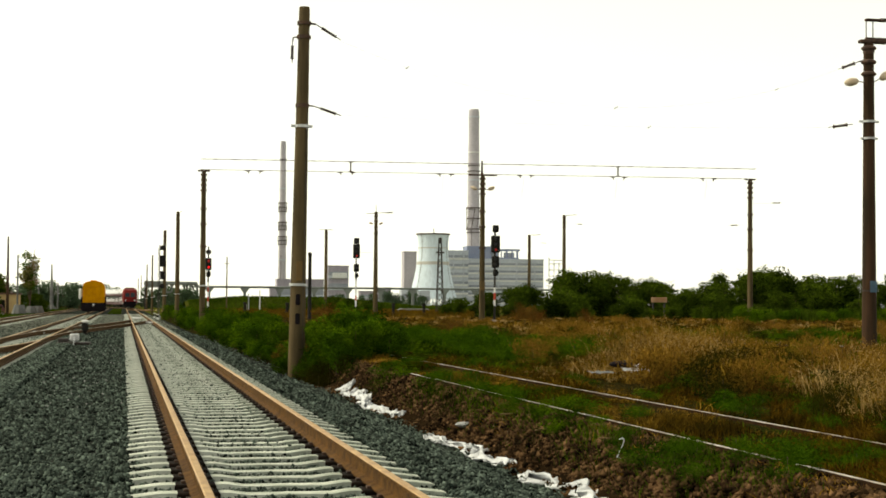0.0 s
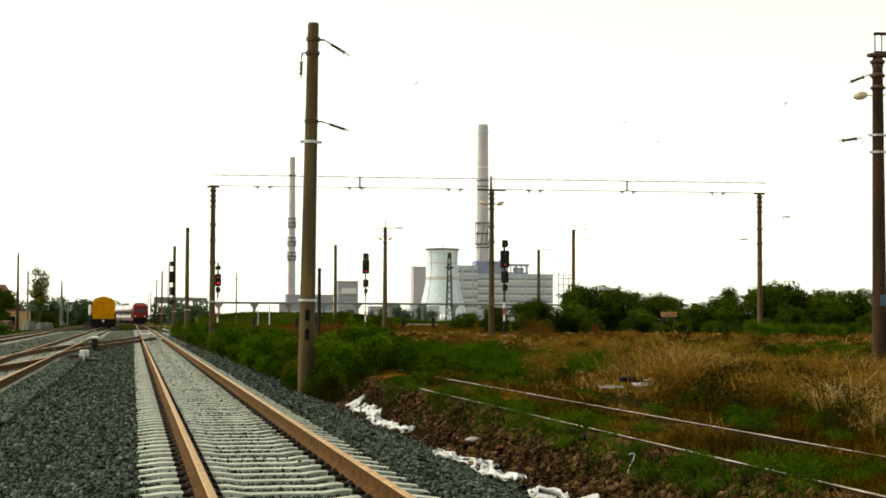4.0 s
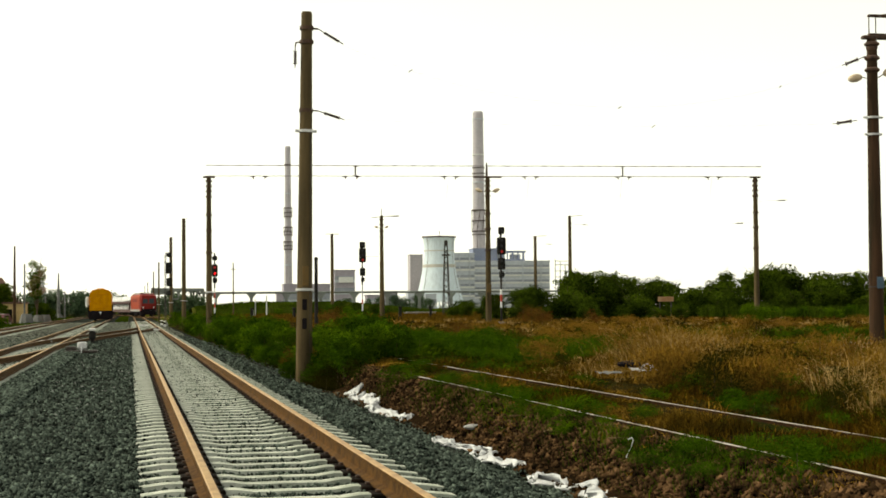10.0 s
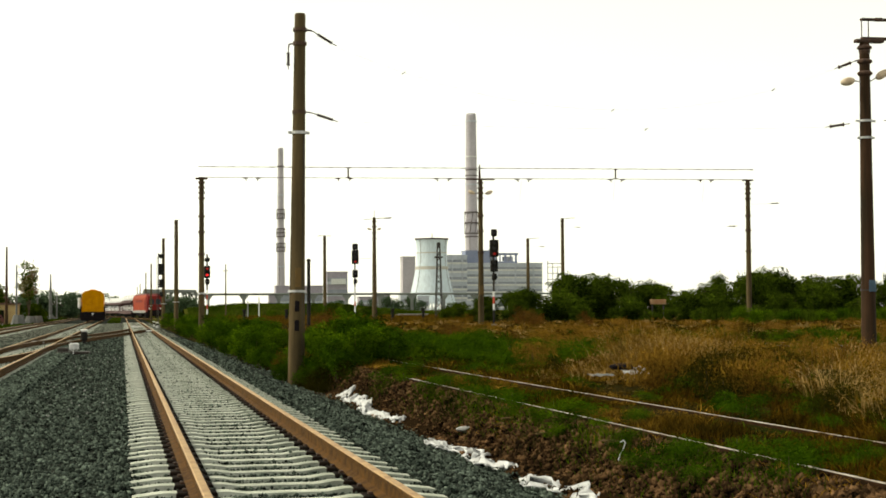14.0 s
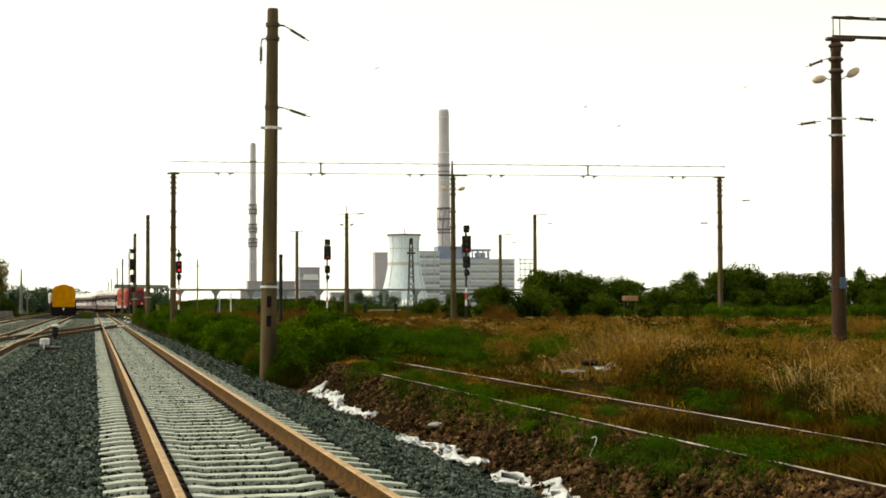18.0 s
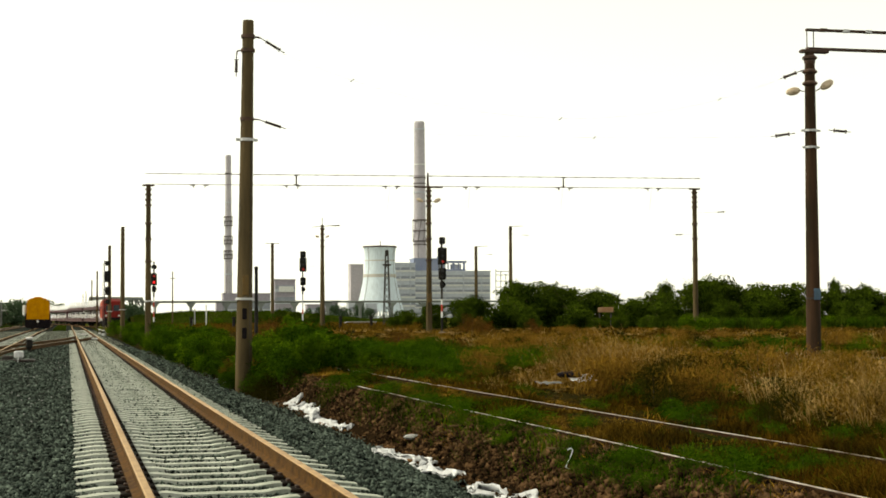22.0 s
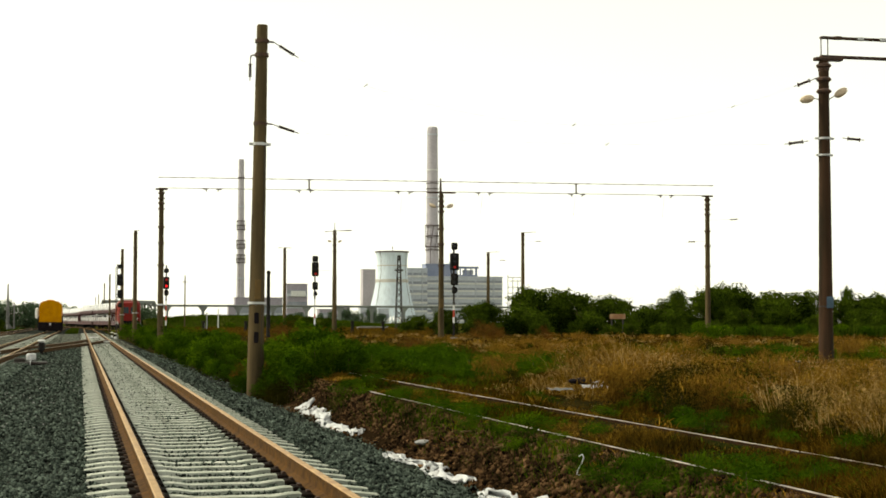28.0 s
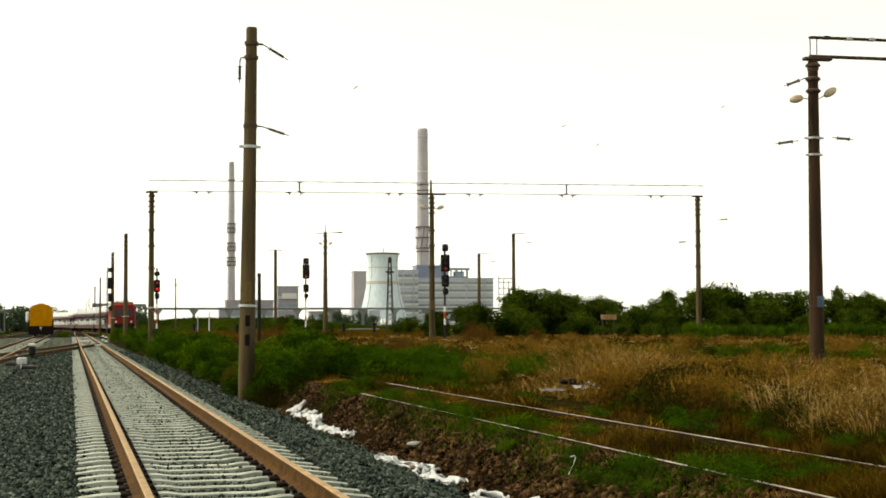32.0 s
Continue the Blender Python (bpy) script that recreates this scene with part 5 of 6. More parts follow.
def thicket(name, label, m, cx, cy, hgt, stems, leaves, wide, spread=0.9):
    """Clumps of bent stems; thin leaves set along each, slanting any way."""
    k = np.repeat(np.arange(len(cx)), stems)
    n = len(k)
    a, d = rng.uniform(0, math.tau, n), rng.uniform(0, 1, n) ** 0.6
    rad = (0.10 + 0.30 * hgt[k]) * d
    x, y = cx[k] + np.cos(a) * rad, cy[k] + np.sin(a) * rad
    h = hgt[k] * (1.05 - 0.4 * d) * rng.uniform(0.5, 1.12, n)
    w = wide[k] * rng.uniform(0.7, 1.3, n)
    base = np.stack([x, y, field_z(x, y) - 0.03], -1)
    b = a + rng.normal(0, 0.7, n)
    out = np.stack([np.cos(b), np.sin(b), 0 * b], -1) * (h * (0.12 + spread * d * rng.uniform(0.3, 1.0, n)))[:, None]
    up = np.stack([0 * h, 0 * h, h], -1)
    mid = base + out * 0.35 + up * 0.62
    end = base + out + up * rng.uniform(0.72, 1.0, n)[:, None]
    c = rng.uniform(0, math.tau, n)
    side = np.stack([np.cos(c), np.sin(c), 0 * c], -1) * (w * 0.5)[:, None]
    v1 = np.stack([base - side, base + side, mid + side, mid - side, end], 1).reshape(-1, 3)
    q = 5 * np.arange(n)[:, None]
    f1 = np.concatenate([q + np.array([[0, 1, 2]]), q + np.array([[0, 2, 3]]), q + np.array([[3, 2, 4]])])
    j = np.repeat(np.arange(n), leaves)
    u = rng.uniform(0.3, 1.0, len(j))[:, None]
    at = np.where(u < 0.62, base[j] + (mid[j] - base[j]) * u / 0.62, mid[j] + (end[j] - mid[j]) * (u - 0.62) / 0.38)
    dirn = rng.normal(0, 1, (len(j), 3)) + np.array([0, 0, 0.5])
    dirn /= np.linalg.norm(dirn, axis=1)[:, None]
    ln = (0.028 + 2.2 * w[j]) * rng.uniform(0.6, 1.5, len(j))
    across = np.cross(dirn, rng.normal(0, 1, (len(j), 3)))
    across /= np.linalg.norm(across, axis=1)[:, None] + 1e-9
    v2 = np.stack([at - across * (w[j] * 0.7)[:, None], at + across * (w[j] * 0.7)[:, None], at + dirn * ln[:, None]], 1).reshape(-1, 3)
    f2 = len(v1) + 3 * np.arange(len(j))[:, None] + np.array([[0, 1, 2]])
    solo(name, mesh_np(name, np.concatenate([v1, v2]), np.concatenate([f1, f2]), m), None, label, "grass", kind="stuff")


def clump_kind(x, y, n):
    """0 brown, 1 green, 2 straw, 3 dark brown."""
    g = greenness(x, y) + rng.normal(0, 0.33, n)
    r = rng.uniform(0, 1, n) + 0.35 * wave(x, y * 0.6, 0.9, 3.3)
    r = r - 2.0 * ((patch(x, y, 8.65, 22.6, 0.8, 1.9) + patch(x, y, 8.2, 17.8, 0.5, 0.8)) > rng.uniform(0.08, 0.35, n))
    return np.where(g > 0.02, 1, np.where(r > 0.88, 2, np.where(r < 0.36, 3, 0)))


ZONES = ((2300, 13.0, 37.0, 14, 8, 0.0042), (2300, 36.0, 72.0, 10, 6, 0.0095), (1500, 70.0, 128.0, 8, 4, 0.020))
for zone, (count, ya, yb, stems, leaves, wide) in enumerate(ZONES):
    cy = depths(count, ya, yb, 1.2)
    cx = rng.uniform(0.10 if yb > 60 else 0.20, 0.56, count) * cy
    ok = (cx > 7.45) & (cx < 60)
    cx, cy = cx[ok], cy[ok]
    kd = clump_kind(cx, cy, len(cx))
    hh = stand(cx, cy) * rng.uniform(0.55, 1.15, len(cx)) * (1.0 if zone < 2 else 1.5)
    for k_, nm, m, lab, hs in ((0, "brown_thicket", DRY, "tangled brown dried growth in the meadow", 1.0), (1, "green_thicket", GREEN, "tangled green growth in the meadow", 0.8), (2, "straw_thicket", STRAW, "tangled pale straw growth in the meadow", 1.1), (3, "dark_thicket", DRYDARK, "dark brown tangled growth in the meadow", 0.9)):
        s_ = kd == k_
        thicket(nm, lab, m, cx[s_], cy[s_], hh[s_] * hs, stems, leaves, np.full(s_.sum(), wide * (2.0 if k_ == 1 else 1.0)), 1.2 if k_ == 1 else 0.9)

# the tall straw clumps that stand out of the meadow
for cx, cy, rx, ry, hgt, count in ((9.95, 28.7, 0.75, 1.2, 1.3, 90), (10.8, 30.4, 0.6, 1.2, 1.15, 45), (10.3, 19.6, 0.7, 1.0, 0.95, 48), (9.0, 17.2, 0.55, 0.9, 0.85, 50), (12.2, 23.4, 0.9, 1.3, 1.05, 46), (15.0, 29.0, 0.6, 2.0, 0.9, 24), (15.4, 43.0, 1.6, 2.6, 0.75, 46), (18.0, 50.0, 2.2, 3.0, 0.7, 40), (16.2, 35.4, 0.35, 0.8, 0.8, 14)):
    x, y = cx + rng.normal(0, 0.55, count) * rx, cy + rng.normal(0, 0.55, count) * ry
    m = rng.uniform(0, 1, count) < 0.4
    w = np.full(count, 0.0030 + 0.00011 * cy)
    h = hgt * rng.uniform(0.6, 1.1, count)
    thicket("straw_clump", "tall pale straw clump with seed heads", STRAW, x[m], y[m], h[m], 16, 9, w[m], 1.25)
    thicket("brown_clump", "brown stems among a straw clump", DRY, x[~m], y[~m], h[~m] * 0.9, 16, 9, w[~m], 1.3)

# low growth between and beside the old rails
n = 110000
y = depths(n, 10.5, 60, 1.5)
x = rng.uniform(5.38, 7.3, n)
g2 = 0.95 + 0.7 * wave(x, y, 0.8, 5.0) + 0.4 * wave(x, y, 2.6, 1.0)
ok = (g2 > rng.uniform(0, 1.4, n)) & (np.abs(x - X_OLD - np.interp(y, [9, 14.5, 22, 30, 46], [0.98, 0.92, 0.76, 0.62, 0.48])) > 0.02) & (np.abs(x - X_OLD - np.interp(y, [9, 14.5, 22, 30.5], [-0.6, -0.66, -0.74, -0.83])) > 0.02)
x, y = x[ok], y[ok]
g3 = wave(x, y, 1.1, 8.0) + rng.normal(0, 0.4, len(x))
h = rng.uniform(0.02, 0.10, len(x)) * (1 + 1.2 * np.clip(wave(x, y, 1.9, 3.0), 0, 1))
right_rail = X_OLD + np.interp(y, [9, 14.5, 22, 30, 46], [0.98, 0.92, 0.76, 0.62, 0.48])
left_rail = X_OLD + np.interp(y, [9, 14.5, 22, 30.5], [-0.6, -0.66, -0.74, -0.83])
worn = ((right_rail - x > -0.05) & (right_rail - x < 0.5)) | ((left_rail - x > -0.05) & (left_rail - x < 0.4))
h = np.where(worn & (wave(x, y, 1.6, 7.0) < 1.0), 0.4 * h, h)
for nm, sel, m, lab in (("track_grass", g3 > 0.8, GREEN, "low green grass around the old rails"), ("track_litter", (g3 <= 0.8) & (g3 > -0.2), DRYDARK, "low brown litter around the old rails"), ("track_straw", g3 <= -0.2, DRY, "low dry grass around the old rails")):
    blades(nm, x[sel], y[sel], field_z(x, y)[sel] - 0.02, h[sel], 0.006 + 0.00028 * y[sel], m, lab, 1.4)

# dry stalks lying on the near bank
n = 3000
y, x = depths(n, 11, 24, 1.2), rng.uniform(4.8, 5.7, n)
ok = wave(x, y, 2.1, 0.9) > 0.1
x, y = x[ok], y[ok]
blades("bank_straw", x, y, dirt_z(x, y), rng.uniform(0.03, 0.1, len(x)), np.full(len(x), 0.011), DRY, "dry stalks littering the near bank", 2.2)

# sparse green tufts on the dirt bank
n = 6500
t_ = rng.integers(0, 14, n)
ty, tx = np.array([13.6, 14.6, 16.8, 19.2, 21, 24, 27, 31, 36.0, 22.4, 17.8, 15.6, 12.6, 25.6]), np.array([5.0, 5.15, 5.05, 5.1, 5.15, 5.05, 5.1, 5.0, 5.1, 5.0, 5.1, 4.95, 5.1, 5.1])
x, y = tx[t_] + rng.normal(0, 0.16, n), ty[t_] + rng.normal(0, 0.6, n)
blades("bank_tufts", x, y, dirt_z(x, y) - 0.02, rng.uniform(0.04, 0.2, n) * np.where(x > 5.2, 0.4, 1.0), np.full(n, 0.010), GREEN, "green tufts on the dirt bank", 1.3)

# tall green band before the shrubs, and growth on the far side of the tracks
n = 12000
x, y = rng.uniform(46, 75, n), rng.uniform(112, 124, n)
blades("reed_band", x, y, 0.25 + 0 * x, rng.uniform(0.5, 1.25, n), 0.05 * rng.uniform(0.7, 1.3, n), LEAFDARK, "dense band of tall green growth", 0.35)
n = 30000
y = rng.uniform(125, 245, n)
x = rng.uniform(8.8, 44, n) * (y / 200) + 0
ok = x > 9
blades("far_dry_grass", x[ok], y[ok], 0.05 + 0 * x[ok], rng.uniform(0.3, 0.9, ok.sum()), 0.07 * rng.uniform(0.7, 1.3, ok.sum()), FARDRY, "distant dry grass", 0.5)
n = 16000
y = rng.uniform(120, 330, n)
x = -10.9 - rng.uniform(0, 1, n) ** 2 * 18
blades("verge_grass", x, y, -0.28 + 0 * x, rng.uniform(0.1, 0.5, n), 0.06 * rng.uniform(0.7, 1.3, n), GREEN, "green verge grass", 0.5)
n = 5000
y, x = rng.uniform(205, 330, n), rng.uniform(-1.9, -0.3, n)
blades("median_grass", x, y, -0.08 + 0 * x, rng.uniform(0.08, 0.35, n), 0.06 * rng.uniform(0.7, 1.3, n), GREENFAR, "green weeds between the far tracks", 0.5)

# grassy embankment under the pipeline
g = Geo()
cols, rows_ = 60, 8
for j in range(rows_ + 1):
    for i in range(cols + 1):
        x, v = 9.5 + 75 * i / cols, j / rows_
        top = (1.6 + 0.75 * smooth_step(9.5, 18, x) + 0.5 * noise.noise((x * 0.15, 2, 4))) * (1 - 0.62 * smooth_step(34, 50, x))
        g.v.append((x, 246 + 20 * v + 0.26 * (x - 10), top * math.sin(math.pi * min(1, v * 0.8 + 0.0)) + 0.15 * noise.noise((x * 0.6, v * 6, 1))))
for j in range(rows_):
    for i in range(cols):
        a = j * (cols + 1) + i
        g.f.append((a, a + 1, a + cols + 2, a + cols + 1))
        g.s.append(0)
solo("embankment", g, FARLAND, "long low green grassy embankment", "embankment", kind="structure", smooth=True)
n = 26000
x, v = rng.uniform(10, 60, n), rng.uniform(0, 0.7, n)
top = (1.6 + 0.75 * np.clip((x - 9.5) / 8.5, 0, 1)) * (1 - 0.62 * np.clip((x - 34) / 16, 0, 1))
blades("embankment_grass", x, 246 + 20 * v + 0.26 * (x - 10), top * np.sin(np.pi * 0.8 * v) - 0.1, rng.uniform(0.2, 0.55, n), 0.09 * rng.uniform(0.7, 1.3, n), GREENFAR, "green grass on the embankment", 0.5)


# ---------------------------------------------------------------- shrubs and trees
def leaf_mesh(name, n, blobs, size, m, seed, thin=1.0):
    """Leaves scattered through several uneven blobs (x, y, z, rx, ry, rz)."""
    r = np.random.default_rng(seed)
    b = np.array(blobs)
    wgt = b[:, 3] * b[:, 4] * b[:, 5]
    k = r.choice(len(b), n, p=wgt / wgt.sum())
    d = r.normal(0, 1, (n, 3))
    d /= np.linalg.norm(d, axis=1)[:, None]
    rad = r.uniform(0.35, 1.0, n) ** 0.5 * (1 + 0.16 * np.sin(d[:, 0] * 7 + k) + 0.16 * np.sin(d[:, 2] * 9 + 2 * k))
    c = b[k, :3] + d * rad[:, None] * b[k, 3:]
    u = r.normal(0, 1, (n, 3))
    u[:, 2] = np.abs(u[:, 2]) * (0.8 if thin > 0.3 else 2.2)
    u /= np.linalg.norm(u, axis=1)[:, None]
    w = np.cross(u, r.normal(0, 1, (n, 3)))
    w /= np.linalg.norm(w, axis=1)[:, None] + 1e-9
    s = (size * r.uniform(0.6, 1.4, n))[:, None]
    v = np.stack([c - u * s, c + w * s * 0.45 * thin, c + u * s, c - w * s * 0.45 * thin], 1)
    f = 4 * np.arange(n)[:, None] + np.array([[0, 1, 2, 3]])
    v[..., 2] = np.maximum(v[..., 2], 0.0)
    return mesh_np(name, v.reshape(-1, 3), f, m)


def branchy(h, spread, limbs, seed, r0):
    """Tapered trunk with forking limbs."""
    r = random.Random(seed)
    g = Geo().rod((0, 0, -0.3), (0.05 * h, 0, h * 0.45), r0, r0 * 0.7, 8).rod((0.05 * h, 0, h * 0.45), (0.02 * h, 0.03, h * 0.85), r0 * 0.7, r0 * 0.2, 6)
    for i in range(limbs):
        a, z = r.uniform(0, math.tau), h * r.uniform(0.18, 0.6)
        p = Vector((0.04 * h * z / h, 0, z))
        q = p + Vector((math.cos(a) * spread * r.uniform(0.4, 0.8), math.sin(a) * spread * r.uniform(0.4, 0.8), h * r.uniform(0.15, 0.35)))
        g.rod(p, q, r0 * 0.45, r0 * 0.15, 5)
        g.rod(p.lerp(q, 0.6), q + Vector((r.uniform(-1, 1), r.uniform(-1, 1), 1.0)) * spread * 0.25, r0 * 0.2, r0 * 0.06, 4)
    return g


def random_blobs(count, w, h, seed, low=0.25):
    r = random.Random(seed)
    out = []
    for i in range(count):
        a, d = r.uniform(0, math.tau), w * 0.5 * r.uniform(0.1, 0.75)
        rr = w * r.uniform(0.17, 0.32)
        out.append((math.cos(a) * d, math.sin(a) * d, h * r.uniform(low, 0.82), rr, rr, rr * r.uniform(0.5, 0.95) * min(1.2, h / w + 0.2)))
    return out


def plant(name, label, category, group, w, h, n, size, m, seed, trunk=0.1, blobs=9, low=0.25, thin=1.0):
    t = thing(name, (0, 0, 0), label, category, group)
    if trunk > 0.06:
        part("trunk", branchy(h, w * 0.5, 9, seed, trunk), BARK, t)
    else:
        part("stem", Geo().rod((0, 0, -0.1), (0.04 * h, 0, h * 0.75), trunk * 1.3, trunk * 0.4, 6), BARK, t)
    part("crown" if trunk > 0.06 else "foliage", leaf_mesh(name, n, random_blobs(blobs, w, h, seed, low), size, m, seed, thin), None, t)
    return t


def spread_plants(base, spots):
    """First spot takes the plant itself, the rest take copies."""
    for i, (x, y, z, s, a) in enumerate(spots):
        ob = base if i == 0 else copy_thing(base, Matrix())
        ob.matrix_basis = pose(x, y, z, 0, 0, a) @ Matrix.Scale(s, 4)


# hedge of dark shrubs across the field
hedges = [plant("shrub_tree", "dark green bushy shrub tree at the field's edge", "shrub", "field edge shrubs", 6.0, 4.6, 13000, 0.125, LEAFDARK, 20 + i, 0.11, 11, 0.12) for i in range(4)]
spots = [[], [], [], []]
for i, (x, y, s) in enumerate(((29.5, 142, 0.5), (33.0, 146, 0.6), (36.0, 142, 0.78), (39.0, 140, 0.92), (41.8, 142, 1.12), (45.0, 141, 0.95), (48.0, 142, 0.92), (50.5, 138, 0.84), (53.5, 140, 0.9), (56.0, 137, 1.0), (58.5, 139, 1.18), (61.5, 137, 1.14), (64.5, 138, 1.05), (69.0, 137, 0.85), (72.5, 138, 0.98), (76, 138, 1.0), (80, 138, 0.95), (34.5, 139, 0.5), (51.5, 133, 0.6), (43.5, 134, 0.66), (47.5, 134, 0.62), (56.5, 131, 0.62), (60, 131, 0.7), (64, 131, 0.62), (68.5, 131, 0.66), (73, 131, 0.7), (39, 134, 0.6), (42.9, 126.4, 0.33), (44.8, 126, 0.36), (38, 130, 0.4), (34, 131, 0.35), (48, 128, 0.4), (52, 127, 0.4))):
    spots[i % 4].append((x, y, 0.1, s * 0.9, 47 * i))
for b, sp in zip(hedges, spots):
    spread_plants(b, sp)

for k, (x, y, sx, sz) in enumerate(((44.2, 145, 0.42, 1.0), (55.0, 143, 0.40, 0.95), (59.8, 141, 0.5, 1.0), (63.2, 141, 0.45, 0.97), (67.2, 140, 0.36, 0.98), (70.6, 139, 0.30, 1.0), (40.4, 143, 0.4, 0.98), (74.6, 140, 0.4, 1.05))):
    ob = copy_thing(hedges[k % 4], Matrix())
    ob.matrix_basis = pose(x, y, 0.1, 0, 0, 70 * k) @ Matrix.Diagonal((sx, sx, sz, 1))

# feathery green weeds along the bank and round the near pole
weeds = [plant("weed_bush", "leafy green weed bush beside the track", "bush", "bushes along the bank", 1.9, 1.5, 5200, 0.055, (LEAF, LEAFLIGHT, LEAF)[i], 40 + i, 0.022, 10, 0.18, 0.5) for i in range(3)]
spots = [[], [], []]
bank = [(4.62, 39.5, 0.44), (4.8, 40.4, 0.52), (4.05, 41.2, 0.4), (4.3, 42.5, 0.45), (4.6, 47.5, 0.42), (4.6, 50.5, 0.4), (4.55, 54, 0.45), (4.5, 57, 0.42), (4.55, 61, 0.5), (4.5, 66, 0.55), (4.5, 71, 0.55), (4.5, 77, 0.6), (4.5, 84, 0.6), (4.5, 91, 0.65), (4.5, 99, 0.65), (4.5, 109, 0.7), (4.5, 118, 0.7), (4.55, 128, 0.75), (5.0, 37.9, 0.72), (5.5, 38.3, 0.8), (6.05, 38.9, 0.85), (6.6, 40.0, 0.8), (5.2, 39.6, 0.85), (5.7, 40.6, 1.0), (6.3, 41.2, 0.9), (5.6, 42.6, 1.0), (6.7, 43.0, 0.7), (5.3, 44.5, 0.7), (4.95, 46.5, 0.62), (5.4, 49, 0.6), (4.75, 52, 0.62), (5.2, 55, 0.75), (4.8, 58.5, 0.85), (5.5, 61, 0.8), (4.75, 64, 0.95), (5.3, 68, 0.95), (4.85, 72, 1.0), (5.5, 76, 0.9), (4.9, 81, 1.0), (5.4, 87, 0.95), (4.9, 93, 0.95), (5.6, 99, 0.9), (5.0, 106, 1.0), (5.3, 113, 0.95), (4.9, 121, 1.0), (5.3, 130, 1.0), (4.9, 140, 1.05), (5.2, 152, 1.1), (4.9, 165, 1.0), (5.0, 178, 1.0), (6.6, 58, 0.62), (7.2, 66, 0.6), (7.0, 76, 0.7), (7.5, 88, 0.75), (24.4, 196, 1.5), (27.0, 200, 1.3), (29.4, 190, 1.2), (22, 208, 1.3), (19.6, 214, 1.1), (8.0, 50, 0.5), (9.2, 52, 0.55), (10.6, 50, 0.5), (8.6, 57, 0.6), (10.2, 60, 0.6), (12.0, 56, 0.5), (7.4, 54, 0.6), (13.2, 47, 0.4), (20.6, 50, 0.5), (22.8, 52, 0.5), (19.2, 52, 0.45), (39.6, 97, 1.1), (40.6, 99, 0.9), (17.6, 120, 0.7), (47, 113, 0.95), (48.6, 112, 0.85), (50, 113.5, 1.0), (51.8, 112, 0.9), (53.4, 113, 1.0), (55.2, 112, 0.92), (57, 113.5, 1.05), (58.8, 112, 0.9), (60.6, 113, 1.0), (62.4, 112, 0.95), (64.2, 113, 1.0), (66, 112, 0.9), (68, 113, 1.0), (70, 112, 1.0), (45.5, 114, 0.8), (8.9, 15.6, 0.3), (10.3, 16.4, 0.33), (7.6, 19.5, 0.32)]
for i, (x, y, s) in enumerate(bank):
    spots[i % 3].append((x, y, -0.36 if x < 5.0 else -0.1 if x < 5.5 else 0.03, s * 0.94, 53 * i))
for b, sp in zip(weeds, spots):
    spread_plants(b, sp)
brown = plant("dock_weed", "reddish brown dried weed clump", "weed", "dried weeds", 1.6, 1.7, 3200, 0.05, LEAFRED, 61, 0.02, 9, 0.2, 0.4)
spread_plants(brown, [(7.6, 62, 0.05, 0.85, 0), (8.3, 64, 0.05, 0.7, 70), (12.3, 60, 0.1, 0.55, 33), (13.4, 54, 0.1, 0.4, 12), (12.9, 62, 0.1, 0.6, 190), (5.0, 43.6, -0.3, 0.5, 120), (4.7, 47.0, -0.35, 0.42, 20), (4.6, 44.8, -0.36, 0.32, 80), (9.9, 80, 0.1, 0.9, 200), (10.6, 83, 0.1, 0.7, 250), (24.6, 97, 0.2, 0.9, 15), (26, 99, 0.2, 0.8, 99), (13.6, 26.5, 0.05, 0.4, 10), (24, 92, 0.2, 0.7, 60), (28, 95, 0.2, 0.7, 140)])

# dark meadow bushes; those at the near pole stand in for shade
dark = [plant("dark_weed_bush", "dark brown weed bush, also filling in for shade", "bush", "dark meadow bushes", 1.9, 1.4, 3400, 0.05, DARKWEED, 130 + i, 0.022, 11, 0.12, 0.35) for i in range(2)]
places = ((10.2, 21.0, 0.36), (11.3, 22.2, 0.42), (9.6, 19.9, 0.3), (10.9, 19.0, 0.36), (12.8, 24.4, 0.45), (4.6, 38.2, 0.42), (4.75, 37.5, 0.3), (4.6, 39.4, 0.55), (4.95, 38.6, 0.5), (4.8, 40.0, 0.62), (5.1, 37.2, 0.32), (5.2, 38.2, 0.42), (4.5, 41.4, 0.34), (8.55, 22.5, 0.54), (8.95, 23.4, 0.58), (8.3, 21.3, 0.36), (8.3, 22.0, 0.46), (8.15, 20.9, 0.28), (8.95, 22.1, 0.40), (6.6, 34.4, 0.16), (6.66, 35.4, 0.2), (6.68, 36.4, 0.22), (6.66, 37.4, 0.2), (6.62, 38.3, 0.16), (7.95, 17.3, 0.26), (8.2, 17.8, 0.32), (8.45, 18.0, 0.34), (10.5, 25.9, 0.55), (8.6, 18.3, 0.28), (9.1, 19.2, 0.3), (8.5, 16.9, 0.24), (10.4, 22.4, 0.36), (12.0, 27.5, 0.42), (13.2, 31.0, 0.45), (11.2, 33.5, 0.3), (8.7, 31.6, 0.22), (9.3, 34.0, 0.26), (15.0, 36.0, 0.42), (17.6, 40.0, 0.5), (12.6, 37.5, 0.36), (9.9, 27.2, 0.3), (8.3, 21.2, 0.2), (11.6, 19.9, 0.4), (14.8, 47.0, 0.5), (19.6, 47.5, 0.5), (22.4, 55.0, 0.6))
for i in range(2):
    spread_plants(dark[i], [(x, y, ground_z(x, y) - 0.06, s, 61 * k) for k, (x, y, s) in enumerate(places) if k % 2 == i])

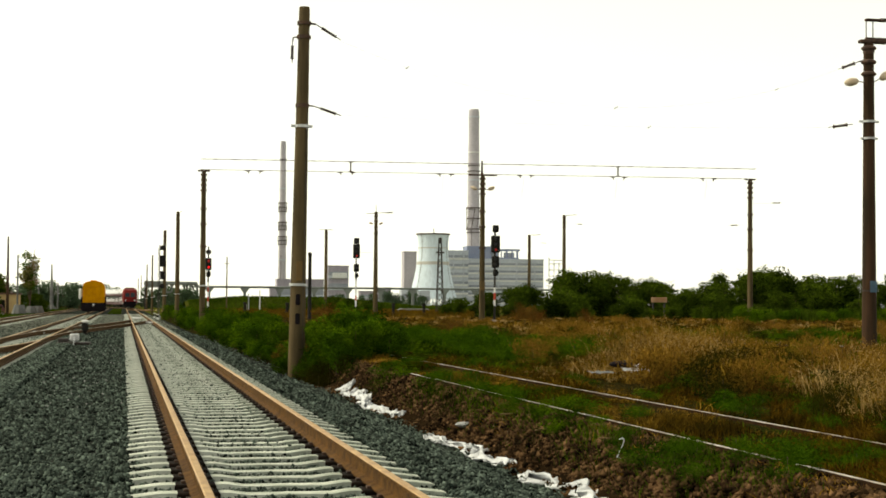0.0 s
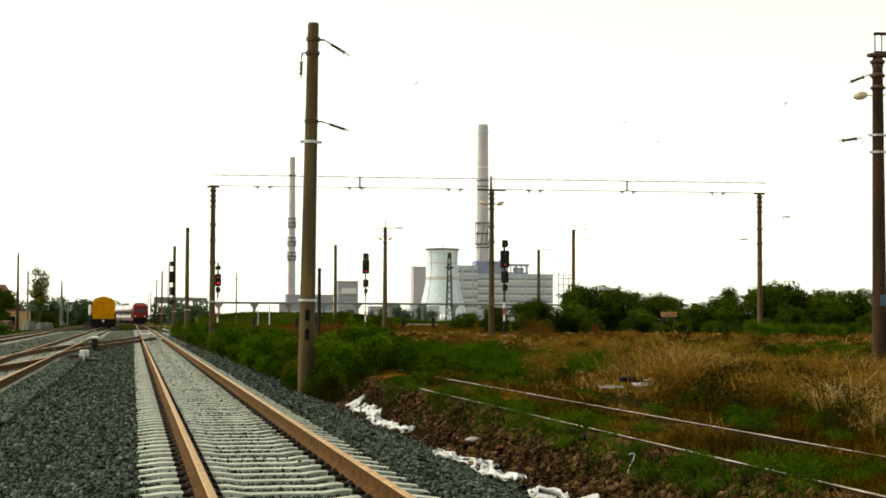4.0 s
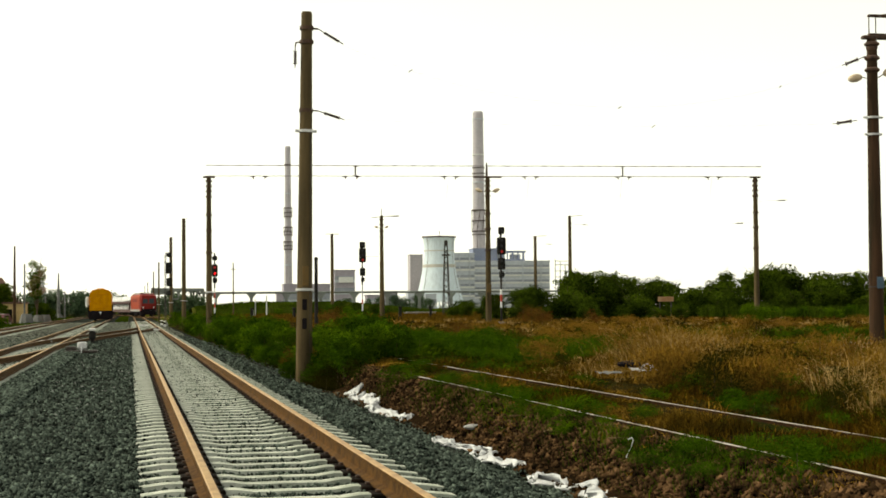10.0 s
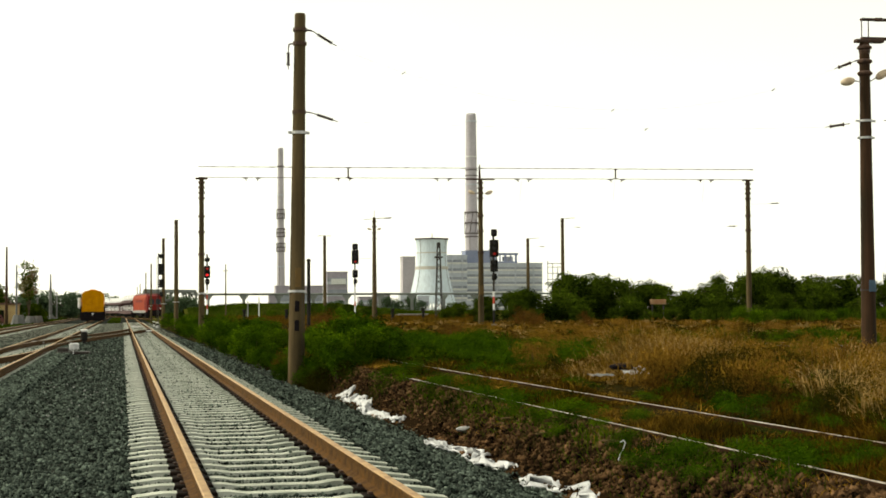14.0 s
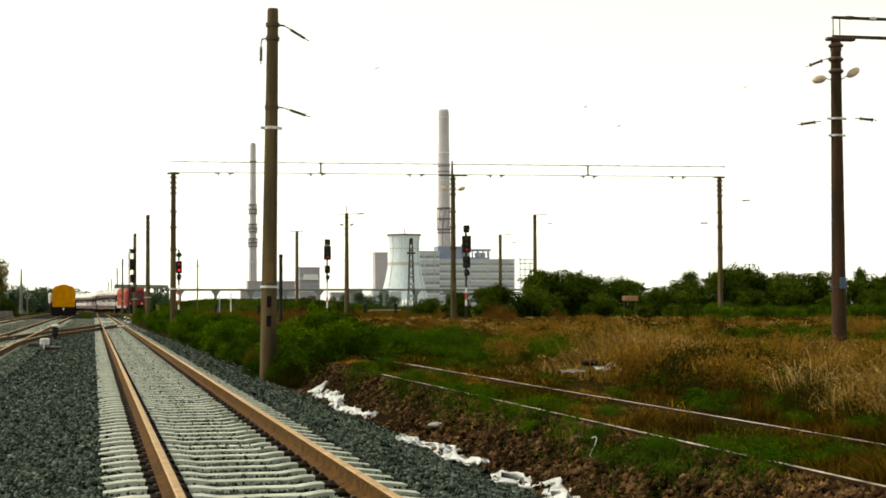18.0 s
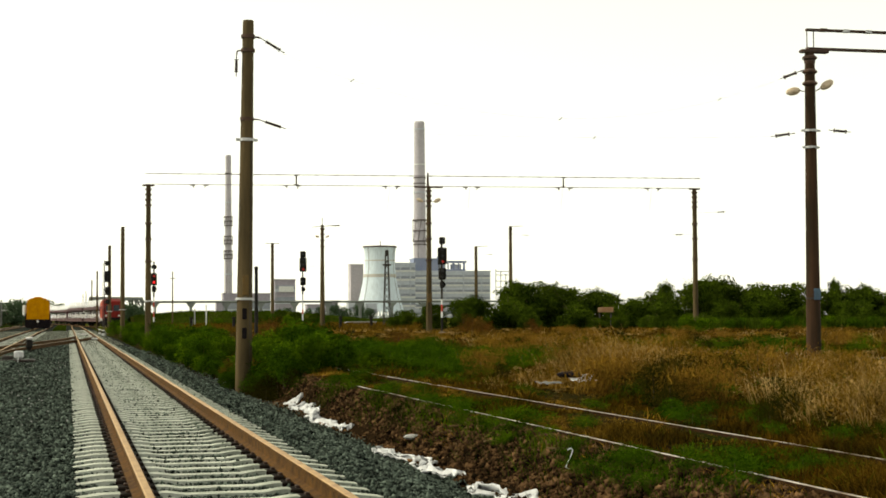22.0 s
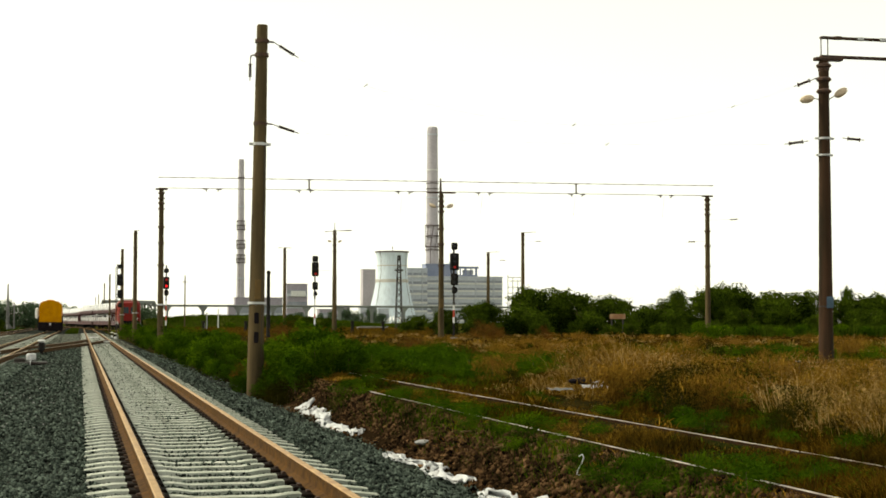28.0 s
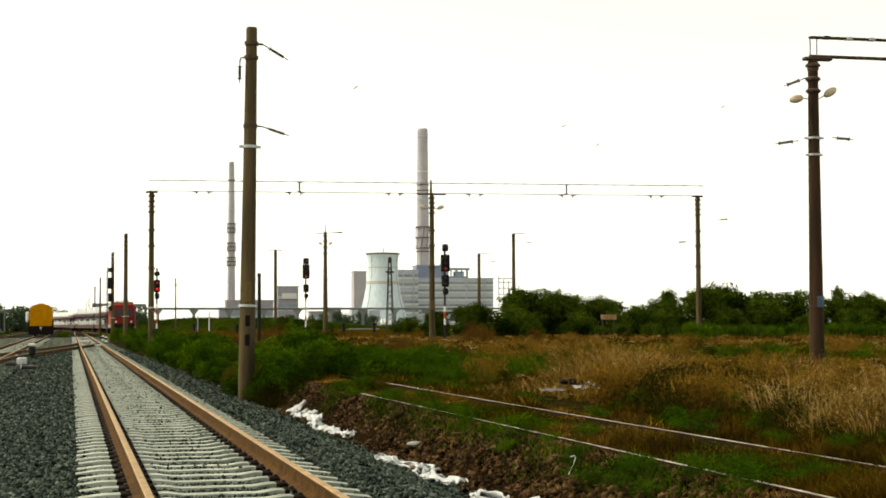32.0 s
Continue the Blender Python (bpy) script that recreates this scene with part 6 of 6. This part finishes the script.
# feathery dried weeds and darker green ones through the meadow
dried = [plant("dried_weed", "feathery brown dried weed in the meadow", "weed", "meadow weeds", 1.9, 0.95, 2600, 0.06, DRYLEAF if i < 2 else DRY, 100 + i, 0.012, 12, 0.12, 0.2) for i in range(3)]
mixed = [plant("meadow_weed", "low dark green weed in the meadow", "weed", "meadow weeds", 1.8, 0.7, 2200, 0.045, (LEAF, LEAFLIGHT)[i], 110 + i, 0.016, 10, 0.15, 0.45) for i in range(2)]
r_ = random.Random(12)
spots, greens = [[], [], []], [[], []]
for i in range(165):
    y = 22 + 78 * r_.random() ** 1.5
    x = max(9.0, r_.uniform(0.12, 0.53) * y)
    if (abs(x / y - 0.309) < 0.035 and y < 34) or (abs(x - 21) < 2.4 and y < 53):
        continue
    g0 = float(greenness(np.array([x]), np.array([y]))[0])
    s = r_.uniform(0.45, 0.95) * (1.25 if abs(x - 16.2) < 3 and abs(y - 46) < 7 else 1.0)
    if g0 + r_.gauss(0, 0.3) > -0.25:
        greens[0 if y < 38 else i % 2].append((x, y, 0.1, s * (0.7 if y < 38 else 1.0), 31 * i))
    else:
        spots[2 if r_.random() < 0.5 else i % 2].append((x, y, 0.1, s, 31 * i))
for x, y, s in ((16.0, 45, 0.9), (9.7, 28.6, 0.85), (11.3, 21.8, 0.72), (12.0, 23.2, 0.8), (12.9, 25.5, 0.8), (10.0, 19.4, 0.45), (15.0, 28.8, 0.5), (15.9, 30.5, 0.7), (13.2, 27, 0.6), (16.8, 33, 0.8)):
    spots[2].append((x, y, 0.1, s, 50 * x))
for i in range(60):
    greens[i % 2].append((r_.uniform(8.2, 13.0), r_.uniform(40, 63), 0.1, r_.uniform(0.5, 0.9), 37 * i))
for x, y, s in ((10.0, 20.5, 0.45), (11.9, 22.6, 0.5), (9.3, 18.4, 0.36), (6.72, 36.5, 0.42), (6.7, 39.0, 0.42), (9.1, 24.0, 0.5), (9.35, 25.0, 0.62), (9.0, 23.2, 0.36), (9.75, 26.2, 0.42), (16.2, 36, 0.7), (17.0, 38.5, 0.8), (20.6, 45, 0.8), (22, 48, 0.7), (26, 58, 0.9), (10.4, 21.5, 0.4), (9.8, 20.2, 0.36), (8.5, 20.4, 0.36), (8.2, 23.5, 0.3)):
    greens[0].append((x, y, 0.1, s, 77 * x))
for b, sp in zip(dried + mixed, spots + greens):
    spread_plants(b, sp)
near_weeds = [(5.45, 26.6, 0.42), (5.6, 24.4, 0.36), (5.4, 22.0, 0.46), (5.55, 20.3, 0.4), (5.35, 18.6, 0.42), (5.05, 14.2, 0.36), (5.1, 16.0, 0.3), (7.35, 21.5, 0.3), (7.4, 18.3, 0.34), (7.45, 25.5, 0.34), (7.5, 16.0, 0.3), (5.6, 28.6, 0.4), (7.3, 33.0, 0.36), (5.9, 33.5, 0.4), (5.2, 32.0, 0.42), (5.2, 19.4, 0.34), (5.1, 20.8, 0.26), (5.35, 23.4, 0.3), (4.95, 14.8, 0.36), (5.4, 17.9, 0.26), (5.0, 13.4, 0.3), (5.15, 14.4, 0.34), (5.3, 27.4, 0.34), (5.25, 30, 0.4), (5.3, 12.2, 0.4), (5.6, 12.9, 0.4), (5.15, 13.9, 0.3), (5.05, 18.2, 0.3), (5.35, 21.3, 0.3), (5.9, 17.8, 0.32), (5.35, 13.2, 0.32), (5.7, 14.3, 0.3), (6.1, 12.6, 0.26), (7.5, 14.8, 0.34), (7.9, 17.5, 0.36), (5.6, 22.5, 0.3), (6.0, 27, 0.34), (5.5, 25.2, 0.26)]
for i, (x, y, s) in enumerate(near_weeds):
    ob = copy_thing(mixed[(0, 0, 0, 1)[i % 4]], Matrix())
    ob.matrix_basis = pose(x, y, ground_z(x, y) - 0.02, 0, 0, 40 * i) @ Matrix.Scale(s * 0.95, 4)

# trees left of the tracks and in the distance
tall = plant("tree", "slender open-crowned tree behind the outer track", "tree", "", 3.0, 10.2, 2300, 0.15, TREELEAF, 71, 0.13, 14, 0.4)
part("green_crown", leaf_mesh("tree", 1500, random_blobs(12, 3.0, 10.4, 72, 0.35), 0.14, LEAFLIGHT, 73), None, tall, "green leaves among the reddish ones")
tall.matrix_basis = pose(-13.1, 232, -0.3)
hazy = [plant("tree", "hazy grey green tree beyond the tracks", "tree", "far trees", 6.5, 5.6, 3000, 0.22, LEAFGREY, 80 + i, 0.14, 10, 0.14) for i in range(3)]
spots = [[], [], []]
for i, (x, y, s) in enumerate(((-19.5, 340, 0.95), (-16.8, 345, 1.02), (-13.6, 342, 1.05), (-11.2, 346, 1.02), (-9.2, 352, 0.85), (-18, 262, 0.75), (-15.2, 268, 0.7), (-22, 300, 1.0), (-26, 310, 1.1), (-25, 330, 1.0), (-17, 620, 1.5), (-9, 640, 1.5), (-2, 650, 1.35), (1.5, 660, 1.2), (-25, 640, 1.6), (9.4, 306, 0.75), (11.6, 303, 0.8), (13.4, 309, 0.7), (15.5, 320, 0.6), (8.5, 350, 0.9), (6.4, 380, 0.9), (10.5, 390, 1.0), (12, 340, 0.8))):
    spots[i % 3].append((x, y, -0.3, s, 61 * i))
for i, (x, y, s) in enumerate(((128, 820, 1.3), (134, 815, 1.5), (140, 812, 1.2), (146, 818, 1.6), (151, 810, 1.1), (121, 825, 1.1), (112, 830, 1.2))):
    spots[i % 3].append((x, y, -0.3, s, 71 * i))
for b, sp in zip(hazy, spots):
    spread_plants(b, sp)
for x, y, s, a in ((-18.6, 226, 1.2, 20), (-20.8, 222, 1.0, 110), (30.6, 238, 0.62, 0), (33.2, 240, 0.55, 40), (36.0, 238, 0.5, 140), (38.6, 240, 0.36, 220), (27.8, 243, 0.5, 300), (-16.6, 210, 0.55, 60), (-17.8, 206, 0.5, 10), (-16.4, 226, 0.8, 200), (-14.6, 228, 0.6, 150), (-12.4, 236, 0.62, 330)):
    ob = copy_thing(hedges[1], Matrix())
    ob.matrix_basis = pose(x, y, -0.3, 0, 0, a) @ Matrix.Scale(s, 4)
low_bush = plant("verge_bush", "low green bush near the outer track", "bush", "", 3.0, 1.2, 2600, 0.07, LEAFLIGHT, 95, 0.03, 7, 0.2)
spread_plants(low_bush, [(-13.4, 168, -0.3, 1.15, 0), (-14.8, 160, -0.3, 1.0, 80), (-16.2, 172, -0.3, 1.2, 30)])

# ---------------------------------------------------------------- left side buildings and clutter
house = thing("house", (-21.2, 236, -0.3), "small ochre house with a brown tiled roof", "house")
part("wall", Geo().box((1.6, 3, 1.55), (6.4, 6, 3.1)), OCHRE, house)
part("roof", Geo().add([(-3.2, -0.5, 3.0), (5.4, -0.5, 3.0), (5.4, 6.5, 3.0), (-3.2, 6.5, 3.0), (-3.2, 3, 6.6), (3.0, 3, 6.6)], [(0, 1, 5, 4), (2, 3, 4, 5), (1, 2, 5), (3, 0, 4), (3, 2, 1, 0)]), ROOF, house)
part("door", Geo().box((3.2, -0.03, 1.0), (0.9, 0.08, 2.0), bev=0.02), UNDER, house)
win = part("window", Geo().box((1.2, -0.03, 1.7), (1.0, 0.08, 1.0), bev=0.02), WHITE, house)
part("pane", Geo().box((1.2, -0.07, 1.7), (0.8, 0.05, 0.8)), GLASS, win)
part("chimney_stack", Geo().box((0.5, 3.2, 6.6), (0.5, 0.5, 1.2)), ROOF, house)
shed = thing("shed", (-15.6, 214, -0.3), "small ochre trackside shed with dark opening", "shed")
part("wall", Geo().box((0.9, 1.5, 1.35), (2.9, 3, 2.7)), OCHRE, shed)
part("roof", Geo().box((0.9, 1.5, 2.8), (3.3, 3.4, 0.2), bev=0.03), ROOF, shed)
part("door", Geo().box((0.2, -0.03, 1.0), (0.8, 0.08, 2.0), bev=0.02), UNDER, shed)


def parked_car(at, turn):
    """Small saloon: body shell, glass, wheels, lamps."""
    c = thing("car", at, "dark red car parked beside the shed", "car", turn=turn)
    side = [(-2.0, 0.28), (2.0, 0.28), (2.05, 0.72), (1.15, 0.9), (0.5, 1.42), (-1.0, 1.45), (-1.75, 0.95), (-2.05, 0.85)]
    k = len(side)
    part("body", Geo().add([(u, s, w) for s in (-0.82, 0.82) for u, w in side], [tuple(range(k))[::-1], tuple(range(k, 2 * k))] + [(i, (i + 1) % k, k + (i + 1) % k, k + i) for i in range(k)]), CARRED, c)
    part("side_glass", Geo().box((-0.25, 0, 1.15), (1.7, 1.66, 0.34), bev=0.08), GLASS, c)
    for u in (-1.25, 1.25):
        for s in (-0.74, 0.74):
            w = part("wheel", Geo().rod((u, s - 0.1, 0.31), (u, s + 0.1, 0.31), 0.31, n=16), UNDER, c)
            part("rim", Geo().rod((u, s - 0.11, 0.31), (u, s + 0.11, 0.31), 0.18, n=12), GALV, w)
    for s in (-0.6, 0.6):
        part("headlight", Geo().box((2.02, s, 0.66), (0.06, 0.3, 0.14), bev=0.02), WHITE, c)


parked_car((-14.9, 192, -0.3), 255)
left = "poles left of the tracks"
po = pole((-13.8, 200.7, -0.3), 9.7, 0.2, 0.1, "brown concrete pole beyond the outer track", left, paint=POLERED)
collar(po, 4.6, 0.16, RUSTY, 0.5, "box")
pole((-12.9, 205, -0.3), 7.6, 0.13, 0.09, "slim pale lamp pole beyond the outer track", left, paint=CONCDARK)
pole((-14.4, 285, -0.3), 4.2, 0.12, 0.10, "short pale pole in front of trees", left, paint=CONCDARK)
po = pole((-14.4, 336, -0.3), 9.4, 0.42, 0.12, "tapering grey mast beyond the outer track", left, paint=CONCDARK)
part("foot_block", Geo().lathe([(1.3, 0), (0.55, 1.0), (0.42, 1.1)], 4), CONCDARK, po)
pole((-13.0, 332, -0.3), 5.6, 0.16, 0.14, "pale square pole beside a mast", left, paint=CONCDARK)
for x, y, s in ((-12.6, 204, 1.0), (-11.5, 210, 0.85), (-10.9, 216, 0.85)):
    b = thing("concrete_block", (x, y, -0.1), "grey tapered concrete foundation block beside the track", "concrete block", "foundation blocks")
    part("body", Geo().lathe([(1.0 * s, -0.1), (0.62 * s, 1.15 * s), (0.58 * s, 1.2 * s)], 8), CONCDARK, b)

# switch machine and dwarf signals beside the turnouts
sm = thing("switch_machine", (-1.7, 59.5, -0.05), "low dark switch machine with a pale box on it", "switch machine")
part("plate", Geo().box((0, 0, 0.1), (1.5, 1.4, 0.12), bev=0.03), STEEL, sm)
part("motor_box", Geo().box((0.05, -0.2, 0.38), (0.42, 0.6, 0.32), bev=0.05), GALV, sm, "pale motor box")
part("cover", Geo().box((-0.45, 0.1, 0.24), (0.5, 0.7, 0.18), bev=0.04), STEEL, sm)
part("rod", Geo().rod((0.6, 0.2, 0.12), (-0.9, 0.5, 0.1), 0.03, n=6), RUSTY, sm)
part("rod", Geo().rod((0.02, -0.7, 0.0), (0.05, -0.62, 0.42), 0.03, n=6), GALV, sm)
sm.matrix_basis = pose(-1.75, 59.5, -0.05) @ Matrix.Scale(0.8, 4)
for x, y, two in ((-1.75, 77.0, 0), (3.05, 146, 1), (3.0, 158, 1)):
    d = thing("dwarf_signal", (x, y, -0.06), "black dwarf signal with a white top beside the track" if not two else "small dwarf signal with white plates beside the track", "signal", "dwarf signals")
    part("post", Geo().rod((0, 0, 0), (0, 0, 0.55), 0.1, n=8), BLACK, d)
    part("signal_head", Geo().box((0, 0, 0.48), (0.36, 0.3, 0.5), bev=0.08), BLACK, d)
    part("white_top", Geo().box((0, -0.02, 0.8), (0.42, 0.32, 0.16), bev=0.06), WHITE, d)
    if two:
        part("plate", Geo().rod((0, -0.2, 0.2), (0, -0.24, 0.2), 0.22, n=14), WHITE, d, "round white plate")
    d.matrix_basis = pose(x, y, -0.06) @ Matrix.Scale(0.62 if two else 0.85, 4)
for x, y, w, l in ((1.2, 150, 0.9, 1.6), (-3.9, 78, 0.6, 2.2), (1.9, 118, 0.5, 0.8)):
    s = thing("switch_cover", (x, y, -0.03), "pale cover plate between the rails", "cover plate", "cover plates")
    part("lid", Geo().box((0, 0, 0.09), (w, l, 0.12), bev=0.03), CONC if x < 0 else WHITE, s)
    part("handle", Geo().rod((-0.1, 0, 0.17), (0.1, 0, 0.17), 0.015, n=5), STEEL, s)


# crumpled white sheeting along the ballast toe
def sheet(y0, y1, xa, xb, width, seed, lab, holes=-0.3):
    r = np.random.default_rng(seed)
    nu, nv = int((y1 - y0) * 14), 14
    g = Geo()
    for i in range(nu + 1):
        u = i / nu
        y, xc = y0 + (y1 - y0) * u, xa + (xb - xa) * u + 0.10 * math.sin(u * 9 + seed) + 0.05 * math.sin(u * 31)
        wv = width * 0.66 * (0.55 + 0.45 * abs(math.sin(u * 13 + seed)) + 0.25 * noise.noise((u * 14, seed, 0)))
        for j in range(nv + 1):
            v = j / nv - 0.5
            fold = 0.10 * noise.noise((y * 2.8, v * 4.0, seed)) + 0.05 * noise.noise((y * 6, v * 8.0, seed + 5)) + 0.05 * math.exp(-(v * 4) ** 2)
            x = xc + wv * v + 0.05 * noise.noise((y * 4, v * 6, seed + 9))
            base = ground_z(x, y)
            g.v.append((x, y + 0.08 * noise.noise((y * 5, v * 5, seed + 3)), base + 0.035 + max(fold, -0.02)))
    for i in range(nu):
        for j in range(nv):
            if noise.noise((i * 0.31, j * 0.4, seed + 20)) > holes:
                a = i * (nv + 1) + j
                g.f.append((a, a + 1, a + nv + 2, a + nv + 1))
                g.s.append(0)
    ob = solo("plastic_sheet", g, SHEET, lab, "sheet", "white sheeting", smooth=True)
    sd = ob.modifiers.new("thick", "SOLIDIFY")
    sd.thickness = 0.012


sheet(26.3, 32.7, 4.40, 4.62, 0.36, 1, "crumpled white sheeting strip along the ballast toe")
sheet(32.5, 34.5, 4.58, 4.74, 0.14, 2, "thin twisted white sheeting end near weeds")
sheet(18.2, 21.8, 4.42, 4.28, 0.40, 3, "torn white sheeting along the ballast toe", -0.06)
sheet(14.6, 17.2, 4.50, 4.42, 0.42, 4, "bunched white sheeting at the ballast toe")

rag = thing("dumped_rag", (8.62, 27.6, 0.18), "black and white dumped rag in grass", "rag")
bm = bmesh.new()
bmesh.ops.create_icosphere(bm, subdivisions=3, radius=1, matrix=Matrix.Diagonal((0.22, 0.13, 0.07, 1)))
for v in bm.verts:
    v.co = v.co * (1 + 0.5 * noise.noise(v.co * 6)) + Vector((0.12, -0.3, 0.31))
me = bpy.data.meshes.new("black_bundle")
bm.to_mesh(me)
bm.free()
me.materials.append(UNDER)
part("black_bundle", me, None, rag, "black cloth bundle")
for nm, x0, span, y0, lift, paint, lab in (("white_cloth", 0.06, 0.040, -0.56, 0.20, SHEET, "white cloth"), ("grey_cloth", -0.52, 0.038, -0.5, 0.16, CONCDARK, "duller grey cloth")):
    g = Geo()
    for i in range(13):
        for j in range(7):
            g.v.append((x0 + span * i, y0 + 0.06 * j, lift + 0.03 * noise.noise((i * 0.4, j * 0.7, x0)) + (0.018 if x0 > 0 else 0.004) * j))
    for i in range(12):
        for j in range(6):
            g.f.append((i * 7 + j, i * 7 + 7 + j, i * 7 + 8 + j, i * 7 + j + 1))
            g.s.append(0)
    part(nm, g, paint, rag, lab)
# bare stones and clods rolled down to the foot of the bank
n = 9000
y, x = depths(n, 11.5, 24, 1.3), 4.42 + 0.6 * rng.uniform(0, 1, n)
size = 0.014 + 0.045 * rng.uniform(0, 1, n) ** 4
solo("loose_clods", pebbles("loose_clods", np.stack([x, y, dirt_z(x, y) + rng.uniform(0.0, 0.10, n) ** 1.2], -1), size, CLOD), None, "loose dirt clods at the bank's foot", "dirt", kind="stuff")
# ballast heaped over the sleeper ends of the neighbouring track
n = 16000
y, x = depths(n, 24, 110, 1.5), X_SECOND + rng.uniform(1.04, 1.8, n)
solo("shoulder_stones", pebbles("shoulder_stones", np.stack([x, y, 0.005 + 0.02 * rng.uniform(-1, 1, n)], -1), rng.uniform(0.03, 0.055, n) * (1 + 0.004 * y), STONE), None, "crushed stone heaped over sleeper ends", "gravel", kind="stuff")
bends = ((0.22, -0.04, 0.0), (0.10, -0.03, 0.01), (0.02, 0, 0.03), (-0.03, 0, 0.08), (-0.01, 0, 0.12), (0.03, 0, 0.17), (0.045, 0, 0.21), (0.03, 0, 0.245), (-0.01, 0, 0.255))
pts = [Vector((4.93 + u, 15.5 + v, 0.95 * w + 0.03 + ground_z(4.93 + 0.6 * u, 15.5 + v))) for u, v, w in bends]
g = Geo()
for p, q in zip(pts, pts[1:]):
    g.rod(p, q, 0.005, n=6)
solo("hose", g, SHEET, "thin white hose curling up from the bank", "hose")
pale = thing("pale_stone", (4.77, 22.3, ground_z(4.77, 22.3) + 0.08), "pale flat stone on the dirt bank", "stone")
bm = bmesh.new()
bmesh.ops.create_icosphere(bm, subdivisions=2, radius=1, matrix=Matrix.Diagonal((0.12, 0.10, 0.045, 1)))
for v in bm.verts:
    v.co *= 1 + 0.25 * noise.noise(v.co * 9)
me = bpy.data.meshes.new("pale_stone")
bm.to_mesh(me)
bm.free()
me.materials.append(CONC)
part("body", me, None, pale)
for x, y, l, a in ((5.0, 18.6, 0.4, 32), (5.1, 16.2, 0.35, -28), (5.05, 20.6, 0.3, 15)):
    w = thing("wood_scrap", (x, y, ground_z(x, y) + 0.05), "weathered wooden lath on the bank", "wood", "wooden scraps", turn=a)
    part("lath", Geo().box((0, 0, 0), (l, 0.03, 0.02), bev=0.004), STAIN, w)

# ---------------------------------------------------------------- motion of the train
def line_steps():
    """Points of the train's line with their distance run, from near to far."""
    out, s, last = [], 0.0, None
    for i in range(0, 2400):
        y = 150 + 0.25 * i
        p = Vector((train_x(y), y, 0.176))
        if last:
            s += (p - last).length
        out.append((s, p))
        last = p
    return out


STEPS = line_steps()


def on_line(s):
    k = min(max(int(s / 0.2505), 0), len(STEPS) - 2)
    while STEPS[k + 1][0] < s and k < len(STEPS) - 2:
        k += 1
    while STEPS[k][0] > s and k > 0:
        k -= 1
    (a, p), (b, q) = STEPS[k], STEPS[k + 1]
    return p.lerp(q, (s - a) / (b - a))


FRONT = [(t, 342.9 - 5.208 * t + 0.0275 * t * t) for t in range(0, 33, 2)]


def vehicle_pose(front_y, ahead, half):
    """Pose of a vehicle whose middle lies `ahead` metres behind the train's front."""
    k = next(i for i, (s, p) in enumerate(STEPS) if p.y >= front_y)
    s0 = STEPS[k][0]
    a, b = on_line(s0 + ahead - half), on_line(s0 + ahead + half)
    mid, d = (a + b) / 2, b - a
    return pose(mid.x, mid.y, 0.176, 0, 0, -math.degrees(math.atan2(d.x, d.y)))


def motions():
    walk(loco, [(t, vehicle_pose(y, 10.0, 5.6)) for t, y in FRONT])
    for i, c in enumerate(cars):
        walk(c, [(t, vehicle_pose(y, 20.4 + 13.2 + 26.6 * i, 9.6)) for t, y in FRONT])


motions()
